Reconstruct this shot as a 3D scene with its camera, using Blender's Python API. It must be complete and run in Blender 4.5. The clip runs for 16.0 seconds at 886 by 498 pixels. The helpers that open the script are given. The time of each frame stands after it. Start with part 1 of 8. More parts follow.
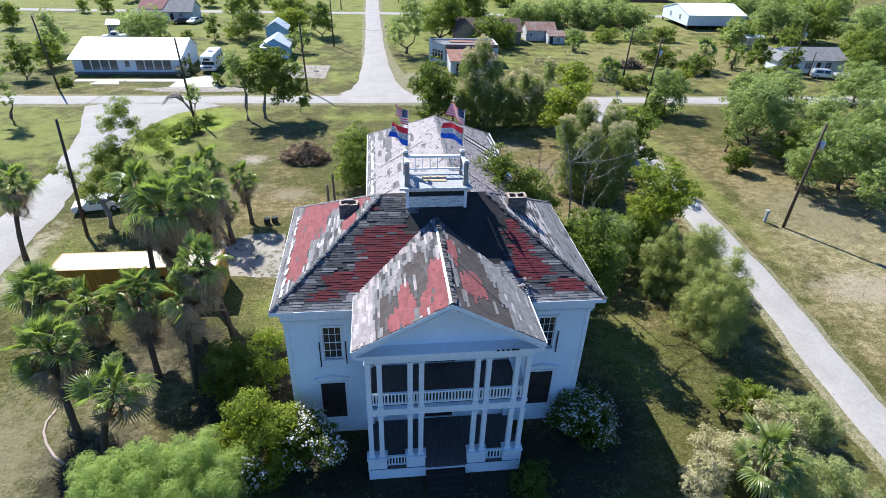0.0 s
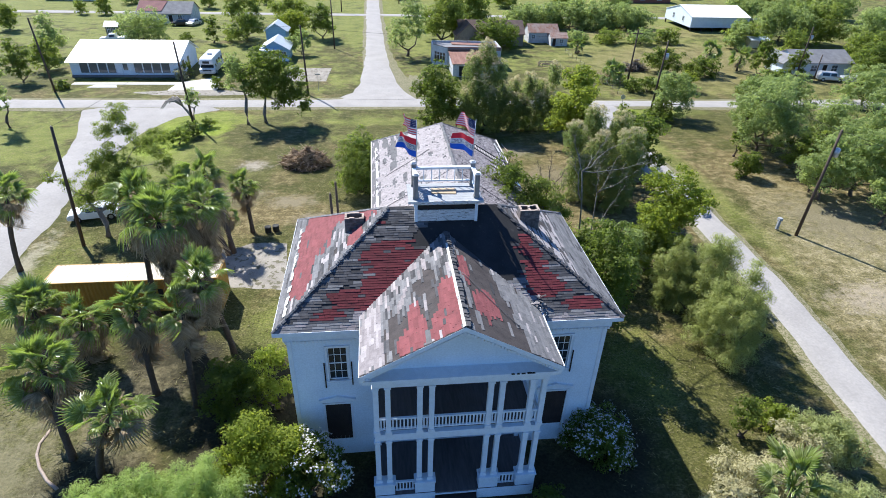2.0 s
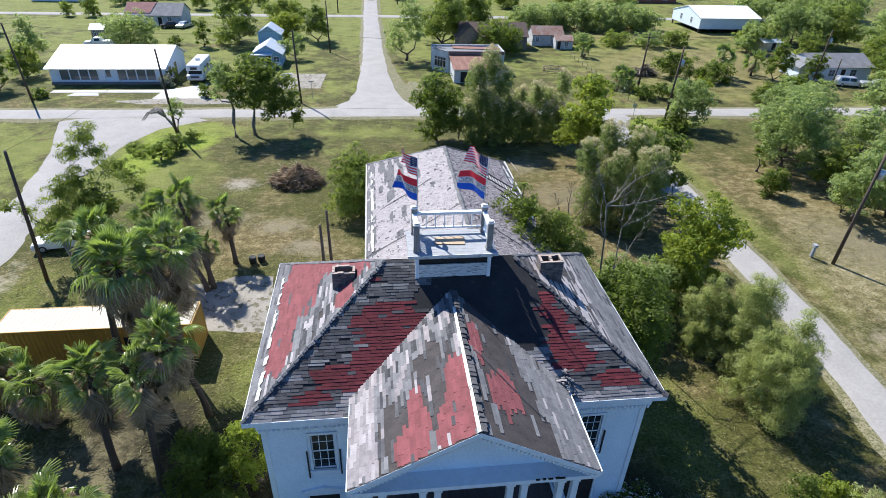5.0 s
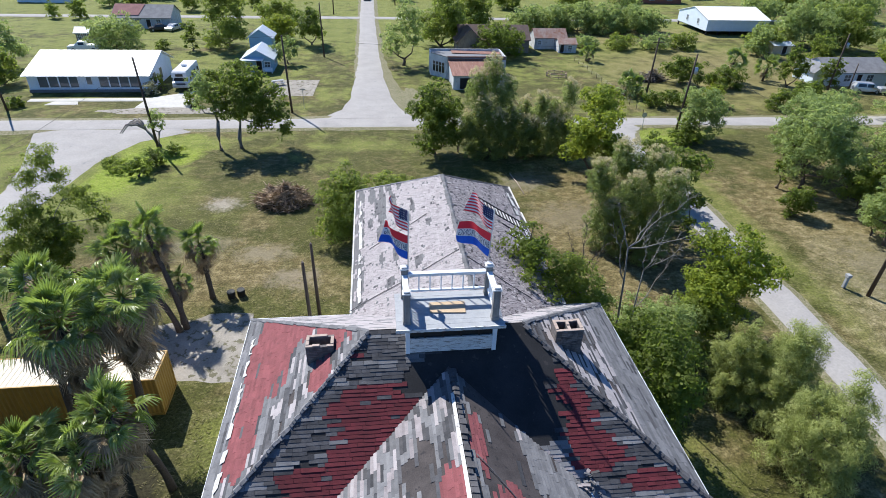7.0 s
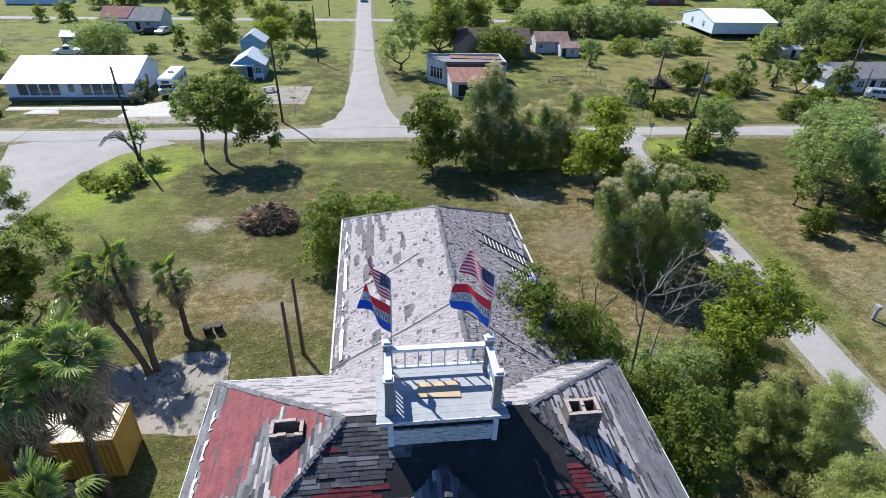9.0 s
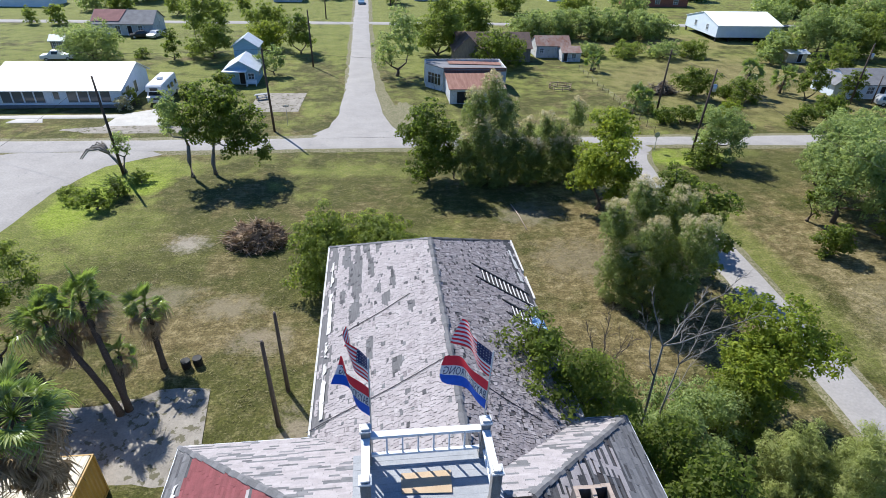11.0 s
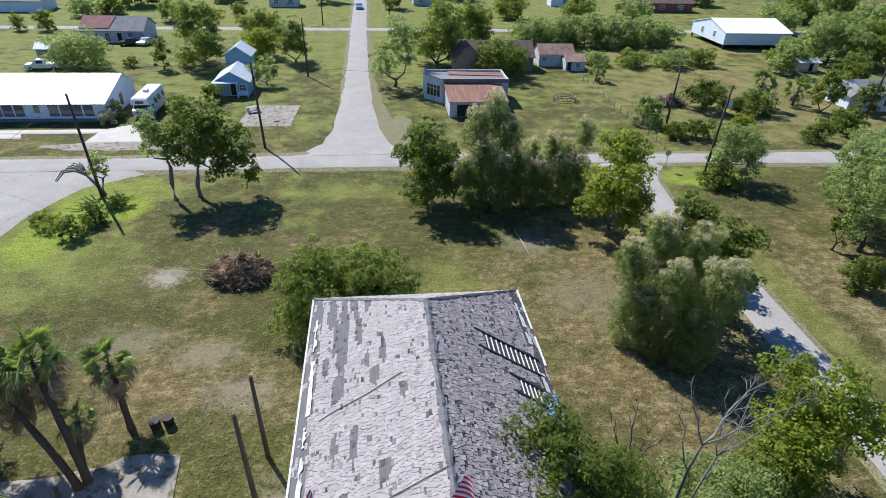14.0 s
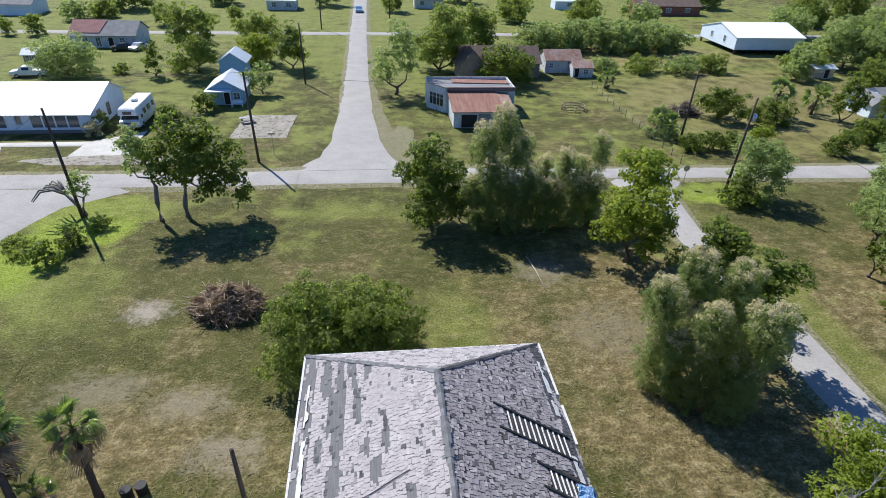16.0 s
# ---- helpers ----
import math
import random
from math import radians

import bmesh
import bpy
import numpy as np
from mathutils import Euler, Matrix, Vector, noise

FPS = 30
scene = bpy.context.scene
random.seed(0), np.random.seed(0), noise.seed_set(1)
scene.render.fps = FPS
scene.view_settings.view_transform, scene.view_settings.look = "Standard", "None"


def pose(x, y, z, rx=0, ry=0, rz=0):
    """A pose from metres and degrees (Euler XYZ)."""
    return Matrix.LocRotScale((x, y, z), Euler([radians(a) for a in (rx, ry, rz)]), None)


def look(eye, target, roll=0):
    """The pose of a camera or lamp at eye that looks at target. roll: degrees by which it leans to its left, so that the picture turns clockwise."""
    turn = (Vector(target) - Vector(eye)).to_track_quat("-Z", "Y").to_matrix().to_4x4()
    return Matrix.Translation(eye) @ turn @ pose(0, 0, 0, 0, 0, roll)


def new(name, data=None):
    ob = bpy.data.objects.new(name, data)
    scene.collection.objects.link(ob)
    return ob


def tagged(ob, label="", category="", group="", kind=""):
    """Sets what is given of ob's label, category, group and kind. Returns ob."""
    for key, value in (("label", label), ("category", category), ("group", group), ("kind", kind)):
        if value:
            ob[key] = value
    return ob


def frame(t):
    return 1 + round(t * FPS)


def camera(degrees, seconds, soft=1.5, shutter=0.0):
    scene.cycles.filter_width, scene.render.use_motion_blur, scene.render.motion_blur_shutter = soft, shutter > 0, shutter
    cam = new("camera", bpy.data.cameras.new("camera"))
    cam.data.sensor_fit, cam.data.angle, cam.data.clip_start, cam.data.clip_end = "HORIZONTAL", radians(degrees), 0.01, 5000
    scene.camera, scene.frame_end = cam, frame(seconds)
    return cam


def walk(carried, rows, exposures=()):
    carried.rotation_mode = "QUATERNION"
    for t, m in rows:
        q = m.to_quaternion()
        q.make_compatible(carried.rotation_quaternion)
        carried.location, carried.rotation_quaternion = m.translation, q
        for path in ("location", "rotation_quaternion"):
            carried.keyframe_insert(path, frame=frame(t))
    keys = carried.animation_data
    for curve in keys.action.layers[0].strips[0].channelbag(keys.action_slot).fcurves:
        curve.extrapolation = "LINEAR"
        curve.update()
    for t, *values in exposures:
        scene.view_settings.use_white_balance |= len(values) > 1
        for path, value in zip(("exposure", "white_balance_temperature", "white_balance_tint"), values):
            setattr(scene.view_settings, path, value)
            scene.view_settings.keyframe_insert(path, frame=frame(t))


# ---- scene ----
cam = camera(75.88, 16.0, soft=0.65)
# seconds, eye x y z, then yaw, pitch and roll in degrees
ROWS = [
    (0, -0.070, 0.892, 26.953, -7.140, -31.290, 1.906),
    (0.5, -0.182, 1.158, 26.975, -7.163, -31.252, 1.916),
    (1, -0.302, 1.528, 26.978, -7.185, -31.230, 1.921),
    (1.5, -0.408, 1.971, 26.967, -7.207, -31.221, 1.921),
    (2, -0.486, 2.498, 26.947, -7.229, -31.224, 1.919),
    (2.5, -0.528, 3.136, 26.923, -7.249, -31.237, 1.913),
    (3, -0.529, 3.907, 26.897, -7.269, -31.258, 1.906),
    (3.5, -0.491, 4.820, 26.870, -7.288, -31.284, 1.897),
    (4, -0.416, 5.871, 26.845, -7.306, -31.315, 1.888),
    (6.5, 0.347, 12.223, 26.763, -7.377, -31.487, 1.845),
    (7, 0.540, 13.474, 26.758, -7.388, -31.518, 1.839),
    (7.5, 0.736, 14.657, 26.759, -7.397, -31.545, 1.836),
    (8, 0.933, 15.761, 26.765, -7.405, -31.568, 1.834),
    (8.5, 1.126, 16.783, 26.778, -7.412, -31.586, 1.834),
    (9, 1.314, 17.727, 26.797, -7.418, -31.600, 1.836),
    (11.5, 2.127, 21.706, 27.017, -7.435, -31.594, 1.873),
    (12, 2.254, 22.445, 27.082, -7.436, -31.579, 1.884),
    (12.5, 2.365, 23.192, 27.151, -7.438, -31.560, 1.896),
    (13, 2.458, 23.960, 27.219, -7.440, -31.538, 1.908),
    (13.5, 2.530, 24.765, 27.282, -7.442, -31.514, 1.919),
    (14, 2.582, 25.631, 27.331, -7.444, -31.489, 1.930),
    (14.5, 2.610, 26.584, 27.358, -7.448, -31.463, 1.940),
    (15, 2.616, 27.657, 27.352, -7.452, -31.438, 1.948),
    (15.5, 2.600, 28.882, 27.298, -7.458, -31.415, 1.953),
    (16, 2.568, 30.278, 27.179, -7.465, -31.395, 1.955),
]


def eye_pose(x, y, z, yaw, pitch, roll):
    yaw, pitch = radians(yaw), radians(pitch)
    ahead = Vector((-math.sin(yaw) * math.cos(pitch), math.cos(yaw) * math.cos(pitch), math.sin(pitch)))
    eye = Vector((x, y, z))
    return look(eye, eye + 10 * ahead, roll)


walk(cam, [(t, eye_pose(*row)) for t, *row in ROWS], [(0.0, 1.10, 5600, 8), (4.0, 1.01, 5600, 8), (7.0, 0.82, 5600, 8), (9.0, 0.79, 5600, 8), (16.0, 0.68, 5600, 8)])

# ---- daylight: late-morning sun from beyond the house, ahead and to the west ----
SUN_UP = radians(46.5)
SUN_TO = Vector((-0.54 * math.cos(SUN_UP), 0.842 * math.cos(SUN_UP), math.sin(SUN_UP)))
world = bpy.data.worlds.new("clear_sky")
scene.world = world
world.use_nodes = True
wn = world.node_tree
sky = wn.nodes.new("ShaderNodeTexSky")
sky.sky_type, sky.sun_disc = "NISHITA", False
sky.sun_elevation, sky.sun_rotation = SUN_UP, math.atan2(SUN_TO.x, SUN_TO.y)
sky.air_density, sky.dust_density, sky.ozone_density = 1.0, 0.0, 10.0
wn.links.new(sky.outputs[0], wn.nodes["Background"].inputs[0])
wn.nodes["Background"].inputs[1].default_value = 0.082
sun_data = bpy.data.lights.new("sun", "SUN")
sun_data.energy, sun_data.angle, sun_data.color = 5.0, radians(0.55), (1.0, 0.89, 0.735)
sun = new("sun", sun_data)
sun.matrix_basis = look(SUN_TO * 300, (0, 0, 0))

# ---- materials ----


def node_mat(name, rough=0.8, metal=0.0, spec=0.3):
    m = bpy.data.materials.new(name)
    m.use_nodes = True
    b = m.node_tree.nodes["Principled BSDF"]
    b.inputs["Roughness"].default_value = rough
    b.inputs["Metallic"].default_value = metal
    b.inputs["Specular IOR Level"].default_value = spec
    return m, m.node_tree, b


def noise_at(nt, scale, detail=5.0, stretch=(1, 1, 1), coord="Object", rough=0.6):
    tc = nt.nodes.new("ShaderNodeTexCoord")
    mp = nt.nodes.new("ShaderNodeMapping")
    mp.inputs["Scale"].default_value = stretch
    nt.links.new(tc.outputs[coord], mp.inputs[0])
    n = nt.nodes.new("ShaderNodeTexNoise")
    n.inputs["Scale"].default_value, n.inputs["Detail"].default_value = scale, detail
    n.inputs["Roughness"].default_value = rough
    nt.links.new(mp.outputs[0], n.inputs["Vector"])
    return n.outputs["Fac"]


def ramp(nt, fac, stops):
    r = nt.nodes.new("ShaderNodeValToRGB")
    while len(r.color_ramp.elements) < len(stops):
        r.color_ramp.elements.new(0.5)
    for e, (p, c) in zip(r.color_ramp.elements, stops):
        e.position = p
        e.color = (*c, 1) if len(c) == 3 else c
    nt.links.new(fac, r.inputs[0])
    return r.outputs[0]


def mixed(nt, fac, a, b, mode="MIX"):
    m = nt.nodes.new("ShaderNodeMix")
    m.data_type, m.blend_type = "RGBA", mode
    for sock, v in ((0, fac), (6, a), (7, b)):
        if hasattr(v, "links"):
            nt.links.new(v, m.inputs[sock])
        elif isinstance(v, (int, float)):
            m.inputs[sock].default_value = v
        else:
            m.inputs[sock].default_value = (*v, 1)
    return m.outputs[2]


def math_node(nt, op, a, b):
    m = nt.nodes.new("ShaderNodeMath")
    m.operation = op
    for i, v in enumerate((a, b)):
        if hasattr(v, "links"):
            nt.links.new(v, m.inputs[i])
        else:
            m.inputs[i].default_value = v
    return m.outputs[0]


def bumped(nt, b, height, strength=0.3, distance=0.02):
    n = nt.nodes.new("ShaderNodeBump")
    n.inputs["Strength"].default_value, n.inputs["Distance"].default_value = strength, distance
    nt.links.new(height, n.inputs["Height"])
    nt.links.new(n.outputs[0], b.inputs["Normal"])


def worn(name, light, dark, scale=2.0, rough=0.8, metal=0.0, bump=0.2, island=0.0, stretch=(1, 1, 1), spot=None, spot_at=0.62, spec=0.3):
    """A weathered surface: two tones by coarse noise, fine grain, and pieces that differ from one another."""
    m, nt, b = node_mat(name, rough, metal, spec)
    big = noise_at(nt, scale, 6, stretch)
    col = ramp(nt, big, ((0.35, dark), (0.65, light)))
    fine = noise_at(nt, scale * 14, 4, stretch)
    col = mixed(nt, 0.35, col, ramp(nt, fine, ((0.3, tuple(0.6 * c for c in dark)), (0.7, light))))
    if spot:
        col = mixed(nt, ramp(nt, noise_at(nt, scale * 2.7, 8, stretch), ((spot_at, (0, 0, 0)), (spot_at + 0.04, (1, 1, 1)))), col, spot)
    if island:
        g = nt.nodes.new("ShaderNodeNewGeometry")
        o = nt.nodes.new("ShaderNodeObjectInfo")
        r = math_node(nt, "FRACT", math_node(nt, "ADD", g.outputs["Random Per Island"], o.outputs["Random"]), 0.0)
        f = ramp(nt, r, ((0.0, (1 - island,) * 3), (1.0, (1 + island * 0.6,) * 3)))
        col = mixed(nt, 1.0, col, f, "MULTIPLY")
    nt.links.new(col, b.inputs["Base Color"])
    if bump:
        bumped(nt, b, fine, bump, 0.02)
    return m


def leaf_mat(name, tones, through_tone, rough=0.55, thin=0.42):
    """Foliage: every leaf a tone of its own, whole sprays lighter or darker, some light through it."""
    m, nt, b = node_mat(name, rough, 0, 0.12 if rough > 0.4 else 0.5)
    g = nt.nodes.new("ShaderNodeNewGeometry")
    n = noise_at(nt, 0.75, 3)
    f = math_node(nt, "ADD", math_node(nt, "MULTIPLY", g.outputs["Random Per Island"], 0.55), math_node(nt, "MULTIPLY", n, 1.3))
    f = math_node(nt, "SUBTRACT", f, 0.40)
    stops = [(i / (len(tones) - 1), c) for i, c in enumerate(tones)]
    col = ramp(nt, f, stops)
    nt.links.new(col, b.inputs["Base Color"])
    t = nt.nodes.new("ShaderNodeBsdfTranslucent")
    t.inputs[0].default_value = (*through_tone, 1)
    mix = nt.nodes.new("ShaderNodeMixShader")
    mix.inputs[0].default_value = thin
    out = nt.nodes["Material Output"]
    nt.links.new(b.outputs[0], mix.inputs[1])
    nt.links.new(t.outputs[0], mix.inputs[2])
    nt.links.new(mix.outputs[0], out.inputs[0])
    return m


def glass_mat(name, tint=(0.02, 0.025, 0.03)):
    m, nt, b = node_mat(name, 0.08, 0, 0.6)
    b.inputs["Base Color"].default_value = (*tint, 1)
    return m


def grass_mat():
    m, nt, b = node_mat("mown_grass", 0.9, 0, 0.15)
    big = noise_at(nt, 0.045, 4)
    mid = noise_at(nt, 0.35, 6)
    fine = noise_at(nt, 6.0, 6, rough=0.7)
    tuft = noise_at(nt, 1.1, 9, (1.0, 1.25, 1.0), rough=0.72)
    green = ramp(nt, mid, ((0.3, (0.048, 0.052, 0.013)), (0.7, (0.090, 0.092, 0.026))))
    lush = ramp(nt, mid, ((0.3, (0.110, 0.132, 0.026)), (0.7, (0.185, 0.205, 0.052))))
    dry = ramp(nt, tuft, ((0.30, (0.066, 0.054, 0.022)), (0.48, (0.130, 0.104, 0.048)), (0.60, (0.215, 0.172, 0.092)), (0.72, (0.36, 0.295, 0.195))))
    # lush by the roads to the north-west, drier near the house and in the east field
    sep = nt.nodes.new("ShaderNodeSeparateXYZ")
    tc = nt.nodes.new("ShaderNodeTexCoord")
    nt.links.new(tc.outputs["Object"], sep.inputs[0])
    def near(px, py, rx, ry):
        dx = math_node(nt, "MULTIPLY", math_node(nt, "SUBTRACT", sep.outputs[0], px), 1 / rx)
        dy = math_node(nt, "MULTIPLY", math_node(nt, "SUBTRACT", sep.outputs[1], py), 1 / ry)
        return math_node(nt, "SUBTRACT", 1.0, math_node(nt, "SQRT", math_node(nt, "ADD", math_node(nt, "MULTIPLY", dx, dx), math_node(nt, "MULTIPLY", dy, dy)), 0.0))

    def above(v, a, b, top=0.9):
        return ramp(nt, v, ((a, (0, 0, 0)), (b, (top, top, top))))

    def ragged(v, k_big, k_mid):
        return math_node(nt, "ADD", v, math_node(nt, "ADD", math_node(nt, "MULTIPLY", math_node(nt, "SUBTRACT", big, 0.5), k_big), math_node(nt, "MULTIPLY", math_node(nt, "SUBTRACT", mid, 0.5), k_mid)))

    col = mixed(nt, above(ragged(math_node(nt, "MAXIMUM", near(21.0, 59.0, 13.0, 18.0), math_node(nt, "MAXIMUM", math_node(nt, "MAXIMUM", near(52.0, 60.0, 20.0, 18.0), near(-11.0, 54.0, 7.0, 5.5)), near(47.0, 32.0, 13.0, 22.0))), 2.6, 2.2), 0.0, 0.5, 0.95), green, dry)
    col = mixed(nt, above(noise_at(nt, 0.13, 6, rough=0.7), 0.51, 0.61, 0.65), col, dry)
    col = mixed(nt, above(ragged(math_node(nt, "MAXIMUM", math_node(nt, "MAXIMUM", near(-30.0, 72.0, 9.0, 12.0), near(-55.0, 76.0, 22.0, 18.0)), near(0.0, 200.0, 220.0, 120.0)), 2.0, 2.0), 0.1, 0.5), col, lush)
    paddock = math_node(nt, "MAXIMUM", near(72.0, 118.0, 36.0, 24.0), near(62.0, 152.0, 34.0, 12.0))
    col = mixed(nt, above(ragged(paddock, 0.9, 1.3), 0.0, 0.5, 0.8), col, ramp(nt, mid, ((0.3, (0.125, 0.112, 0.040)), (0.7, (0.225, 0.195, 0.090)))))
    field = above(ragged(near(46.0, 36.0, 12.5, 27.0), 0.8, 1.4), 0.0, 0.55, 0.8)
    col = mixed(nt, field, col, ramp(nt, tuft, ((0.32, (0.130, 0.120, 0.054)), (0.50, (0.225, 0.200, 0.108)), (0.68, (0.40, 0.35, 0.25)))))
    # bright turf by the curving lane
    vivid = math_node(nt, "MAXIMUM", near(-27.5, 75.0, 3.5, 7.0), math_node(nt, "MAXIMUM", near(-24.5, 82.0, 5.5, 6.0), near(41.0, 84.4, 6.5, 3.0)))
    col = mixed(nt, above(ragged(vivid, 0.4, 1.0), 0.0, 0.35, 0.95), col, ramp(nt, tuft, ((0.3, (0.120, 0.170, 0.014)), (0.7, (0.275, 0.345, 0.042)))))
    # well-watered stretches: beside the lane, at the street corner, behind the wing, by the curving road
    for px, py, rx, ry, k in ((36.4, 62.0, 2.3, 26.0, 0.5), (44.0, 85.2, 10.0, 2.4, 0.5), (8.2, 63.0, 3.6, 7.0, 0.5), (-23.5, 84.0, 8.0, 4.0, 0.7), (-27.8, 44.0, 3.2, 8.0, 0.6), (42.0, 29.0, 5.0, 4.5, 0.6), (17.5, 31.0, 3.5, 4.5, 0.8), (-8.6, 36.0, 2.6, 4.6, 0.6), (-22.0, 69.0, 6.0, 7.0, 0.9), (-1.0, 82.3, 9.0, 2.4, 0.8)):
        col = mixed(nt, above(ragged(near(px, py, rx, ry), k, 1.2 * k), 0.0, 0.6, 0.65), col, lush)
    straw = noise_at(nt, 5.0, 6, (1.0, 1.7, 1.0), rough=0.8)
    col = mixed(nt, above(math_node(nt, "ADD", straw, math_node(nt, "MULTIPLY", math_node(nt, "SUBTRACT", tuft, 0.5), 0.9)), 0.51, 0.65, 0.42), col, (0.26, 0.232, 0.122))
    col = mixed(nt, 0.8, col, ramp(nt, fine, ((0.30, (0.24, 0.24, 0.20)), (0.70, (1.8, 1.75, 1.6)))), "MULTIPLY")
    # shade painted into the turf colour: round the house's foot, under the palms
    painted_shade = None
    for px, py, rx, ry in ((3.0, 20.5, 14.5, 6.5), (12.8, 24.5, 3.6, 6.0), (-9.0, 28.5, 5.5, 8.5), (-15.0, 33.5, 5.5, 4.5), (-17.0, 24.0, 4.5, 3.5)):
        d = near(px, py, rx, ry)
        painted_shade = d if painted_shade is None else math_node(nt, "MAXIMUM", painted_shade, d)
    col = mixed(nt, above(ragged(painted_shade, 0.8, 1.1), 0.0, 0.45, 0.88), col, ramp(nt, fine, ((0.3, (0.016, 0.014, 0.010)), (0.7, (0.048, 0.042, 0.026)))))
    # worn places in the turf: centre x y, radii, tone
    rag = math_node(nt, "MULTIPLY", math_node(nt, "SUBTRACT", noise_at(nt, 0.9, 9, rough=0.82), 0.5), 3.4)
    for px, py, rx, ry, tone in ((-15.0, 66.8, 2.3, 2.0, (0.357, 0.315, 0.255)), (-6.6, 53.0, 3.4, 2.0, (0.255, 0.212, 0.145)), (-15.5, 58.5, 4.5, 2.6, (0.204, 0.178, 0.111)), (-9.5, 57.0, 3.5, 2.0, (0.230, 0.196, 0.128)),
                                 (-3.6, 44.5, 1.6, 3.0, (0.255, 0.212, 0.153)), (41.5, 37.0, 6.5, 3.0, (0.323, 0.272, 0.196)), (17.0, 70.5, 4.0, 3.0, (0.204, 0.178, 0.119)), (20.0, 62.0, 6.0, 4.5, (0.185, 0.155, 0.095)), (24.0, 20.5, 4.0, 4.0, (0.230, 0.204, 0.128)), (-22.5, 24.0, 5.0, 10.0, (0.205, 0.185, 0.108)), (-17.0, 29.5, 4.5, 5.0, (0.19, 0.165, 0.095)), (-30.4, 45.0, 1.4, 9.0, (0.34, 0.31, 0.22)), (47.0, 50.0, 8.0, 9.0, (0.187, 0.162, 0.102))):
        dx = math_node(nt, "MULTIPLY", math_node(nt, "SUBTRACT", sep.outputs[0], px), 1 / rx)
        dy = math_node(nt, "MULTIPLY", math_node(nt, "SUBTRACT", sep.outputs[1], py), 1 / ry)
        dist = math_node(nt, "SQRT", math_node(nt, "ADD", math_node(nt, "MULTIPLY", dx, dx), math_node(nt, "MULTIPLY", dy, dy)), 0.0)
        bare = ramp(nt, math_node(nt, "ADD", math_node(nt, "SUBTRACT", 1.0, dist), rag), ((0.10, (0, 0, 0)), (0.75, (0.8, 0.8, 0.8))))
        col = mixed(nt, bare, col, mixed(nt, 0.5, tone, ramp(nt, fine, ((0.3, tuple(0.55 * c for c in tone)), (0.7, tuple(1.3 * c for c in tone))))))
    nt.links.new(col, b.inputs["Base Color"])
    h = math_node(nt, "ADD", fine, math_node(nt, "MULTIPLY", tuft, 1.5))
    bumped(nt, b, h, 0.8, 0.12)
    return m


GRASS = grass_mat()
ASPHALT = worn("sun_bleached_asphalt", (0.355, 0.335, 0.318), (0.285, 0.268, 0.255), 0.35, 0.9, bump=0.3, spot=(0.22, 0.215, 0.21), spot_at=0.66)
CONCRETE = worn("old_concrete", (0.33, 0.30, 0.26), (0.20, 0.18, 0.15), 0.6, 0.9, bump=0.4, spot=(0.12, 0.11, 0.07), spot_at=0.55)
PALECONC = worn("sunlit_pale_concrete", (0.55, 0.53, 0.49), (0.42, 0.40, 0.37), 0.6, 0.9, bump=0.3)
VERGE = worn("sandy_verge", (0.30, 0.265, 0.18), (0.13, 0.125, 0.058), 2.6, 0.95, bump=0.5, spot=(0.105, 0.105, 0.042), spot_at=0.50)
PAINT = worn("weathered_bluish_white_paint", (0.74, 0.81, 0.90), (0.64, 0.71, 0.80), 0.8, 0.6, bump=0.1, spot=(0.45, 0.44, 0.43), spot_at=0.72)
TRIM = worn("chalky_white_trim_paint", (0.78, 0.82, 0.88), (0.66, 0.70, 0.76), 3.0, 0.6, bump=0.1, spot=(0.38, 0.36, 0.34), spot_at=0.72)
PEELING = worn("peeling_white_paint_on_boards", (0.74, 0.74, 0.74), (0.52, 0.53, 0.55), 4.0, 0.75, bump=0.4, stretch=(0.35, 1, 3), spot=(0.2, 0.19, 0.18), spot_at=0.56)
DECK = worn("pale_grey_deck_paint", (0.36, 0.37, 0.39), (0.27, 0.28, 0.30), 2.0, 0.7, bump=0.2)
DARKWOOD = worn("dark_brown_boards", (0.040, 0.030, 0.027), (0.022, 0.018, 0.017), 2.0, 0.8, bump=0.3)
PORCHWOOD = worn("grey_brown_porch_boards", (0.13, 0.112, 0.108), (0.075, 0.065, 0.062), 2.0, 0.8, bump=0.3, stretch=(4, 0.5, 1))
POLEWOOD = worn("creosoted_pole_wood", (0.115, 0.082, 0.060), (0.055, 0.042, 0.034), 2.0, 0.85, bump=0.4, stretch=(4, 4, 0.4))
GLASS = glass_mat("dark_window_glass")
GREYWOOD = worn("weathered_grey_wood", (0.34, 0.325, 0.31), (0.17, 0.16, 0.155), 3.0, 0.85, bump=0.4, stretch=(2, 2, 0.4))
TAN_PLY = worn("tan_plywood", (0.52, 0.39, 0.25), (0.44, 0.32, 0.20), 3.0, 0.7, bump=0.1)
BRICK = worn("weathered_grey_brick", (0.21, 0.185, 0.175), (0.085, 0.078, 0.080), 5.0, 0.9, bump=0.5, island=0.3)
CAPSTONE = worn("pale_chimney_mortar_cap", (0.46, 0.37, 0.31), (0.30, 0.24, 0.205), 5.0, 0.9, bump=0.3)
FELT = worn("dark_roof_felt", (0.082, 0.070, 0.068), (0.042, 0.036, 0.036), 1.6, 0.9, bump=0.3, spot=(0.03, 0.028, 0.03), spot_at=0.60)
SH_SLATE = worn("slate_dark_shingle", (0.082, 0.081, 0.088), (0.042, 0.042, 0.047), 3.0, 0.9, bump=0.4, island=0.3)
SH_GREY = worn("grey_asphalt_shingle", (0.205, 0.202, 0.208), (0.132, 0.130, 0.138), 3.0, 0.9, bump=0.4, island=0.26)
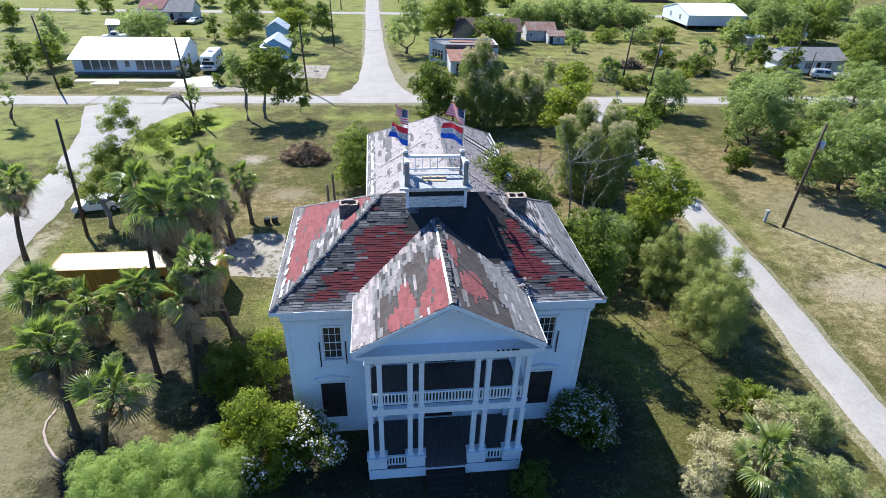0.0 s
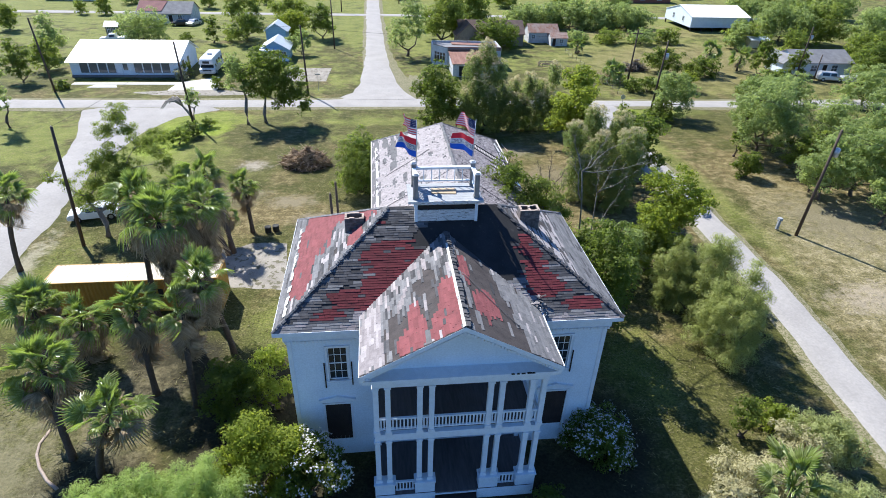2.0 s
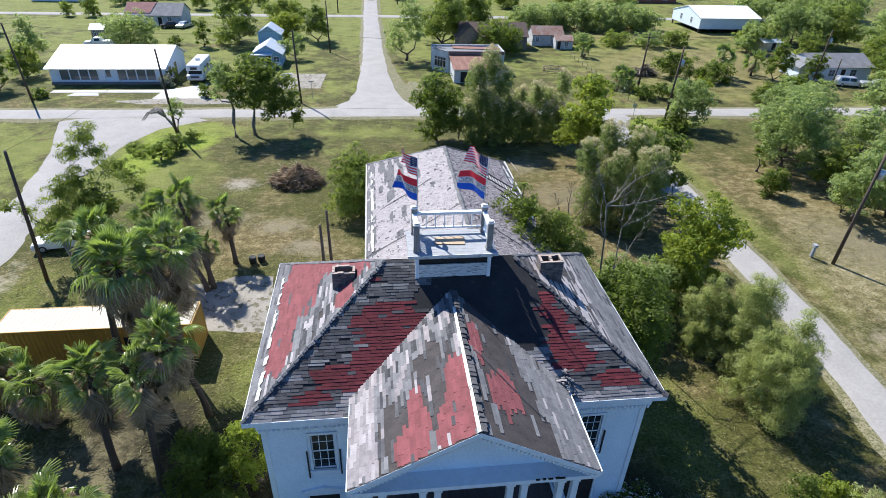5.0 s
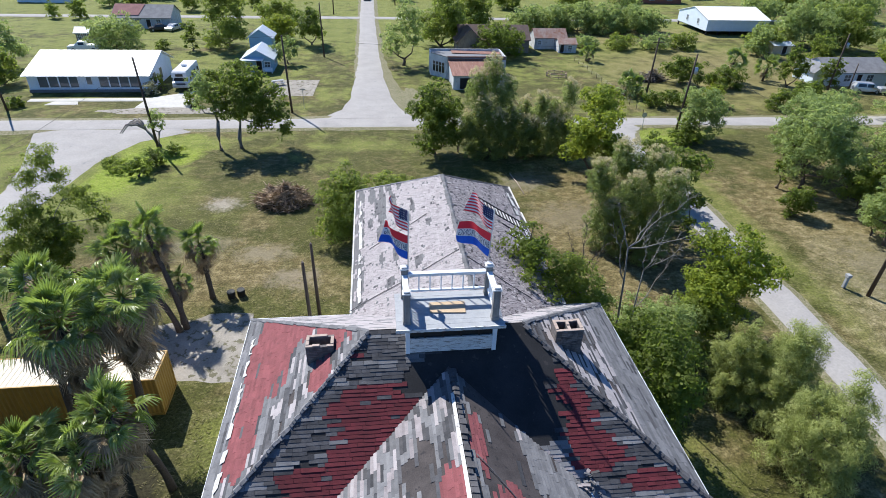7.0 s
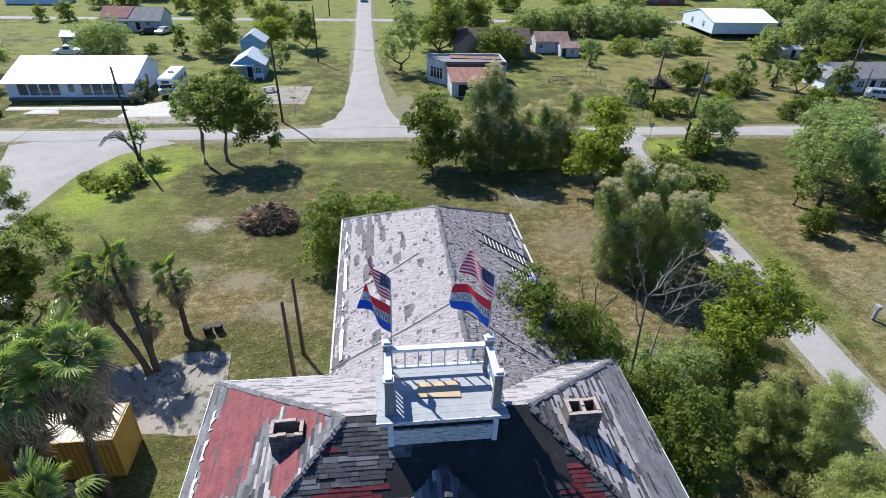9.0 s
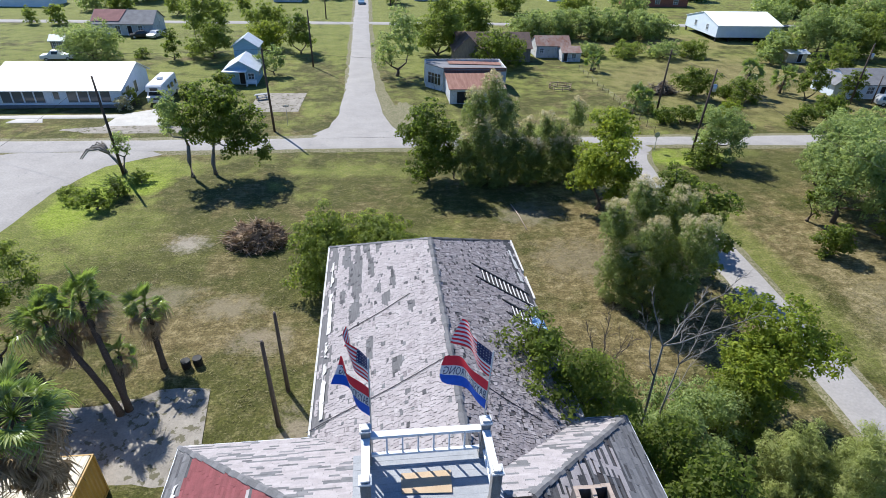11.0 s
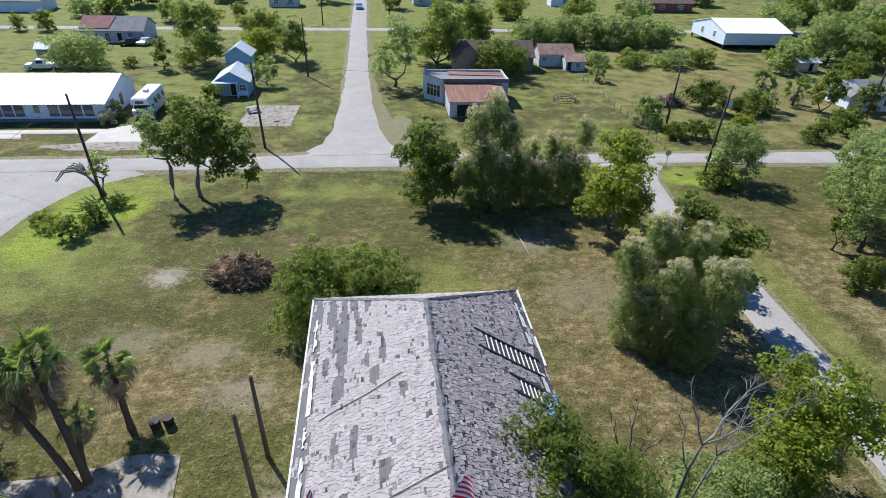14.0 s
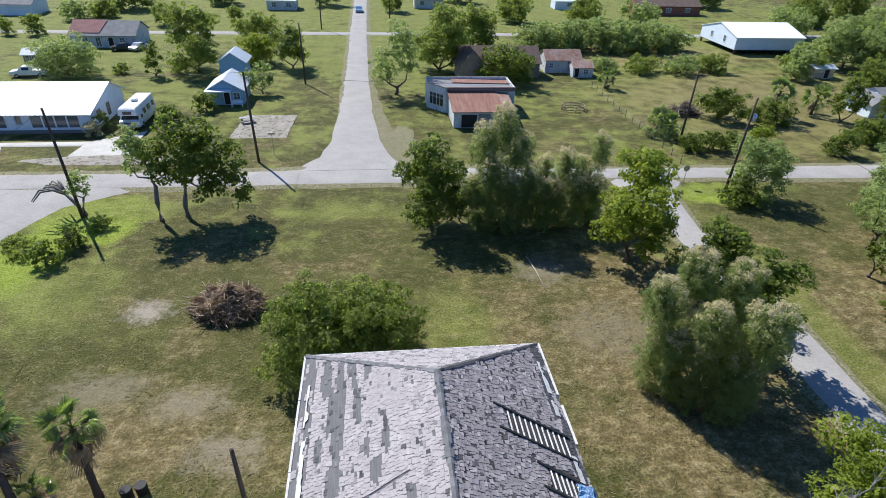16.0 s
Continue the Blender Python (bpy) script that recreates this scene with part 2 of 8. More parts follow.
SH_DARK = worn("dark_grey_shingle", (0.115, 0.112, 0.118), (0.060, 0.058, 0.063), 3.0, 0.9, bump=0.4, island=0.3)
SH_CRIMSON = worn("deep_red_shingle", (0.150, 0.026, 0.034), (0.085, 0.018, 0.023), 2.0, 0.9, bump=0.4, island=0.2, spot=(0.06, 0.03, 0.03), spot_at=0.64)
GREYFELT = worn("weathered_grey_felt", (0.165, 0.160, 0.165), (0.105, 0.102, 0.107), 2.6, 0.9, bump=0.4, stretch=(6, 0.6, 1))
# roof felt darkened so its colour carries the front slope's shade
SHADED_FELT = worn("shade_darkened_felt", (0.030, 0.029, 0.031), (0.016, 0.016, 0.018), 1.2, 0.85, bump=0.3, spot=(0.045, 0.04, 0.04), spot_at=0.62)
SH_RED = worn("faded_red_shingle", (0.245, 0.078, 0.084), (0.165, 0.056, 0.060), 2.0, 0.9, bump=0.5, island=0.16, spot=(0.10, 0.055, 0.055), spot_at=0.645)
SH_PALE = worn("bleached_pale_shingle", (0.41, 0.375, 0.378), (0.30, 0.272, 0.276), 2.2, 0.9, bump=0.5, island=0.09, spot=(0.20, 0.19, 0.195), spot_at=0.65)
SH_MAUVE = worn("worn_mauve_grey_shingle", (0.32, 0.287, 0.292), (0.205, 0.183, 0.188), 3.0, 0.9, bump=0.5, island=0.13)
OLDFLASH = worn("stained_white_membrane", (0.66, 0.65, 0.63), (0.42, 0.41, 0.40), 2.5, 0.7, bump=0.3, spot=(0.24, 0.22, 0.21), spot_at=0.60)
GALV = worn("galvanised_metal", (0.55, 0.56, 0.57), (0.40, 0.41, 0.42), 4.0, 0.45, 0.8, bump=0.1)
RUST = worn("rusty_corrugated_iron", (0.36, 0.30, 0.27), (0.26, 0.12, 0.07), 0.9, 0.7, 0.2, bump=0.2, spot=(0.20, 0.07, 0.04), spot_at=0.58)
CONTAINER = worn("mustard_yellow_container_steel", (0.42, 0.25, 0.045), (0.34, 0.19, 0.035), 1.2, 0.55, 0.0, bump=0.1, spot=(0.2, 0.09, 0.03), spot_at=0.72)
CONT_ROOF = worn("cream_container_roof", (0.64, 0.58, 0.46), (0.54, 0.47, 0.35), 1.2, 0.6, bump=0.1)
WHITE_ROOF = worn("white_metal_roof", (0.84, 0.85, 0.85), (0.76, 0.77, 0.77), 1.0, 0.4, 0.0, bump=0.05)
BARK = worn("grey_brown_bark", (0.16, 0.125, 0.095), (0.075, 0.058, 0.045), 4.0, 0.95, bump=0.6, stretch=(3, 3, 0.6))
DEADWOOD = worn("bleached_dead_wood", (0.31, 0.28, 0.245), (0.145, 0.13, 0.112), 4.0, 0.9, bump=0.5)
PALEBARK = worn("pale_grey_bark", (0.32, 0.29, 0.245), (0.16, 0.14, 0.115), 4.0, 0.95, bump=0.6, stretch=(3, 3, 0.6))
PALMBARK = worn("fibrous_palm_trunk", (0.135, 0.105, 0.08), (0.05, 0.04, 0.03), 6.0, 0.95, bump=0.8, stretch=(1, 1, 4))
BLACK = worn("black_rubber", (0.03, 0.03, 0.03), (0.018, 0.018, 0.018), 4.0, 0.7, bump=0.1)
DIRT = worn("dark_soil", (0.075, 0.058, 0.04), (0.04, 0.032, 0.022), 3.0, 0.95, bump=0.5)
OAK_LEAF = leaf_mat("dense_dark_leaves", ((0.030, 0.043, 0.009), (0.074, 0.096, 0.019), (0.148, 0.174, 0.037)), (0.300, 0.400, 0.050))
ELM_LEAF = leaf_mat("mid_green_leaves", ((0.043, 0.061, 0.013), (0.107, 0.133, 0.028), (0.200, 0.226, 0.059)), (0.425, 0.525, 0.075))
LIME_LEAF = leaf_mat("yellow_green_leaves", ((0.048, 0.074, 0.010), (0.140, 0.180, 0.022), (0.275, 0.315, 0.045)), (0.46, 0.53, 0.05))
MESQ_LEAF = leaf_mat("fine_mesquite_leaves", ((0.068, 0.098, 0.030), (0.175, 0.220, 0.078), (0.31, 0.360, 0.150)), (0.52, 0.62, 0.17))
CEDAR_LEAF = leaf_mat("grey_green_feathery_leaves", ((0.066, 0.090, 0.026), (0.150, 0.187, 0.064), (0.245, 0.285, 0.118)), (0.44, 0.52, 0.13), thin=0.42)
SAGE_LEAF = leaf_mat("pale_sage_feathery_leaves", ((0.128, 0.153, 0.052), (0.260, 0.290, 0.110), (0.41, 0.435, 0.205)), (0.50, 0.54, 0.18))
FEATHER_LEAF = leaf_mat("deep_green_feathery_leaves", ((0.100, 0.125, 0.030), (0.235, 0.265, 0.080), (0.40, 0.425, 0.18)), (0.50, 0.55, 0.14), thin=0.36)
PLUME = leaf_mat("pale_pinkish_flower_plumes", ((0.34, 0.305, 0.155), (0.52, 0.455, 0.26), (0.68, 0.59, 0.38)), (0.66, 0.58, 0.32), thin=0.42)
ACACIA_LEAF = leaf_mat("bright_feathery_leaves", ((0.17, 0.24, 0.05), (0.29, 0.38, 0.10), (0.40, 0.48, 0.16)), (0.46, 0.58, 0.14))
DRY_LEAF = leaf_mat("dry_straw_leaves", ((0.252, 0.240, 0.114), (0.432, 0.402, 0.216), (0.624, 0.564, 0.372)), (0.432, 0.408, 0.216))
PETAL = leaf_mat("white_petals", ((0.62, 0.60, 0.58), (0.75, 0.73, 0.71), (0.84, 0.82, 0.80)), (0.6, 0.58, 0.56))
# the palest tone paints glints of shiny blades into the leaf colour
PALM_LEAF = leaf_mat("palm_fan_leaves", ((0.060, 0.090, 0.022), (0.215, 0.255, 0.075), (0.54, 0.56, 0.32)), (0.40, 0.53, 0.08), 0.26, 0.33)
PALM_DEAD = leaf_mat("dead_palm_leaves", ((0.12, 0.09, 0.055), (0.32, 0.25, 0.16), (0.60, 0.50, 0.36)), (0.40, 0.30, 0.17), 0.8, 0.25)

# ---- building helpers ----


def empty(name, at=(0, 0, 0), turn=0.0):
    ob = new(name)
    ob.matrix_basis = pose(*at, 0, 0, turn)
    return ob


def finish(name, bm, material, parent=None, label=""):
    me = bpy.data.meshes.new(name)
    bm.to_mesh(me)
    bm.free()
    for m in material if isinstance(material, (list, tuple)) else (material,):
        me.materials.append(m)
    ob = new(name, me)
    if parent:
        ob.parent = parent
    if label:
        tagged(ob, label)
    return ob


part = finish


def box(bm, x0, x1, y0, y1, z0, z1, bevel=0.0):
    r = bmesh.ops.create_cube(bm, size=1.0)
    m = Matrix.Translation(((x0 + x1) / 2, (y0 + y1) / 2, (z0 + z1) / 2)) @ Matrix.Diagonal((x1 - x0, y1 - y0, z1 - z0, 1))
    bmesh.ops.transform(bm, matrix=m, verts=r["verts"])
    if bevel:
        edges = {e for v in r["verts"] for e in v.link_edges}
        bmesh.ops.bevel(bm, geom=list(edges), offset=bevel, segments=2, affect="EDGES")
    return bm


def boxes(*rows, bevel=0.0):
    bm = bmesh.new()
    for row in rows:
        box(bm, *row, bevel=bevel)
    return bm


def beam(bm, a, b, w, h):
    """A squared bar from a to b."""
    a, b = Vector(a), Vector(b)
    r = bmesh.ops.create_cube(bm, size=1.0)
    m = (b - a).to_track_quat("Y", "Z").to_matrix().to_4x4()
    bmesh.ops.transform(bm, matrix=Matrix.Translation((a + b) / 2) @ m @ Matrix.Diagonal((w, (b - a).length, h, 1)), verts=r["verts"])
    return bm


def tube(bm, pts, radii, sides=7, cap=True):
    """A tapered round limb along pts."""
    pts = [Vector(p) for p in pts]
    rings = []
    for i, p in enumerate(pts):
        d = (pts[min(i + 1, len(pts) - 1)] - pts[max(i - 1, 0)]).normalized()
        q = d.to_track_quat("Z", "Y")
        rings.append([bm.verts.new(p + q @ Vector((math.cos(a) * radii[i], math.sin(a) * radii[i], 0))) for a in (2 * math.pi * k / sides for k in range(sides))])
    for r, s in zip(rings, rings[1:]):
        for k in range(sides):
            f = bm.faces.new((r[k], r[(k + 1) % sides], s[(k + 1) % sides], s[k]))
            f.smooth = True
    if cap:
        bm.faces.new(rings[-1])
        bm.faces.new(rings[0][::-1])
    return bm


def poly(bm, pts):
    return bm.faces.new([bm.verts.new(p) for p in pts])


def slab(bm, pts, thick, up=(0, 0, 1)):
    """A flat plate: pts are its upper outline, anticlockwise from above."""
    up = Vector(up)
    top = [bm.verts.new(p) for p in pts]
    low = [bm.verts.new(Vector(p) - up * thick) for p in pts]
    bm.faces.new(top)
    bm.faces.new(low[::-1])
    for i in range(len(pts)):
        j = (i + 1) % len(pts)
        bm.faces.new((top[i], low[i], low[j], top[j]))
    return bm


def quads_mesh(name, corners, material, parent=None, mats=None):
    """One mesh from an array of quads (n, 4, 3)."""
    n = len(corners)
    me = bpy.data.meshes.new(name)
    me.vertices.add(4 * n)
    me.vertices.foreach_set("co", np.asarray(corners, np.float32).ravel())
    me.loops.add(4 * n)
    me.loops.foreach_set("vertex_index", np.arange(4 * n, dtype=np.int32))
    me.polygons.add(n)
    me.polygons.foreach_set("loop_start", np.arange(0, 4 * n, 4, dtype=np.int32))
    for m in material if isinstance(material, (list, tuple)) else (material,):
        me.materials.append(m)
    if mats is not None:
        me.polygons.foreach_set("material_index", np.asarray(mats, np.int32))
    me.update(calc_edges=True)
    ob = new(name, me)
    if parent:
        ob.parent = parent
    return ob


def ground_z(x, y):
    """The lawn falls gently towards the bay in front of the house."""
    u = min(1.0, max(0.0, (54 - y) / 34))
    return -0.9 * u * u * (3 - 2 * u)
# ---- ground and roads ----


def lawn():
    xs = sorted(set([-3000, -1200, -500, -250] + list(range(-140, 141, 7)) + [250, 500, 1200, 3000]))
    ys = sorted(set([-3000, -1200, -500, -200, -80, -40, -20] + list(range(-10, 70, 4)) + list(range(70, 260, 10)) + [320, 600, 1500, 3500]))
    bm = bmesh.new()
    grid = [[bm.verts.new((x, y, ground_z(x, y) + (0.06 * noise.noise((x * 0.13, y * 0.13, 3)) if abs(x) < 150 and 0 < y < 260 else 0))) for x in xs] for y in ys]
    for a, b in zip(grid, grid[1:]):
        for k in range(len(xs) - 1):
            bm.faces.new((a[k], a[k + 1], b[k + 1], b[k])).smooth = True
    return tagged(finish("ground", bm, GRASS), "patchy mown lawn, green by the roads, dry straw and painted shade near the house", "ground", kind="structure")


lawn()


def strip(name, left, right, material, lift, label, category, ragged=0.25, step=0.9, kind="structure"):
    """A paved strip between two edge lines (lists of x, y), with ragged edges, draped on the ground."""
    def along(line):
        p = np.array(line, float)
        s = np.r_[0, np.cumsum(np.hypot(*np.diff(p, axis=0).T))]
        n = max(2, int(max(length / step, 2)))
        u = np.linspace(0, s[-1], n)
        return np.c_[np.interp(u, s, p[:, 0]), np.interp(u, s, p[:, 1])]
    length = np.hypot(*np.diff(np.array(left, float), axis=0).T).sum()
    a, b = along(left), along(right)
    cross = 6
    bm = bmesh.new()
    rows = []
    for i, (p, q) in enumerate(zip(a, b)):
        d = (q - p) / max(1e-6, np.hypot(*(q - p)))
        w0 = ragged * (noise.noise((p[0] * 0.25, p[1] * 0.25, 5)) + 0.5 * noise.noise((p[0] * 0.8, p[1] * 0.8, 8)))
        w1 = ragged * (noise.noise((q[0] * 0.25, q[1] * 0.25, 6)) + 0.5 * noise.noise((q[0] * 0.8, q[1] * 0.8, 9)))
        p, q = p + d * w0, q + d * w1
        row = []
        for k in range(cross + 1):
            c = p + (q - p) * k / cross
            edge = -0.18 if k in (0, cross) else 0.0
            row.append(bm.verts.new((c[0], c[1], ground_z(*c) + lift + edge)))
        rows.append(row)
    for r, s in zip(rows, rows[1:]):
        for k in range(cross):
            f = bm.faces.new((r[k], r[k + 1], s[k + 1], s[k]))
            f.smooth = True
    bmesh.ops.recalc_face_normals(bm, faces=bm.faces[:])
    if sum(f.normal.z for f in bm.faces) < 0:
        bmesh.ops.reverse_faces(bm, faces=bm.faces[:])
    return tagged(finish(name, bm, material), label, category, kind=kind)


# sandy verges under the road edges
strip("verge", [(28.4, -60), (28.3, 21), (28.9, 30), (29.6, 36), (30.0, 44), (30.1, 57), (30.2, 66), (30.3, 73), (30.3, 78), (29.0, 88)],
      [(33.6, -60), (33.8, 25), (34.9, 37), (35.1, 46), (35.2, 52), (35.7, 60), (36.0, 68), (35.6, 77), (36.4, 83), (38.6, 88)],
      VERGE, 0.10, "sandy verge along the narrow side lane", "verge", 0.35)
strip("road", [(28.9, -60), (28.9, 21), (29.6, 30), (30.1, 36), (30.4, 44), (30.5, 57), (30.7, 66), (30.7, 73), (30.7, 78), (29.0, 88.6)],
      [(33.2, -60), (33.3, 25), (34.4, 37), (34.6, 46), (34.8, 52), (35.2, 60), (35.6, 68), (34.9, 76), (35.9, 83), (38.6, 88.6)],
      ASPHALT, 0.14, "narrow sun-bleached asphalt side lane", "road")
strip("verge", [(-140, 87.8), (-60, 87.6), (-23, 87.6), (5, 87.2), (28, 87.8), (60, 86.0), (140, 85.6)],
      [(-140, 95.2), (-60, 95.0), (-20, 94.2), (5, 95.0), (32, 92.8), (60, 92.8), (140, 92.6)],
      VERGE, 0.10, "sandy verge along the cross street", "verge", 0.4)
strip("road", [(-140, 88.8), (-60, 88.6), (-23, 88.4), (5, 88.2), (28, 88.6), (60, 86.8), (140, 86.4)],
      [(-140, 94.2), (-60, 94.0), (-20, 93.2), (5, 93.6), (32, 92.0), (60, 91.8), (140, 91.8)],
      ASPHALT, 0.14, "sun-bleached asphalt cross street", "road")
strip("verge", [(-8.5, 92.6), (-5.2, 96.5), (-3.7, 102.4), (-3.4, 114), (-3.6, 166), (-4, 320)],
      [(11.0, 92.6), (7.2, 97.0), (6.0, 103), (4.4, 114), (3.0, 129), (2.6, 166), (2.2, 320)],
      VERGE, 0.12, "worn gravel verge of the straight street", "verge", 0.4)
strip("road", [(-8.0, 92.5), (-4.7, 96.7), (-3.4, 102.4), (-3.0, 114), (-3.2, 166), (-3.6, 320)],
      [(8.0, 92.5), (5.4, 97.0), (4.0, 103), (3.0, 114), (2.4, 129), (1.9, 166), (1.6, 320)],
      ASPHALT, 0.16, "straight sun-bleached asphalt street leading away", "road")
strip("road", [(-37.6, 20), (-36.9, 45), (-36.6, 63), (-39.0, 76), (-43.5, 88.9)],
      [(-31.6, 20), (-31.2, 43), (-31.6, 56), (-32.6, 66), (-31.3, 78), (-28.6, 84.8), (-22, 88.9)][:7],
      ASPHALT, 0.16, "pale asphalt lane curving into the cross street", "road", 0.4)
strip("road", [(-140, 170), (-60, 170.5), (0, 171), (140, 172)], [(-140, 173.5), (-60, 174), (0, 174.6), (140, 175.6)], ASPHALT, 0.14, "far asphalt cross street", "road")
# concrete: yard slab, drive by the white building, slab by the blue cottage
strip("pavement", [(-20.5, 48.0), (-17.7, 48.6), (-14.0, 49.0), (-12.2, 49.9), (-9.2, 49.9)], [(-20.5, 42.6), (-17.0, 42.4), (-14.0, 41.8), (-11.0, 40.4), (-8.2, 40.2)], CONCRETE, 0.05, "cracked concrete yard slab beside the container", "pavement", 0.9)
strip("pavement", [(-50, 101.6), (-33, 101.6), (-27.5, 101.4)], [(-50, 103.2), (-33, 103.4), (-27.5, 107.5)], PALECONC, 0.08, "pale concrete walk and drive before the white building", "pavement", 0.1)
strip("pavement", [(-34, 97.8), (-26.2, 97.6)], [(-33.4, 103.3), (-26.6, 103.3)], PALECONC, 0.09, "pale concrete driveway below the motorhome", "pavement", 0.1)
strip("pavement", [(-16.6, 102.5), (-9.2, 102.5)], [(-15.8, 114.5), (-8.6, 114.5)], CONCRETE, 0.07, "worn concrete slab in front of the blue cottage", "pavement", 0.1)
strip("pavement", [(-47, 99.9), (-42.2, 99.9)], [(-46, 101.8), (-43, 101.8)], PALECONC, 0.085, "short concrete path to the street", "pavement", 0.1)


def patch(x, y, rx, ry, material, label, lift=0.045, name="bare_patch"):
    bm = bmesh.new()
    n = 40
    rim = []
    for k in range(n):
        a = 2 * math.pi * k / n
        f = 1 + 0.35 * noise.noise((x + 1.3 * math.cos(a), y + 1.3 * math.sin(a), 2)) + 0.25 * noise.noise((x + 4 * math.cos(a), y + 4 * math.sin(a), 7))
        px, py = x + rx * f * math.cos(a), y + ry * f * math.sin(a)
        rim.append(bm.verts.new((px, py, ground_z(px, py) + lift - 0.07)))
    mid = [bm.verts.new((x + (v.co.x - x) * 0.8, y + (v.co.y - y) * 0.8, ground_z(x, y) + lift)) for v in rim]
    c = bm.verts.new((x, y, ground_z(x, y) + lift + 0.01))
    for k in range(n):
        j = (k + 1) % n
        bm.faces.new((rim[k], rim[j], mid[j], mid[k])).smooth = True
        bm.faces.new((mid[k], mid[j], c)).smooth = True
    return tagged(finish(name, bm, material), label, "bare ground", kind="structure")


patch(6.2, 101.5, 2.0, 6.5, VERGE, "worn gravel shoulder at the street corner")
patch(-29.0, 97.0, 9.0, 1.6, CONCRETE, "worn pale shoulder of the cross street", 0.06)
# ---- the mansion ----
X0, X1, Y0, Y1, EAVE = -5.93, 11.95, 24.75, 36.52, 8.80
RIDGE_Y, RIDGE_A, RIDGE_B, RIDGE_Z = 30.635, 0.05, 6.00, 12.60
WX0, WX1, WY1, WEAVE = -1.03, 10.13, 51.06, 8.72
WRX, WRZ, WHIP = 4.57, 12.06, 46.10
GX0, GX1, GY0, GEAVE, GRX, GRZ = -1.65, 7.58, 21.00, 9.20, 2.95, 11.75
GEB = Y0 + (GEAVE - EAVE) / ((RIDGE_Z - EAVE) / (RIDGE_Y - Y0))

mansion = tagged(empty("mansion", (3.0, 30.0, -0.9)), "two-storey white wooden mansion with a patchwork of red and grey shingles", "house")


def home(name, bm, material, parent=None, label=""):
    """A part of the mansion, given in world places."""
    bmesh.ops.translate(bm, verts=bm.verts[:], vec=-mansion.matrix_basis.translation)
    return part(name, bm, material, parent or mansion, label)


HOME = mansion.matrix_basis.translation.copy()

# walls: front block and rear wing, hollow shells with openings in the front
FRONT_OPEN = [(-3.45, -2.45, 5.05, 7.30), (-3.83, -2.45, 0.42, 3.25), (8.58, 9.55, 5.08, 7.33), (8.40, 9.86, 0.55, 3.25),
              (-0.55, 0.65, 4.65, 7.0), (2.1, 3.9, 4.35, 7.0), (5.5, 6.7, 4.65, 7.0), (-0.6, 0.6, 0.35, 2.9), (2.0, 3.9, -0.1, 2.9), (5.5, 6.7, 0.35, 2.9)]


def wall_with_openings(x0, x1, y0, y1, z0, z1, openings):
    """A wall along x, cut into blocks round its openings."""
    bm = bmesh.new()
    xs = sorted({x0, x1, *[v for o in openings for v in o[:2]]})
    for a, b in zip(xs, xs[1:]):
        holes = sorted((o[2], o[3]) for o in openings if o[0] <= a + 1e-6 and o[1] >= b - 1e-6)
        z = z0
        for lo, hi in holes:
            box(bm, a, b, y0, y1, z, lo)
            z = hi
        box(bm, a, b, y0, y1, z, z1)
    bmesh.ops.remove_doubles(bm, verts=bm.verts[:], dist=1e-4)
    return bm


home("wall", wall_with_openings(-5.38, 11.40, 25.30, 25.52, -0.9, 8.50, FRONT_OPEN), PAINT, label="white clapboard front wall")
home("wall", boxes((-5.38, -5.16, 25.52, 36.0, -0.9, 8.5)), PAINT)
home("wall", boxes((11.18, 11.40, 25.52, 36.0, -0.9, 8.5)), PAINT)
home("wall", boxes((-5.38, 11.40, 36.0, 36.2, -0.9, 8.5)), PAINT)
home("wall", boxes((-0.50, -0.30, 36.2, 50.5, -0.9, 8.45)), PAINT)
home("wall", boxes((9.40, 9.60, 36.2, 50.5, -0.9, 8.45)), PAINT)
home("wall", boxes((-0.50, 9.60, 50.5, 50.7, -0.9, 8.45)), PAINT)
home("inner_floor", boxes((-5.16, 11.18, 25.52, 36.0, 4.05, 4.25)), DARKWOOD)
home("inner_floor", boxes((-5.16, 11.18, 25.52, 36.0, -0.3, -0.15)), DARKWOOD)
# clapboards: thin lapped boards over the front wall, either side of the porch
for bx0, bx1 in ((-5.40, -1.2), (7.4, 11.42)):
    opens = [o for o in FRONT_OPEN[:4] if bx0 < o[0] < bx1]
    z = -0.6
    while z < 8.0:
        cuts = sorted((o[0] - 0.16, o[1] + 0.16) for o in opens if o[2] - 0.25 < z < o[3] + 0.15)
        x = bx0
        for a, b in cuts + [(bx1, bx1)]:
            if a - x > 0.02:
                bm = bmesh.new()
                bmv = [bm.verts.new(p) for p in ((x, 25.300, z), (a, 25.300, z), (a, 25.272, z), (x, 25.272, z), (x, 25.300, z + 0.165), (a, 25.300, z + 0.165), (a, 25.290, z + 0.165), (x, 25.290, z + 0.165))]
                for q in ((3, 2, 6, 7), (0, 3, 7, 4), (2, 1, 5, 6), (0, 1, 2, 3), (7, 6, 5, 4)):
                    bm.faces.new([bmv[i] for i in q])
                home("clapboard", bm, PAINT)
            x = b
        z += 0.165
home("corner_board", boxes((-5.43, -5.20, 25.24, 25.30, -0.9, 8.0)), TRIM)
home("corner_board", boxes((11.22, 11.45, 25.24, 25.30, -0.9, 8.0)), TRIM)


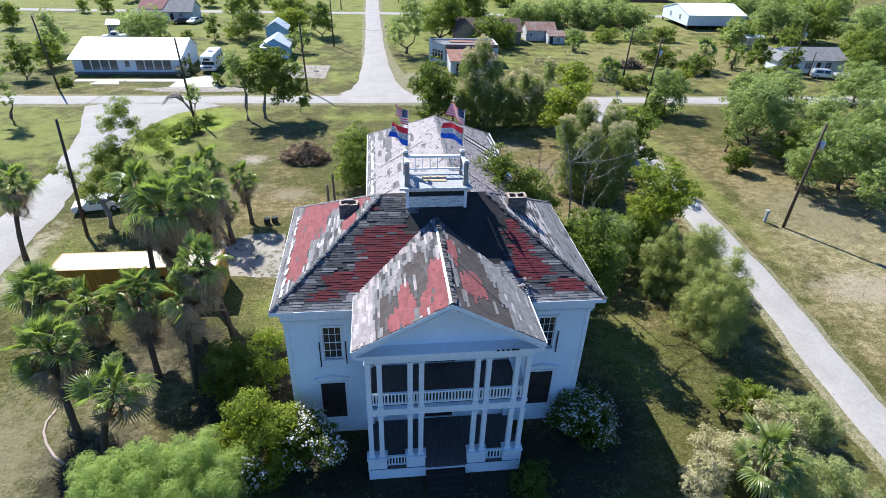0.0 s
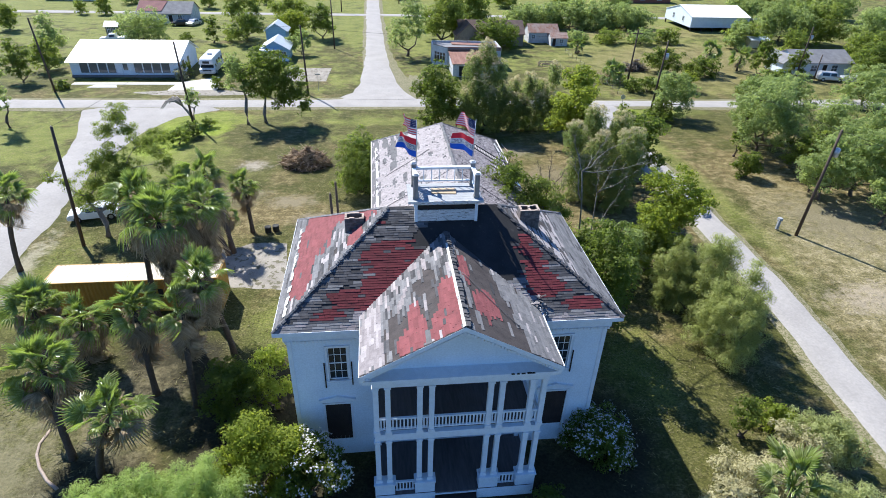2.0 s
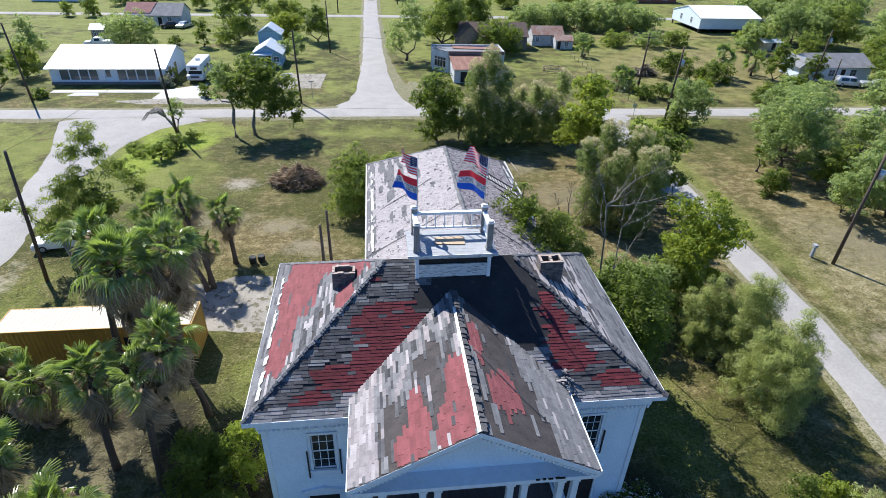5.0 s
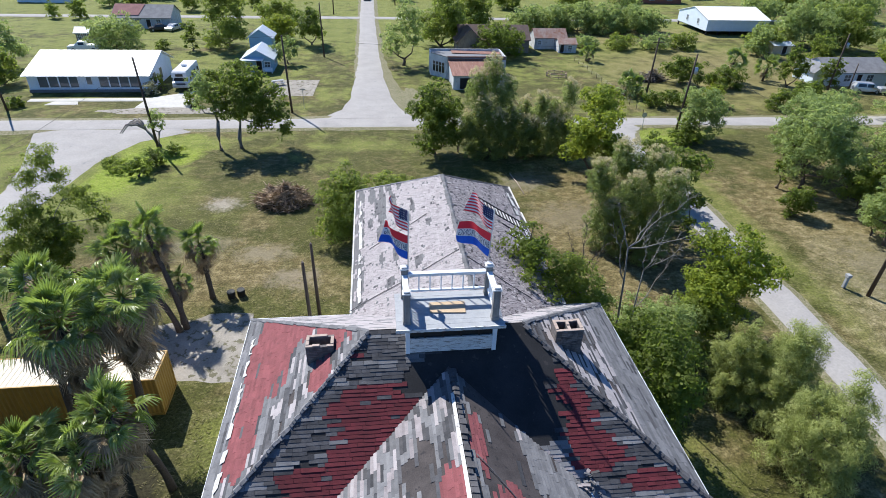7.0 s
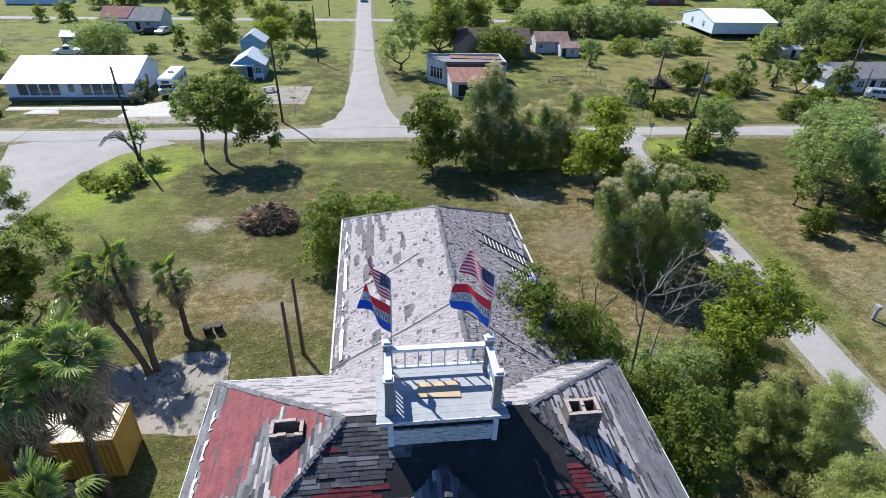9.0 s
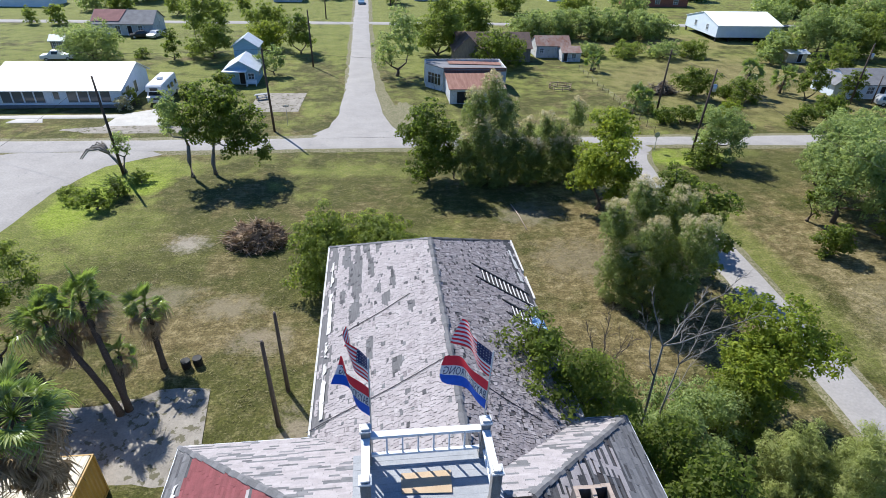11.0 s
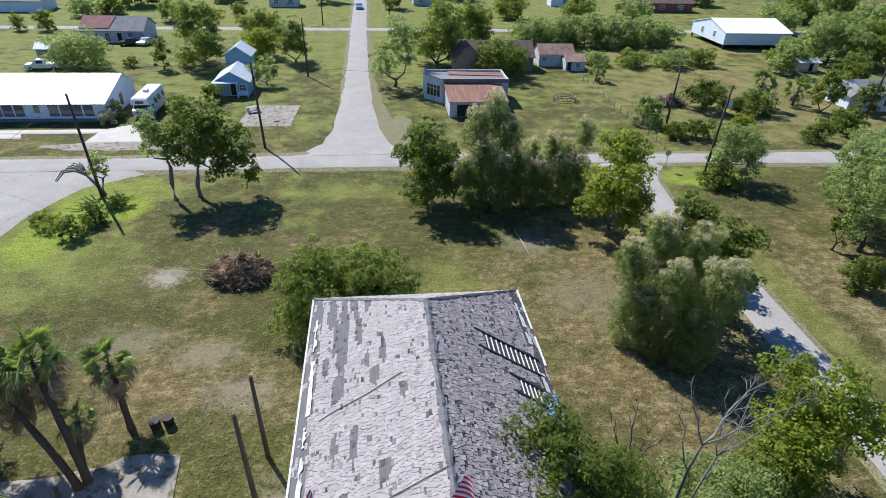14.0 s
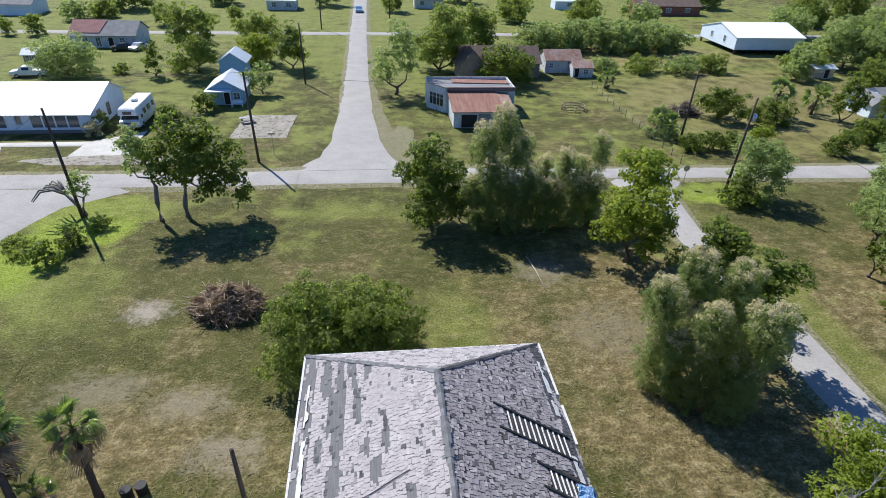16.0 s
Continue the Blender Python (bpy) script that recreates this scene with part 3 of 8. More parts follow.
def sash_window(x0, x1, z0, z1, y=25.3, cols=3, rows=4):
    """A double-hung window with muntins, its casing and a sill."""
    w = home("window", boxes((x0 - 0.11, x0, y - 0.05, y + 0.06, z0, z1), (x1, x1 + 0.11, y - 0.05, y + 0.06, z0, z1), (x0 - 0.14, x1 + 0.14, y - 0.07, y + 0.06, z1, z1 + 0.13)), TRIM, label="multi-pane sash window with white casing")
    home("window_sill", boxes((x0 - 0.16, x1 + 0.16, y - 0.13, y + 0.1, z0 - 0.08, z0)), TRIM, w)
    mid = (z0 + z1) / 2
    bm = boxes((x0, x1, y + 0.05, y + 0.10, mid - 0.03, mid + 0.03), (x0, x0 + 0.05, y + 0.05, y + 0.10, z0, z1), (x1 - 0.05, x1, y + 0.05, y + 0.10, z0, z1), (x0, x1, y + 0.05, y + 0.10, z0, z0 + 0.07), (x0, x1, y + 0.05, y + 0.10, z1 - 0.05, z1))
    for c in range(1, cols):
        x = x0 + (x1 - x0) * c / cols
        box(bm, x - 0.014, x + 0.014, y + 0.06, y + 0.09, z0, z1)
    for r in range(1, rows):
        zz = z0 + (z1 - z0) * r / rows
        box(bm, x0, x1, y + 0.06, y + 0.09, zz - 0.014, zz + 0.014)
    home("sash", bm, TRIM, w)
    for c in range(cols):
        for r in range(rows):
            a, b = x0 + (x1 - x0) * c / cols, x0 + (x1 - x0) * (c + 1) / cols
            lo, hi = z0 + (z1 - z0) * r / rows, z0 + (z1 - z0) * (r + 1) / rows
            home("pane", boxes((a, b, y + 0.072, y + 0.078, lo, hi)), GLASS, w)
    return w


def boarded_opening(x0, x1, z0, z1, y=25.3):
    w = home("window", boxes((x0 - 0.12, x0, y - 0.05, y + 0.06, z0, z1), (x1, x1 + 0.12, y - 0.05, y + 0.06, z0, z1), (x0 - 0.14, x1 + 0.14, y - 0.06, y + 0.06, z1, z1 + 0.10)), TRIM, label="tall ground-floor opening closed with dark brown boards")
    n = 6
    for k in range(n):
        a, b = x0 + (x1 - x0) * k / n, x0 + (x1 - x0) * (k + 1) / n
        home("board", boxes((a + 0.004, b - 0.004, y + 0.02, y + 0.05, z0, z1)), DARKWOOD, w)
    # shallow pedimented hood
    bm = bmesh.new()
    xm = (x0 + x1) / 2
    pts = [(x0 - 0.30, z1 + 0.26), (x1 + 0.30, z1 + 0.26), (x1 + 0.30, z1 + 0.40), (xm, z1 + 0.66), (x0 - 0.30, z1 + 0.40)]
    f = [bm.verts.new((p[0], y - 0.16, p[1])) for p in pts]
    g = [bm.verts.new((p[0], y, p[1])) for p in pts]
    bm.faces.new(f)
    bm.faces.new(g[::-1])
    for i in range(5):
        bm.faces.new((f[i], g[i], g[(i + 1) % 5], f[(i + 1) % 5]))
    home("hood", bm, TRIM, w)
    return w


sash_window(*FRONT_OPEN[0])
sash_window(*FRONT_OPEN[2])
boarded_opening(*FRONT_OPEN[1])
boarded_opening(*FRONT_OPEN[3])
for o in FRONT_OPEN[4:]:
    if o[1] - o[0] < 1.5:
        sash_window(*o)
    else:
        d = home("door", boxes((o[0], (o[0] + o[1]) / 2 - 0.01, 25.36, 25.42, o[2], o[3]), ((o[0] + o[1]) / 2 + 0.01, o[1], 25.36, 25.42, o[2], o[3])), DARKWOOD, label="dark double door inside the porch")
        home("door_frame", boxes((o[0] - 0.14, o[0], 25.25, 25.36, o[2], o[3]), (o[1], o[1] + 0.14, 25.25, 25.36, o[2], o[3]), (o[0] - 0.2, o[1] + 0.2, 25.22, 25.36, o[3], o[3] + 0.18)), TRIM, d)
# dark stumps of the lost shutters beside the upper windows
for x, z in ((-3.66, 4.55), (-2.24, 4.70), (8.36, 4.62), (9.78, 4.75)):
    home("shutter_rail", boxes((x - 0.03, x + 0.03, 25.20, 25.262, z, 6.3)), DARKWOOD)
# frieze, cornice and dentils under the front eave
home("cornice", boxes((-5.55, -1.25, 25.10, 25.30, 7.95, 8.45), (-5.75, -1.3, 24.90, 25.30, 8.45, 8.60)), TRIM)
home("cornice", boxes((7.45, 11.57, 25.10, 25.30, 7.95, 8.45), (7.5, 11.77, 24.90, 25.30, 8.45, 8.60)), TRIM)


def dentils(a, b, y0, y1, z0, z1, pitch=0.19):
    """A row of small blocks under a cornice, all on one mesh."""
    n = int((b - a) / pitch)
    me = bpy.data.meshes.new("dentil")
    bm = boxes((0, pitch * 0.5, 0, y1 - y0, 0, z1 - z0))
    bm.to_mesh(me)
    bm.free()
    me.materials.append(TRIM)
    for k in range(n):
        ob = new("dentil", me)
        ob.parent = mansion
        ob.matrix_basis = Matrix.Translation(Vector((a + (k + 0.25) * (b - a) / n, y0, z0)) - HOME)


dentils(-5.5, -1.3, 25.02, 25.10, 7.86, 8.0)
dentils(7.5, 11.5, 25.02, 25.10, 7.86, 8.0)

# ---- the two-storey porch ----
PY = 22.06
COLS = (-0.99, -0.42, 1.12, 1.70, 4.56, 5.13, 6.60, 7.19)
home("porch_floor", boxes((-1.15, 7.35, 21.75, 25.27, -0.35, -0.15), (-1.0, 7.2, 21.95, 25.27, -0.95, -0.35)), PORCHWOOD, label="dark lower porch floor")
home("porch_skirt", boxes((-1.18, 1.98, 21.72, 21.80, -1.15, -0.33)), PAINT)
home("porch_skirt", boxes((4.25, 7.38, 21.72, 21.80, -1.15, -0.33)), PAINT)
for a, b in ((-1.18, 1.98), (4.25, 7.38)):
    home("floor_edge", boxes((a, b, 21.712, 21.748, -0.325, -0.14)), TRIM, label="white lower porch edge board")
home("floor_edge", boxes((1.98, 4.25, 21.70, 21.80, -0.33, -0.25)), TRIM, label="white lower porch edge board")
for i in range(5):
    home("step", boxes((2.0, 4.2, 21.36 - 0.33 * i, 21.70 - 0.33 * i, -1.1, -0.40 - 0.14 * i)), DARKWOOD, label="dark worn porch step")
for a, b in ((-1.22, -0.17), (0.90, 1.95), (4.33, 5.38), (6.36, 7.42)):
    home("pedestal", boxes((a, b, 21.80, 22.32, -0.33, 0.62), (a - 0.05, b + 0.05, 21.75, 22.37, 0.62, 0.72), bevel=0.012), TRIM)
home("upper_floor", boxes((-1.0, 7.2, 21.95, 25.27, 4.22, 4.34)), PORCHWOOD, label="dark upper porch floorboards")
home("floor_beam", boxes((-1.1, 7.3, 21.93, 22.19, 3.93, 4.38)), TRIM)
home("floor_beam", boxes((-1.1, -0.9, 22.19, 25.27, 3.93, 4.38)), TRIM)
home("floor_beam", boxes((7.1, 7.3, 22.19, 25.27, 3.93, 4.38)), TRIM)
for x in COLS:
    for z0, z1 in ((0.72, 3.93), (4.38, 7.62)):
        c = home("column", boxes((x - 0.13, x + 0.13, PY - 0.13, PY + 0.13, z0, z1), (x - 0.17, x + 0.17, PY - 0.17, PY + 0.17, z0, z0 + 0.22), (x - 0.17, x + 0.17, PY - 0.17, PY + 0.17, z1 - 0.16, z1 - 0.04), bevel=0.01), TRIM, label="square white porch column")
for x in (-0.96, 7.16):
    for z0, z1 in ((-0.15, 3.93), (4.38, 7.62)):
        home("pilaster", boxes((x - 0.13, x + 0.13, 25.10, 25.27, z0, z1)), TRIM)


def railing(a, b, z0, z1, along="x", at=PY, pitch=0.17):
    """Rails with turned-square balusters, each its own piece."""
    def bx(p, q, w, lo, hi):
        return (p, q, at - w, at + w, lo, hi) if along == "x" else (at - w, at + w, p, q, lo, hi)
    r = home("handrail", boxes(bx(a, b, 0.06, z1 - 0.09, z1)), TRIM)
    home("bottom_rail", boxes(bx(a, b, 0.05, z0, z0 + 0.08)), TRIM, r)
    n = max(2, int((b - a) / pitch))
    for k in range(n):
        c = a + (k + 0.5) * (b - a) / n
        home("baluster", boxes(bx(c - 0.035, c + 0.035, 0.035, z0 + 0.08, z1 - 0.09)), TRIM, r)
    return r


for a, b in ((-0.86, -0.55), (-0.29, 0.99), (1.25, 1.57), (1.83, 4.43), (4.69, 5.0), (5.26, 6.47), (6.73, 7.06)):
    railing(a, b, 4.62, 5.42)
railing(22.25, 25.1, 4.62, 5.42, "y", -0.98)
railing(22.25, 25.1, 4.62, 5.42, "y", 7.18)
railing(-0.15, 0.88, -0.20, 0.58)
railing(5.42, 6.34, -0.20, 0.58)
home("porch_ceiling", boxes((-0.86, 7.06, 22.19, 25.27, 7.72, 7.80)), PAINT)
home("architrave", boxes((-1.14, 7.34, 21.88, 22.24, 7.62, 8.30)), TRIM)
home("architrave", boxes((-1.14, -0.82, 22.24, 25.27, 7.62, 8.30)), TRIM)
home("architrave", boxes((7.02, 7.34, 22.24, 25.27, 7.62, 8.30)), TRIM)
dentils(-1.3, 7.5, 21.42, 21.55, 8.29, 8.41, 0.17)
home("cornice", boxes((-1.35, 7.55, 21.55, 22.3, 8.30, 8.42), (-1.55, 7.62, 21.30, 22.3, 8.42, 8.62)), TRIM)
# pediment
bm = bmesh.new()
f = [(-1.0, 22.05, 8.62), (7.0, 22.05, 8.62), (GRX, 22.05, 11.45)]
tri = [bm.verts.new(p) for p in f]
back = [bm.verts.new((p[0], p[1] + 0.12, p[2])) for p in f]
bm.faces.new(tri)
bm.faces.new(back[::-1])
for i in range(3):
    bm.faces.new((tri[i], back[i], back[(i + 1) % 3], tri[(i + 1) % 3]))
home("tympanum", bm, PAINT, label="flat white pediment panel")
slope_g = (GRZ - GEAVE) / (GRX - GX0)
for side, xe in ((-1, GX0 + 0.05), (1, GX1 - 0.05)):
    bm = bmesh.new()
    ze = GEAVE - 0.16
    for y0, y1, d0, d1 in ((21.05, 22.1, 0.02, 0.16), (21.45, 22.1, 0.16, 0.36), (21.78, 22.1, 0.36, 0.50)):
        a = [(xe, ze - d0), (GRX, GRZ - 0.12 - d0), (GRX, GRZ - 0.12 - d1), (xe, ze - d1)]
        v = [bm.verts.new((p[0], y, p[1])) for y in (y0, y1) for p in a]
        for q in ((0, 1, 2, 3), (7, 6, 5, 4), (0, 4, 5, 1), (1, 5, 6, 2), (2, 6, 7, 3), (3, 7, 4, 0)):
            bm.faces.new([v[i] for i in q])
    bmesh.ops.recalc_face_normals(bm, faces=bm.faces[:])
    home("raking_cornice", bm, TRIM)
    me = bpy.data.meshes.new("dentil")
    bm = boxes((-0.05, 0.05, 0, 0.10, 0, 0.12))
    bm.to_mesh(me)
    bm.free()
    me.materials.append(TRIM)
    for k in range(2, 30):
        x = xe + (GRX - xe) * k / 30
        ob = new("dentil", me)
        ob.parent = mansion
        ob.matrix_basis = Matrix.Translation(Vector((x, 21.03, GEAVE + slope_g * abs(x - xe) - 0.40)) - HOME)

# ---- roof: decks, then shingle by shingle ----
SHINGLES = [SH_GREY, SH_DARK, SH_RED, SH_PALE, SH_MAUVE, SH_SLATE, SH_CRIMSON]
GREY, DARK, RED, PALE, MAUVE, SLATE, CRIMSON = range(7)


def blob(px, py, *ellipses):
    return max(1 - ((px - cx) / rx) ** 2 - ((py - cy) / ry) ** 2 for cx, cy, rx, ry in ellipses)


def slope_of(name, outline, eave_dir, kind_at, label, course=0.145, lengths=(0.22, 0.75), thick=0.020, seed=1, pick=None, felt=None, mess=0.0):
    """A roof slope: outline anticlockwise from above; courses run along eave_dir. kind_at(x, y, s) picks a shingle
    or None where it is lost. pick(x, y): a stretch whose shingles are pieces of their own."""
    rnd = random.Random(seed)
    P = [Vector(p) for p in outline]
    N = (P[1] - P[0]).cross(P[2] - P[0]).normalized()
    U = Vector(eave_dir).normalized()
    V = N.cross(U).normalized()
    if V.z < 0:
        U, V = -U, -V
    O = P[0]
    uv = [((p - O).dot(U), (p - O).dot(V)) for p in P]
    bm = bmesh.new()
    slab(bm, [p - N * 0.004 for p in P], 0.10, N)
    deck = home("roof_slope", bm, felt or FELT, label=label)

    def inside(u, v):
        hit = False
        for (a, b), (c, d) in zip(uv, uv[1:] + uv[:1]):
            if (b > v) != (d > v) and u < (c - a) * (v - b) / (d - b) + a:
                hit = not hit
        return hit

    umin, umax = min(u for u, _ in uv), max(u for u, _ in uv)
    vmin, vmax = min(v for _, v in uv), max(v for _, v in uv)
    verts, faces, mats = [], [], []
    v = vmin
    row = 0
    while v < vmax:
        u = umin - rnd.random() * lengths[1]
        while u < umax:
            step = w = rnd.uniform(*lengths)
            cv = v + course / 2
            start = u
            held = [q for q in (u + w * k / 12 for k in range(13)) if inside(q, cv)]
            if len(held) > 2:
                u, w = held[0], held[-1] - held[0]
                cu = u + w / 2
                c = O + U * cu + V * cv
                kind = kind_at(c.x, c.y, rnd.random())
                if kind is not None:
                    t = thick * rnd.uniform(0.7 - 8 * mess, 1.5 + 20 * mess)
                    sk = rnd.uniform(-0.015, 0.015) + rnd.uniform(-mess, mess)
                    g = 0.005
                    p = [(u + g, v + sk, t), (u + w - g, v + sk + rnd.uniform(-0.01 - mess, 0.01 + mess), t * rnd.uniform(0.7, 1.2)), (u + w - g - rnd.uniform(0, mess), v + course * 1.12, 0.006), (u + g + rnd.uniform(0, mess), v + course * 1.12, 0.006), (u + g, v + sk, 0.0), (u + w - g, v + sk, 0.0)]
                    if pick and pick(c.x, c.y):
                        loose.append((deck, O, U, V, N, u, v, w, course, t, kind))
                    else:
                        k = len(verts)
                        verts += [O + U * a + V * b + N * h - HOME for a, b, h in p]
                        faces += [(k, k + 1, k + 2, k + 3), (k + 4, k + 5, k + 1, k), (k + 4, k, k + 3), (k + 5, k + 2, k + 1)]
                        mats += [kind] * 4
            u = start + step
        v += course
        row += 1
    me = bpy.data.meshes.new("shingles")
    me.from_pydata([tuple(q) for q in verts], [], faces)
    for m in SHINGLES:
        me.materials.append(m)
    me.polygons.foreach_set("material_index", np.array(mats, np.int32))
    ob = new("shingles", me)
    ob.parent = deck
    tagged(ob, kind="stuff")
    return deck


loose = []


def n2(x, y, sx, sy, z=0):
    return noise.noise((x / sx, y / sy, z)) + 0.5 * noise.noise((2.3 * x / sx, 2.3 * y / sy, z + 9))


def west_kind(x, y, s):
    if x < -5.42:
        return GREY if n2(x, y, 0.3, 2.0, 1) > -0.25 else DARK
    f = blob(x, y, (-4.3, 32.8, 1.65, 3.3), (-4.9, 28.8, 0.75, 2.6), (-1.4, 32.0, 1.0, 1.5), (-3.4, 33.0, 1.2, 1.6), (-1.9, 29.6, 0.5, 1.0))
    f += 0.55 * n2(x, y, 0.35, 1.4, 2)
    if -3.3 < x < -2.3 and f < 0.9 and abs(y - 31.0) < 1.4:
        f -= 0.9
    if f > 0.22:
        return RED if s > 0.02 + 0.15 * (f < 0.4) else DARK
    g = n2(x, y, 0.28, 1.8, 3)
    if g > 0.45:
        return None
    return (PALE if s > 0.85 else GREY) if g > -0.16 else (DARK if s > 0.35 else SLATE)


def front_kind(x, y, s):
    # bare felt in the roof's shadow zone; its dark colour carries that shade
    e = blob(x, y, (4.6, 29.2, 2.2, 2.1), (2.9, 29.0, 1.9, 0.75), (5.9, 27.7, 1.2, 1.0), (6.3, 29.6, 0.9, 1.4)) + 0.14 * n2(x, y, 0.9, 0.5, 20)
    if e > 0.0:
        return None if e > 0.05 else SLATE
    f = blob(x, y, (0.2, 27.9, 1.9, 1.05), (1.4, 28.7, 0.8, 0.6), (-0.6, 26.7, 1.05, 0.75), (-2.4, 26.2, 0.85, 0.42), (-1.5, 25.9, 0.7, 0.35), (-3.2, 25.45, 0.7, 0.30), (-0.8, 29.8, 0.5, 0.15),
             (7.6, 27.5, 0.75, 0.9), (8.2, 26.4, 1.1, 0.7), (9.9, 25.5, 1.3, 0.36), (7.3, 28.6, 0.5, 0.5))
    f += 0.45 * n2(x, y, 0.9, 0.35, 4)
    if f > 0.15:
        return CRIMSON if s > 0.05 else SLATE
    h = n2(x, y, 0.8, 0.45, 21)
    if h > 0.42 and y > 25.6:
        return None
    if y < 25.15:
        return GREY if s > 0.3 else MAUVE
    # a pale ragged band along the valleys of the gable
    v = min(abs(x - (GX0 + (y - GEB) * 1.25)), abs(x - (GX1 - (y - GEB) * 1.25)))
    if v < 0.45 + 0.2 * n2(x, y, 0.6, 0.3, 22) and y < 28.9:
        return MAUVE if s > 0.35 else GREY
    g = n2(x, y, 1.3, 0.28, 5)
    if g > 0.30:
        return GREY
    return SLATE if g > -0.02 else (DARK if s > 0.45 else SLATE)


def east_kind(x, y, s):
    g = n2(x, y, 0.35, 1.3, 6)
    if x > 10.1 + 0.3 * n2(x, y, 0.8, 1.5, 25):
        return DARK if g > 0.42 else GREY if s > 0.04 else SLATE
    if blob(x, y, (8.9, 26.9, 0.5, 0.35)) + 0.3 * g > 0.2:
        return RED
    band = 8.0 + 0.1 * (30 - y)
    if g > 0.16:
        return None if s > 0.35 else DARK
    if x < band - 0.9 and y > 27.5:
        return DARK if s > 0.25 else GREY
    return (PALE if s > 0.06 else GREY) if g > -0.30 else SLATE


def back_kind(x, y, s):
    return PALE if s > 0.25 else GREY


def gable_west_kind(x, y, s):
    f = blob(x, y, (2.45, 22.5, 0.55, 2.3), (2.0, 21.9, 0.5, 1.1), (1.0, 22.4, 0.5, 1.7), (2.6, 24.4, 0.35, 1.0), (0.4, 21.9, 0.55, 0.9), (1.0, 23.9, 0.4, 0.5)) + 0.45 * n2(x, y, 0.35, 1.1, 7)
    if x < -0.55 + 0.25 * n2(x, y, 0.5, 0.6, 23):
        return (PALE if s > 0.80 else MAUVE) if s > 0.12 else GREY
    if f > 0.25:
        return RED if s > 0.015 else DARK
    g = n2(x, y, 0.22, 0.9, 8)
    b = blob(x, y, (1.6, 23.0, 1.2, 1.5), (0.2, 22.6, 0.9, 1.6), (1.7, 25.3, 0.8, 1.0)) + 1.1 * g
    if b > 0.22 and s > 0.06:
        return None
    return (PALE if s > 0.75 else MAUVE) if g > 0.12 else (GREY if g > -0.2 else SLATE if s > 0.3 else DARK)


def gable_east_kind(x, y, s):
    f = blob(x, y, (3.55, 26.0, 0.28, 1.5), (4.3, 23.5, 0.75, 1.3)) + 0.3 * n2(x, y, 0.4, 1.0, 10)
    g = n2(x, y, 0.30, 1.3, 17)
    if x > 5.6 + 0.15 * (24 - y) + 0.35 * n2(x, y, 1, 1.2, 11):
        return GREY if s > 0.10 else PALE if s > 0.02 else None
    if f > 0.2:
        return RED
    if x < 3.8 and g > 0.1:
        return GREY
    return GREY if g > 0.62 else SLATE if g < -0.75 else None


def wing_west_kind(x, y, s):
    if x < -0.42 + 0.10 * n2(x, y, 0.4, 0.8, 24):
        return None if n2(x, y, 0.2, 0.9, 12) > -0.25 else PALE
    f = blob(x, y, (0.1, 48.8, 0.24, 1.4), (0.75, 46.4, 0.30, 3.2), (0.35, 47.0, 0.12, 1.6), (0.6, 43.2, 0.30, 0.8), (1.2, 49.0, 0.20, 1.0), (1.5, 46.4, 0.20, 1.1), (1.35, 48.0, 0.10, 0.9), (1.9, 48.2, 0.16, 0.8), (2.6, 44.3, 0.16, 0.9), (2.2, 43.0, 0.22, 0.6), (1.9, 44.2, 0.12, 0.7), (0.0, 45.0, 0.18, 0.8), (1.4, 40.0, 0.20, 0.8), (2.2, 49.6, 0.6, 0.16), (2.5, 38.3, 0.25, 0.5), (1.0, 37.6, 0.3, 0.5), (3.3, 41.5, 0.16, 0.5), (0.6, 40.2, 0.16, 0.6))
    if f > 0.1 + 0.4 * n2(x, y, 0.3, 0.5, 13):
        return DARK if s > 0.88 else GREY if s < 0.05 else None
    g = n2(x, y, 0.16, 0.30, 14)
    if g > 0.62:
        return DARK if s > 0.4 else None
    return None if s < 0.012 else GREY if s < 0.03 else MAUVE if s < 0.06 else PALE


def wing_east_kind(x, y, s):
    if 6.9 < x < 9.8 and 44.3 + (x - 6.9) * -0.1 < y < 45.55 - (x - 6.9) * 0.1 and x > 7.1:
        return None
    if 8.3 < x < 9.8 and 42.2 < y < 43.3:
        return None
    if x > 9.5:
        return FLASH_OR(x, y)
    g = n2(x, y, 0.22, 0.5, 15)
    if g > 0.52:
        return DARK if s > 0.35 else None
    return PALE if s > 0.86 else MAUVE if s > 0.07 else DARK if s > 0.03 else None


def FLASH_OR(x, y):
    return DARK if n2(x, y, 0.5, 1.4, 16) > -0.1 else PALE


def wing_hip_kind(x, y, s):
    return PALE if s > 0.2 else GREY


slope_of("west", [(X0, Y0, EAVE), (RIDGE_A, RIDGE_Y, RIDGE_Z), (X0, Y1, EAVE)], (0, 1, 0), west_kind, "west roof slope of faded red shingles with grey strips", seed=2, course=0.13, lengths=(0.35, 1.0))
slope_of("front", [(X0, Y0, EAVE), (X1, Y0, EAVE), (RIDGE_B, RIDGE_Y, RIDGE_Z), (RIDGE_A, RIDGE_Y, RIDGE_Z)], (1, 0, 0), front_kind, "front roof slope of dark grey and red shingle courses", seed=3, thick=0.020, course=0.145, lengths=(0.22, 0.85), felt=SHADED_FELT)
slope_of("east", [(X1, Y0, EAVE), (X1, Y1, EAVE), (RIDGE_B, RIDGE_Y, RIDGE_Z)], (0, 1, 0), east_kind, "east roof slope of mottled grey shingles", seed=4, course=0.13, lengths=(0.35, 1.0))
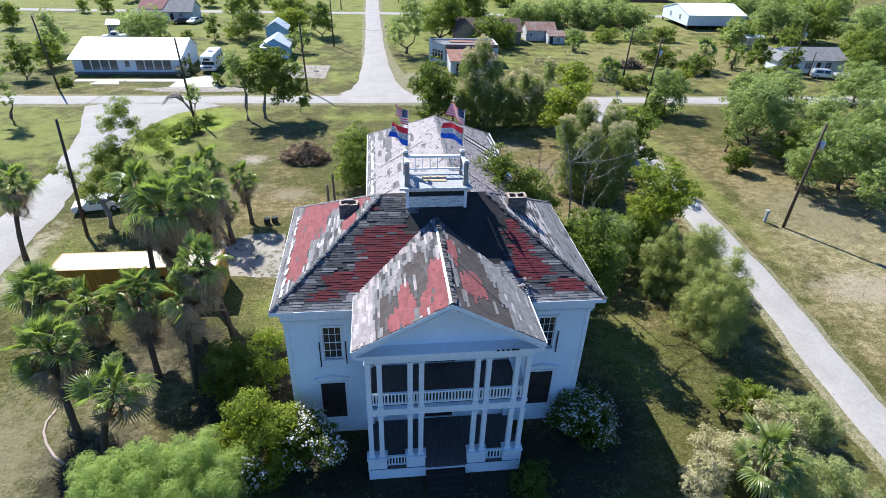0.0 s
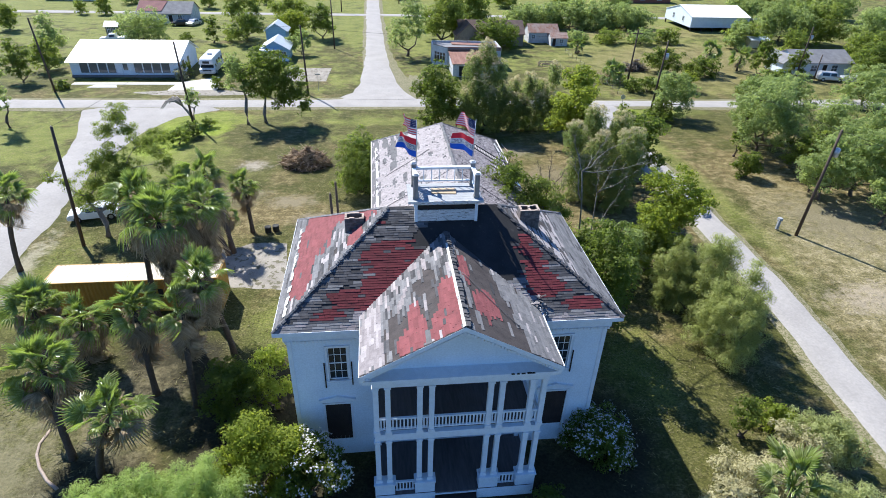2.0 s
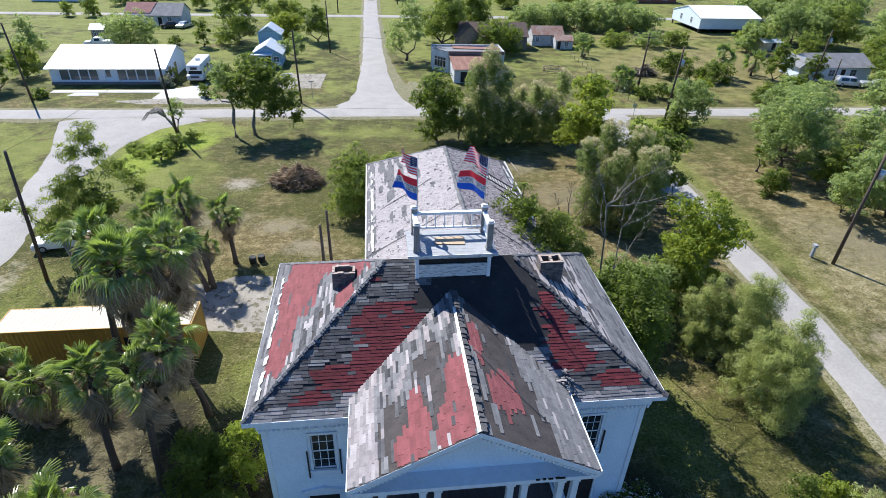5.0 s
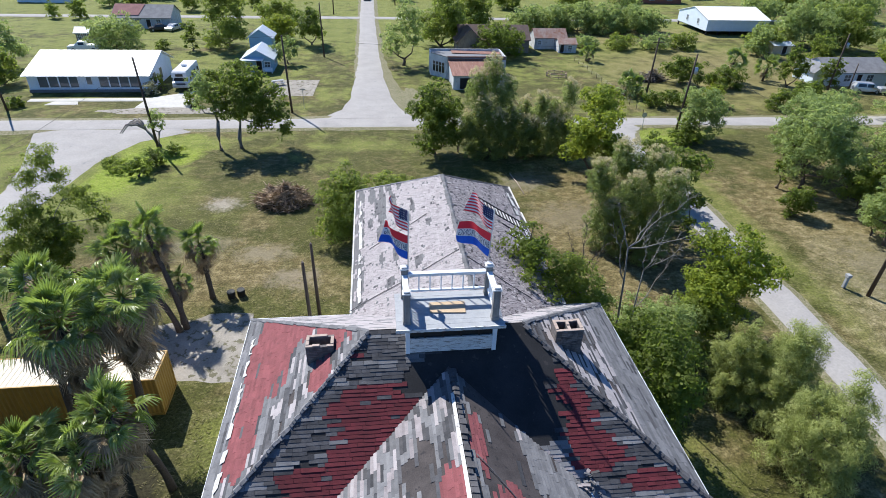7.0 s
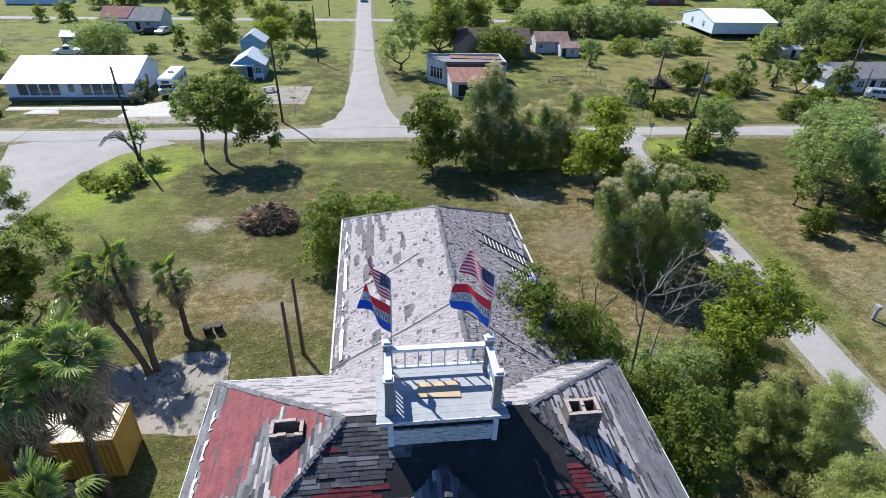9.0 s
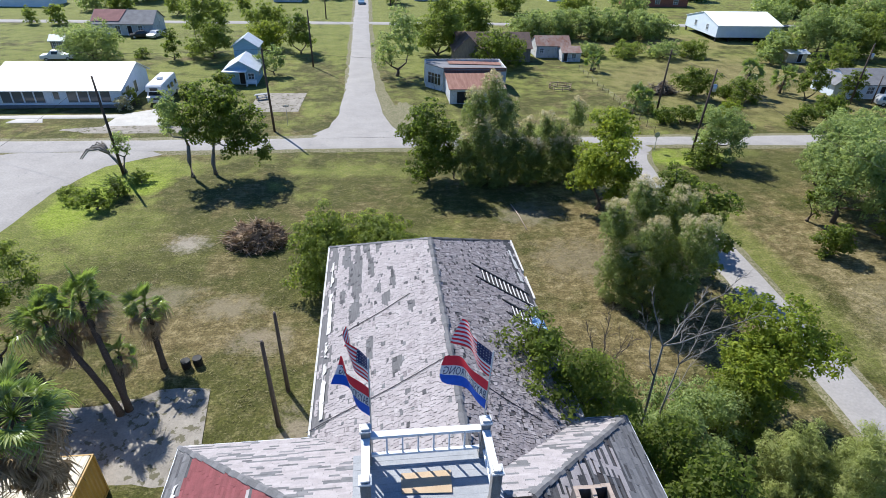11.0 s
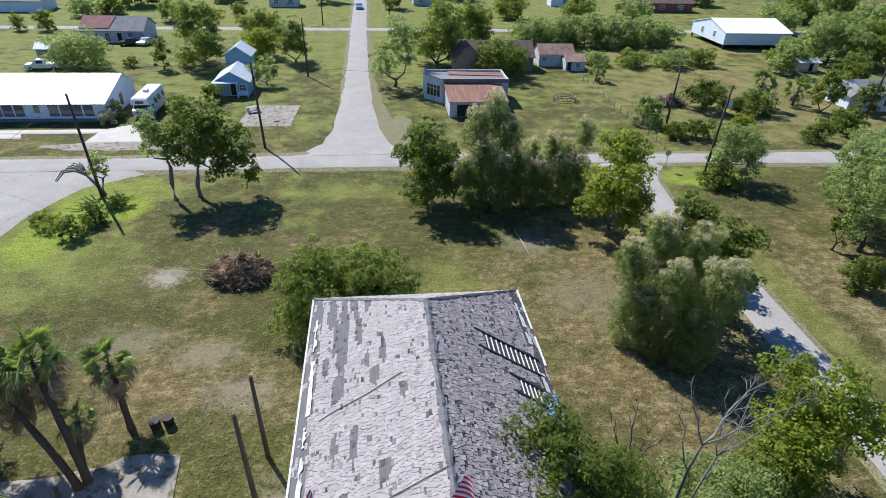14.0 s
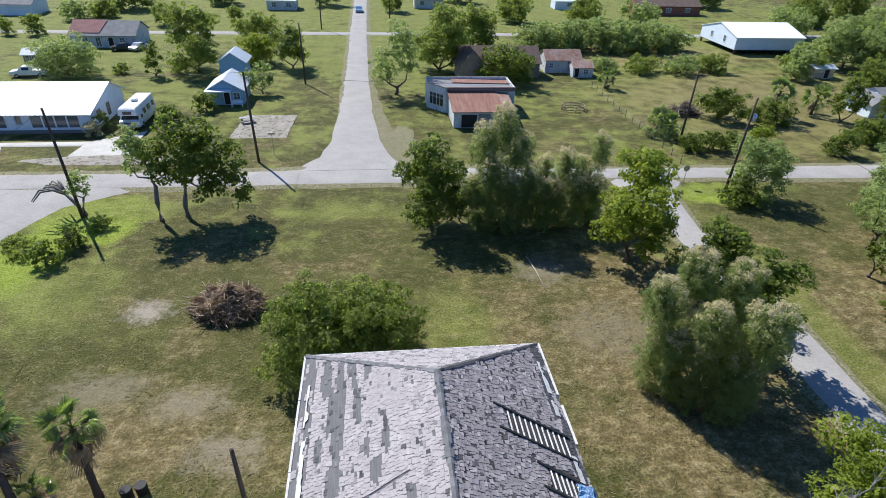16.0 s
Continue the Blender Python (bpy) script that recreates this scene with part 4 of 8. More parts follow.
slope_of("back", [(X1, Y1, EAVE), (X0, Y1, EAVE), (RIDGE_A, RIDGE_Y, RIDGE_Z), (RIDGE_B, RIDGE_Y, RIDGE_Z)], (1, 0, 0), back_kind, "rear roof slope of bleached shingles", seed=5)
BACKY = Y1 - (WRZ - EAVE) / ((RIDGE_Z - EAVE) / (Y1 - RIDGE_Y))
slope_of("wing_west", [(WX0, WY1, WEAVE), (WX0, Y1 - 0.05, WEAVE), (WRX, BACKY, WRZ), (WRX, WHIP, WRZ)], (0, 1, 0), wing_west_kind, "bleached pale shingle slope of the rear wing with dark gaps", course=0.125, lengths=(0.10, 0.30), mess=0.028, seed=6, felt=GREYFELT, pick=lambda x, y: 1.9 < x < 3.2 and 45.4 < y < 47.6)
slope_of("wing_east", [(WX1, Y1 - 0.05, WEAVE), (WX1, WY1, WEAVE), (WRX, WHIP, WRZ), (WRX, BACKY, WRZ)], (0, 1, 0), wing_east_kind, "worn mauve-grey shingle slope of the rear wing", course=0.125, lengths=(0.08, 0.26), mess=0.035, seed=7)
slope_of("wing_hip", [(WX1, WY1, WEAVE), (WX0, WY1, WEAVE), (WRX, WHIP, WRZ)], (1, 0, 0), wing_hip_kind, "bleached hipped end of the rear wing", course=0.125, lengths=(0.10, 0.30), mess=0.035, seed=8)
GBACK = Y0 + (GRZ - EAVE) / ((RIDGE_Z - EAVE) / (RIDGE_Y - Y0))
slope_of("gable_west", [(GX0, GEB, GEAVE), (GX0, GY0, GEAVE), (GRX, GY0, GRZ), (GRX, GBACK, GRZ)], (0, 1, 0), gable_west_kind, "west slope of the porch gable, grey shingles round red patches", seed=9, course=0.13, lengths=(0.4, 1.1))
slope_of("gable_east", [(GX1, GY0, GEAVE), (GX1, GEB, GEAVE), (GRX, GBACK, GRZ), (GRX, GY0, GRZ)], (0, 1, 0), gable_east_kind, "east slope of the porch gable, dark felt, red and grey shingles", seed=10, course=0.13, lengths=(0.4, 1.1))


def cap_run(a, b, material, pitch=0.26, width=0.30, ragged=0.03, seed=0):
    """Overlapping bent cap shingles along a hip or ridge, each a piece."""
    rnd = random.Random(seed)
    a, b = Vector(a), Vector(b)
    d = (b - a).normalized()
    side = d.cross(Vector((0, 0, 1))).normalized()
    up = side.cross(d)
    n = int((b - a).length / pitch)
    run = home("ridge_cap", boxes((0, 0.001, 0, 0.001, 0, 0.001)), material)
    for k in range(n):
        p = a + d * (k * pitch) - HOME
        w, lift = width * rnd.uniform(0.6, 1.2), 0.045 + rnd.random() * ragged
        L = pitch * rnd.uniform(1.1, 1.3)
        bm = bmesh.new()
        rows = []
        for s, h in ((0, lift + 0.02), (L, lift - 0.015)):
            rows.append([bm.verts.new(p + d * s + side * (x * w) + up * (h + z)) for x, z in ((-0.5, -0.06), (-0.1, -0.01), (0.5, -0.06), (0.5, -0.085), (-0.1, -0.035), (-0.5, -0.085))])
        for i in range(6):
            j = (i + 1) % 6
            bm.faces.new((rows[0][i], rows[0][j], rows[1][j], rows[1][i]))
        bm.faces.new(rows[0][::-1])
        bm.faces.new(rows[1])
        bmesh.ops.recalc_face_normals(bm, faces=bm.faces[:])
        part("cap_shingle", bm, material, run)
    return run


A, B = (RIDGE_A, RIDGE_Y, RIDGE_Z), (RIDGE_B, RIDGE_Y, RIDGE_Z)
cap_run((X0, Y0, EAVE), A, SH_GREY, 0.14, 0.19, 0.09, 1)
cap_run((X1, Y0, EAVE), B, SH_DARK, 0.22, 0.26, 0.06, 2)
cap_run((X0, Y1, EAVE), A, SH_GREY, 0.3, 0.24, 0.02, 3)
cap_run((X1, Y1, EAVE), B, SH_GREY, 0.3, 0.28, 0.02, 4)
cap_run((WRX, WHIP, WRZ), (WRX, BACKY, WRZ), SH_GREY, 0.28, 0.26, 0.05, 5)
cap_run((WX0, WY1, WEAVE), (WRX, WHIP, WRZ), SH_GREY, 0.3, 0.24, 0.02, 6)
cap_run((WX1, WY1, WEAVE), (WRX, WHIP, WRZ), SH_DARK, 0.3, 0.26, 0.03, 7)
cap_run((GRX + 0.1, GY0, GRZ - 0.02), (GRX + 0.1, GBACK, GRZ - 0.02), SH_DARK, 0.22, 0.32, 0.05, 8)
# bent white flashing along the gable ridge
bm = bmesh.new()
for y0, y1 in ((GY0, 23.1), (23.12, 25.6), (25.62, 27.9)):
    slab(bm, [(GRX - 0.12, y0, GRZ + 0.01), (GRX + 0.01, y0, GRZ + 0.085), (GRX + 0.01, y1, GRZ + 0.085), (GRX - 0.10, y1, GRZ + 0.02)], 0.012)
home("ridge_flashing", bm, OLDFLASH, label="bent white metal ridge flashing")
# white boards closing the front rakes of the gable
for xe, ze in ((GX0, GEAVE), (GX1, GEAVE - 0.0)):
    bm = bmesh.new()
    v = [bm.verts.new((px, py, pz)) for py in (GY0 - 0.012, GY0 + 0.03) for px, pz in ((xe, ze - 0.012), (GRX, GRZ - 0.012), (GRX, GRZ - 0.24), (xe, ze - 0.22))]
    for q in ((0, 1, 2, 3), (7, 6, 5, 4), (0, 4, 5, 1), (1, 5, 6, 2), (2, 6, 7, 3), (3, 7, 4, 0)):
        bm.faces.new([v[i] for i in q])
    bmesh.ops.recalc_face_normals(bm, faces=bm.faces[:])
    home("rake_board", bm, TRIM, label="white rake board at the gable front")
    bm = bmesh.new()
    v = [bm.verts.new((px, py, pz)) for py in (GY0 + 0.12, GY0 + 0.30) for px, pz in ((xe, ze - 0.20), (GRX, GRZ - 0.22), (GRX, GRZ - 0.50), (xe, ze - 0.48))]
    for q in ((0, 1, 2, 3), (7, 6, 5, 4), (0, 4, 5, 1), (1, 5, 6, 2), (2, 6, 7, 3), (3, 7, 4, 0)):
        bm.faces.new([v[i] for i in q])
    bmesh.ops.recalc_face_normals(bm, faces=bm.faces[:])
    home("rake_moulding", bm, TRIM)
# rotted dark gap and crumpled strips at the east end of the porch cornice
rnd = random.Random(77)
for k in range(5):
    x = 5.1 + 0.26 * k + rnd.uniform(0, 0.2)
    home("rotten_strip", boxes((x, x + rnd.uniform(0.10, 0.24), 21.27, 21.33, 8.59, 8.62 + rnd.uniform(0.01, 0.05))), BLACK)
for k in range(26):
    bm = bmesh.new()
    x, y = 7.35 + rnd.uniform(-0.35, 0.5), 25.15 + rnd.uniform(-0.3, 0.6)
    z = EAVE + (y - Y0) * 0.645 + 0.10 + rnd.uniform(0, 0.18)
    d = Vector((rnd.uniform(-1, 1), rnd.uniform(-1, 1), rnd.uniform(-0.1, 0.5))).normalized() * rnd.uniform(0.12, 0.35)
    beam(bm, (x, y, z), Vector((x, y, z)) + d, rnd.uniform(0.04, 0.14), 0.02)
    home("crumpled_strip", bm, rnd.choice((SH_GREY, SH_MAUVE, SH_DARK)))
# fascias and eave strips
home("fascia", boxes((X0 - 0.02, GX0 + 0.1, Y0 - 0.03, Y0 + 0.02, EAVE - 0.22, EAVE + 0.015)), TRIM)
home("fascia", boxes((GX1 - 0.1, X1 + 0.02, Y0 - 0.03, Y0 + 0.02, EAVE - 0.22, EAVE + 0.015)), TRIM)
home("fascia", boxes((X0 - 0.03, X0 + 0.02, Y0, Y1, EAVE - 0.22, EAVE + 0.015)), TRIM)
home("fascia", boxes((X1 - 0.02, X1 + 0.03, Y0, Y1, EAVE - 0.22, EAVE + 0.015)), TRIM)
home("fascia", boxes((X0, WX0, Y1 - 0.02, Y1 + 0.03, EAVE - 0.22, EAVE + 0.015)), TRIM)
home("fascia", boxes((WX1, X1, Y1 - 0.02, Y1 + 0.03, EAVE - 0.22, EAVE + 0.015)), TRIM)
home("fascia", boxes((GX0 - 0.03, GX0 + 0.02, GY0, GEB, GEAVE - 0.16, GEAVE + 0.01)), TRIM)
home("fascia", boxes((GX1 - 0.02, GX1 + 0.04, GY0, GEB, GEAVE - 0.16, GEAVE + 0.03)), TRIM)
for y0, y1, h in ((36.7, 41.0, 0.09), (41.02, 44.6, 0.07), (44.62, 48.2, 0.09), (48.25, 51.0, 0.08)):
    home("gutter", boxes((WX0 - 0.09, WX0 + 0.0, y0, y1, WEAVE - 0.18, WEAVE + h - 0.05)), OLDFLASH, label="broken white eave gutter")
for y0, y1, h in ((36.7, 40.2, 0.06), (44.9, 47.0, 0.10), (47.6, 51.06, 0.10)):
    home("gutter", boxes((WX1, WX1 + 0.10, y0, y1, WEAVE - 0.18, WEAVE + h - 0.05)), OLDFLASH, label="broken white eave gutter")
home("fascia", boxes((WX0, WX1, WY1 - 0.02, WY1 + 0.03, WEAVE - 0.2, WEAVE + 0.02)), TRIM)
home("soffit", boxes((X0, X1, Y0, 25.3, EAVE - 0.24, EAVE - 0.20)), TRIM)
home("soffit", boxes((X0, -5.38, 25.3, Y1, EAVE - 0.24, EAVE - 0.20), (11.40, X1, 25.3, Y1, EAVE - 0.24, EAVE - 0.20)), TRIM)
home("soffit", boxes((GX0, -1.14, GY0, 25.3, GEAVE - 0.20, GEAVE - 0.16), (7.34, GX1, GY0, 25.3, GEAVE - 0.20, GEAVE - 0.16)), TRIM)
rs = (RIDGE_Z - EAVE) / (RIDGE_A - X0)
# torn white membrane left along the west eave and the wing's eaves


def torn(x0, x1, y0, y1, zf, label, seed):
    rnd = random.Random(seed)
    bm = bmesh.new()
    y = y0
    a, b = x0, x1
    prev = None
    while y < y1:
        if rnd.random() < 0.4:
            a, b = x0 + rnd.uniform(-0.02, 0.03), x1 + rnd.choice((-0.12, -0.07, 0.0, 0.0, 0.04))
        row = [bm.verts.new((a, y, zf(a) + 0.05)), bm.verts.new((b, y, zf(b) + 0.055))]
        if prev:
            bm.faces.new((prev[0], prev[1], row[1], row[0]))
        prev = row
        y += rnd.uniform(0.05, 0.22)
    r = bmesh.ops.extrude_face_region(bm, geom=bm.faces[:])
    bmesh.ops.translate(bm, verts=[v for v in r["geom"] if isinstance(v, bmesh.types.BMVert)], vec=(0, 0, 0.012))
    bmesh.ops.recalc_face_normals(bm, faces=bm.faces[:])
    return home("eave_membrane", bm, OLDFLASH, label=label)


def west_z(x):
    return EAVE + (x - X0) * rs


ws = (WRZ - WEAVE) / (WRX - WX0)
for y0, y1 in ((25.6, 27.4), (27.7, 28.3), (28.8, 31.9), (32.1, 33.1), (33.5, 34.6)):
    torn(-5.52, -5.34, y0, y1, west_z, "torn white membrane along the eave", int(y0 * 10))
for y0, y1 in ((37.2, 40.5), (40.9, 42.0), (42.5, 45.8), (46.5, 48.9)):
    torn(-0.74, -0.56, y0, y1, lambda x: WEAVE + (x - WX0) * ws, "torn pale membrane along the wing eave", int(y0 * 10))
for y0, y1 in ((41.2, 44.2), (46.2, 47.2), (47.5, 49.6)):
    torn(9.66, 9.88, y0, y1, lambda x: WEAVE + (WX1 - x) * ws, "torn pale membrane along the wing eave", int(y0 * 10))
# holes in the wing's east slope: bare battens over the void
for hx0, hx1, hy0, hy1, n in ((7.15, 9.75, 44.35, 45.5, 11), (8.35, 9.75, 42.25, 43.25, 7)):
    for k in range(n):
        bm = bmesh.new()
        x = hx0 + (hx1 - hx0) * (k + 0.5) / n
        z = WEAVE + (WX1 - x) * ws
        sk = -0.35 * (x - hx0) / 2.6
        beam(bm, (x, hy0 + 0.05 + sk, z + 0.015), (x, hy1 - 0.05 + sk, z + 0.015), 0.06, 0.03)
        home("batten", bm, OLDFLASH, label="bare pale batten in a roof hole")
    for y in (hy0, hy1):
        bm = bmesh.new()
        beam(bm, (hx0 - 0.4, y, WEAVE + (WX1 - hx0 + 0.4) * ws + 0.05), (hx1 + 0.1, y - 0.38, WEAVE + (WX1 - hx1 - 0.1) * ws + 0.05), 0.09, 0.06)
        home("batten_edge", bm, BLACK, label="black torn felt edge")
# cables over the roofs
for a, b, zs in (((-1.2, 36.9), (4.5, 37.2), -1), ((-0.1, 41.9), (3.3, 42.3), -1), ((4.7, 36.6), (7.9, 35.4), 1), ((3.4, 25.4), (5.8, 22.6), 2)):
    def zz(x):
        return (WEAVE + (x - WX0) * ws if zs < 0 else WEAVE + (WX1 - x) * ws if zs == 1 else GEAVE + (GX1 - x) * slope_g) + 0.06
    bm = bmesh.new()
    pts = [(a[0] + (b[0] - a[0]) * k / 8, a[1] + (b[1] - a[1]) * k / 8 + 0.04 * math.sin(k), zz(a[0] + (b[0] - a[0]) * k / 8)) for k in range(9)]
    tube(bm, pts, [0.019] * 9, 5)
    home("cable", bm, SH_DARK, label="dark conductor cable lying on the roof")

# ---- chimneys ----


def chimney(x0, x1, y0, y1, top, low, flues):
    t = 0.12
    c = home("chimney", boxes((x0, x1, y0, y0 + t, low, top - 0.02), (x0, x1, y1 - t, y1, low, top - 0.02), (x0, x0 + t, y0 + t, y1 - t, low, top - 0.021), (x1 - t, x1, y0 + t, y1 - t, low, top - 0.021)), BRICK, label="short weathered brick chimney")
    z, row = low + 0.1, 0
    while z < top - 0.06:
        n = 5
        for k in range(n):
            a, b = x0 + (x1 - x0) * k / n, x0 + (x1 - x0) * (k + 1) / n
            home("brick", boxes((a + 0.008, b - 0.008, y0 - 0.014 - 0.006 * ((k * 7 + row * 3) % 4), y0 + 0.02, z, z + 0.07)), BRICK, c)
        z += 0.085
        row += 1
    rnd = random.Random(int(x0 * 100))
    step = (x1 - x0 - t) / flues
    spans = [(x0, y0, x1, y0 + t), (x0, y1 - t, x1, y1)] + [(x0 + k * step, y0 + t, x0 + k * step + t, y1 - t) for k in range(flues + 1)]
    for a, b, d, e in spans:
        n = 4 if d - a > 0.3 else 2
        for k in range(n):
            q = (a + (d - a) * k / n, a + (d - a) * (k + 1) / n, b, e) if n == 4 else (a, d, b + (e - b) * k / n, b + (e - b) * (k + 1) / n)
            if rnd.random() < 0.9:
                home("cap_brick", boxes((*q, top - 0.02, top + rnd.uniform(0.0, 0.045))), CAPSTONE, c)
    if flues > 1:
        home("flue_wall", boxes((x0 + step, x0 + step + t, y0 + t, y1 - t, low + 0.3, top - 0.03)), BRICK, c)
    home("flue", boxes((x0 + t, x1 - t, y0 + t, y1 - t, low + 0.2, low + 0.3)), BLACK, c)


chimney(-2.47, -1.40, 30.62, 31.32, 11.92, 10.8, 1)
chimney(7.40, 8.52, 30.35, 31.05, 12.28, 10.7, 2)

# ---- belvedere on the ridge ----
DZ, BF, BB = 13.40, 29.78, 31.50
home("belvedere_box", boxes((1.48, 4.70, BF + 0.06, BB, 11.6, 12.74)), PEELING, label="belvedere base with peeling white boards")
# solid black box added behind the boards to give the slot its shade
home("belvedere_shade_box", boxes((1.52, 4.66, BF + 0.10, BB - 0.05, 12.745, 13.095)), BLACK)
for k in range(4):
    x = 2.1 + k * 0.68
    home("vent_post", boxes((x - 0.035, x + 0.035, BF + 0.03, BF + 0.095, 12.74, 13.10)), DARKWOOD)
for a, b in ((1.36, 1.52), (4.66, 4.82)):
    home("corner_board", boxes((a, b, BF - 0.02, BF + 0.10, 11.9, 13.10)), TRIM)
    home("belvedere_side", boxes((a + (0.02 if a < 3 else 0.10), a + (0.06 if a < 3 else 0.14), BF + 0.10, BB, 11.6, 13.10)), PEELING)
home("vent_board", boxes((1.52, 4.66, BF + 0.005, BF + 0.05, 12.10, 12.76), (1.52, 4.66, BF - 0.012, BF + 0.05, 12.735, 12.775)), PEELING)
home("belvedere_beam", boxes((1.30, 4.88, BF - 0.04, BF + 0.10, 13.10, 13.29), (1.30, 4.88, BB - 0.1, BB + 0.04, 13.10, 13.29), (1.30, 1.44, BF + 0.1, BB - 0.1, 13.10, 13.29), (4.74, 4.88, BF + 0.1, BB - 0.1, 13.10, 13.29)), PEELING, label="peeling beam under the belvedere deck")
for k in range(9):
    y0 = 29.56 + k * 0.252
    home("deck_board", boxes((1.02 + 0.006 * ((k * 5) % 3), 5.06 - 0.008 * ((k * 3) % 4), y0 + 0.003, y0 + 0.249, DZ - 0.09, DZ + 0.002 * ((k * 7) % 3))), DECK, label="pale painted belvedere deck board")
home("deck_edge", boxes((1.0, 5.08, 29.52, 29.56, DZ - 0.12, DZ + 0.01)), PEELING)
BPOSTS = ((1.42, 29.98), (4.72, 29.98), (1.42, 31.58), (4.72, 31.58))
for x, y in BPOSTS:
    p = home("post", boxes((x - 0.125, x + 0.125, y - 0.125, y + 0.125, DZ, 14.74), (x - 0.145, x + 0.145, y - 0.145, y + 0.145, DZ, DZ + 0.14), bevel=0.01), GREYWOOD, label="weathered grey squared belvedere post")
    home("post_cap", boxes((x - 0.165, x + 0.165, y - 0.165, y + 0.165, 14.74, 14.80), (x - 0.11, x + 0.11, y - 0.11, y + 0.11, 14.80, 14.86), bevel=0.01), PEELING, p)


def deck_rail(p, q, n, wide):
    bm = bmesh.new()
    beam(bm, (*p, 14.50), (*q, 14.50), wide, 0.07)
    beam(bm, (*p, 14.43), (*q, 14.43), wide * 0.5, 0.10)
    r = home("handrail", bm, TRIM)
    bm = bmesh.new()
    beam(bm, (*p, 13.70), (*q, 13.70), 0.09, 0.08)
    home("bottom_rail", bm, TRIM, r)
    for k in range(1, n):
        u = k / n
        x, y = p[0] + (q[0] - p[0]) * u, p[1] + (q[1] - p[1]) * u
        home("baluster", boxes((x - 0.022, x + 0.022, y - 0.022, y + 0.022, 13.73, 14.40)), TRIM, r)


deck_rail((1.55, 31.58), (4.59, 31.58), 7, 0.20)
deck_rail((1.42, 30.11), (1.42, 31.45), 7, 0.22)
deck_rail((4.72, 30.11), (4.72, 31.45), 7, 0.22)
bm = bmesh.new()
slab(bm, [(2.33, 30.47, DZ + 0.05), (3.68, 30.38, DZ + 0.05), (3.72, 31.08, DZ + 0.06), (2.34, 31.08, DZ + 0.06)], 0.025)
tagged(finish("plywood_sheet", bm, TAN_PLY), "loose tan plywood sheet lying on the belvedere deck", "board")

# ---- loose shingles of the picked stretch, as pieces on shared meshes ----
piece_mesh = {}
for deck, O, U, V, N, u, v, w, course, t, kind in loose[:300]:
    if kind not in piece_mesh:
        me = bpy.data.meshes.new("shingle")
        me.from_pydata([(0.01, 0, 1), (0.99, 0, 1), (0.99, 1.12, 0.25), (0.01, 1.12, 0.25), (0.01, 0, 0), (0.99, 0, 0)], [], [(0, 1, 2, 3), (4, 5, 1, 0), (4, 0, 3), (5, 2, 1)])
        me.materials.append(SHINGLES[kind])
        piece_mesh[kind] = me
    ob = new("shingle", piece_mesh[kind])
    ob.parent = deck
    m = Matrix((U, V, N)).transposed().to_4x4()
    ob.matrix_basis = Matrix.Translation(O + U * u + V * v - HOME) @ m @ Matrix.Diagonal((w, course, t, 1))
# ---- trees and shrubs ----


def leaves_at(centres, spread_dirs, size, aspect, rng_, up=0.5, hang=0.0):
    """Leaf quads at centres; spread_dirs: the outward way of each."""
    n = len(centres)
    out = spread_dirs / (np.linalg.norm(spread_dirs, axis=1, keepdims=True) + 1e-9)
    nor = out * 0.85 + rng_.normal(0, 0.38, (n, 3)) + np.array([0, 0, up])
    nor /= np.linalg.norm(nor, axis=1, keepdims=True)
    ax = rng_.normal(0, 1, (n, 3)) + out * 0.6 + np.array([0, 0, -hang])
    ax -= nor * (ax * nor).sum(1, keepdims=True)
    ax /= np.linalg.norm(ax, axis=1, keepdims=True) + 1e-9
    bx = np.cross(nor, ax)
    L = size * rng_.uniform(0.6, 1.4, (n, 1))
    W = L * aspect
    return np.stack([centres - ax * L * 0.5, centres + bx * W * 0.5 + ax * L * 0.05, centres + ax * L * 0.5, centres - bx * W * 0.5 + ax * L * 0.05], 1)


def lobes(h, r, low, count, rng_, flat=0.8):
    """Uneven sub-crowns: centre and radii of each, between low and h."""
    out = []
    ch = (h - low) / 2
    squash = rng_.uniform(0.82, 1.2)
    for k in range(count):
        a = k * 2.4 + rng_.uniform(-0.7, 0.7)
        d = r * 0.74 * math.sqrt((k + 0.4) / count) * rng_.uniform(0.7, 1.2)
        zz = low + ch * (1.0 + 0.62 * rng_.uniform(-1, 1) * (1 - 0.4 * d / r) + 0.22 * (1 - d / r))
        s = r * rng_.uniform(0.24, 0.46)
        out.append((np.array([d * math.cos(a) * squash, d * math.sin(a) / squash, zz]), np.array([s, s * rng_.uniform(0.8, 1.2), min(s * flat, ch * 0.9)])))
    for k in range(count // 3):
        a = k * 6.283 / (count // 3) + rng_.uniform(-0.5, 0.5)
        d, sr = r * rng_.uniform(0.42, 0.68), r * rng_.uniform(0.24, 0.38)
        out.append((np.array([d * math.cos(a), d * math.sin(a), low + ch * rng_.uniform(0.25, 0.6)]), np.array([sr, sr, min(sr * 0.85, ch * 0.6)])))
    out.append((np.array([rng_.uniform(-0.2, 0.2) * r, rng_.uniform(-0.2, 0.2) * r, h - ch * 0.5]), np.array([r * 0.40, r * 0.40, ch * 0.5])))
    return out


def wavy(p, wave, rng_, n=12):
    """Smooth random swell over the points p, about -1 to 1, with humps about wave apart."""
    k = rng_.normal(0, 1, (n, 3))
    k *= (6.283 / (wave * rng_.uniform(0.55, 1.7, n)) / np.linalg.norm(k, axis=1))[:, None]
    return np.cos(p @ k.T + rng_.uniform(0, 6.283, n)).sum(1) / math.sqrt(n)


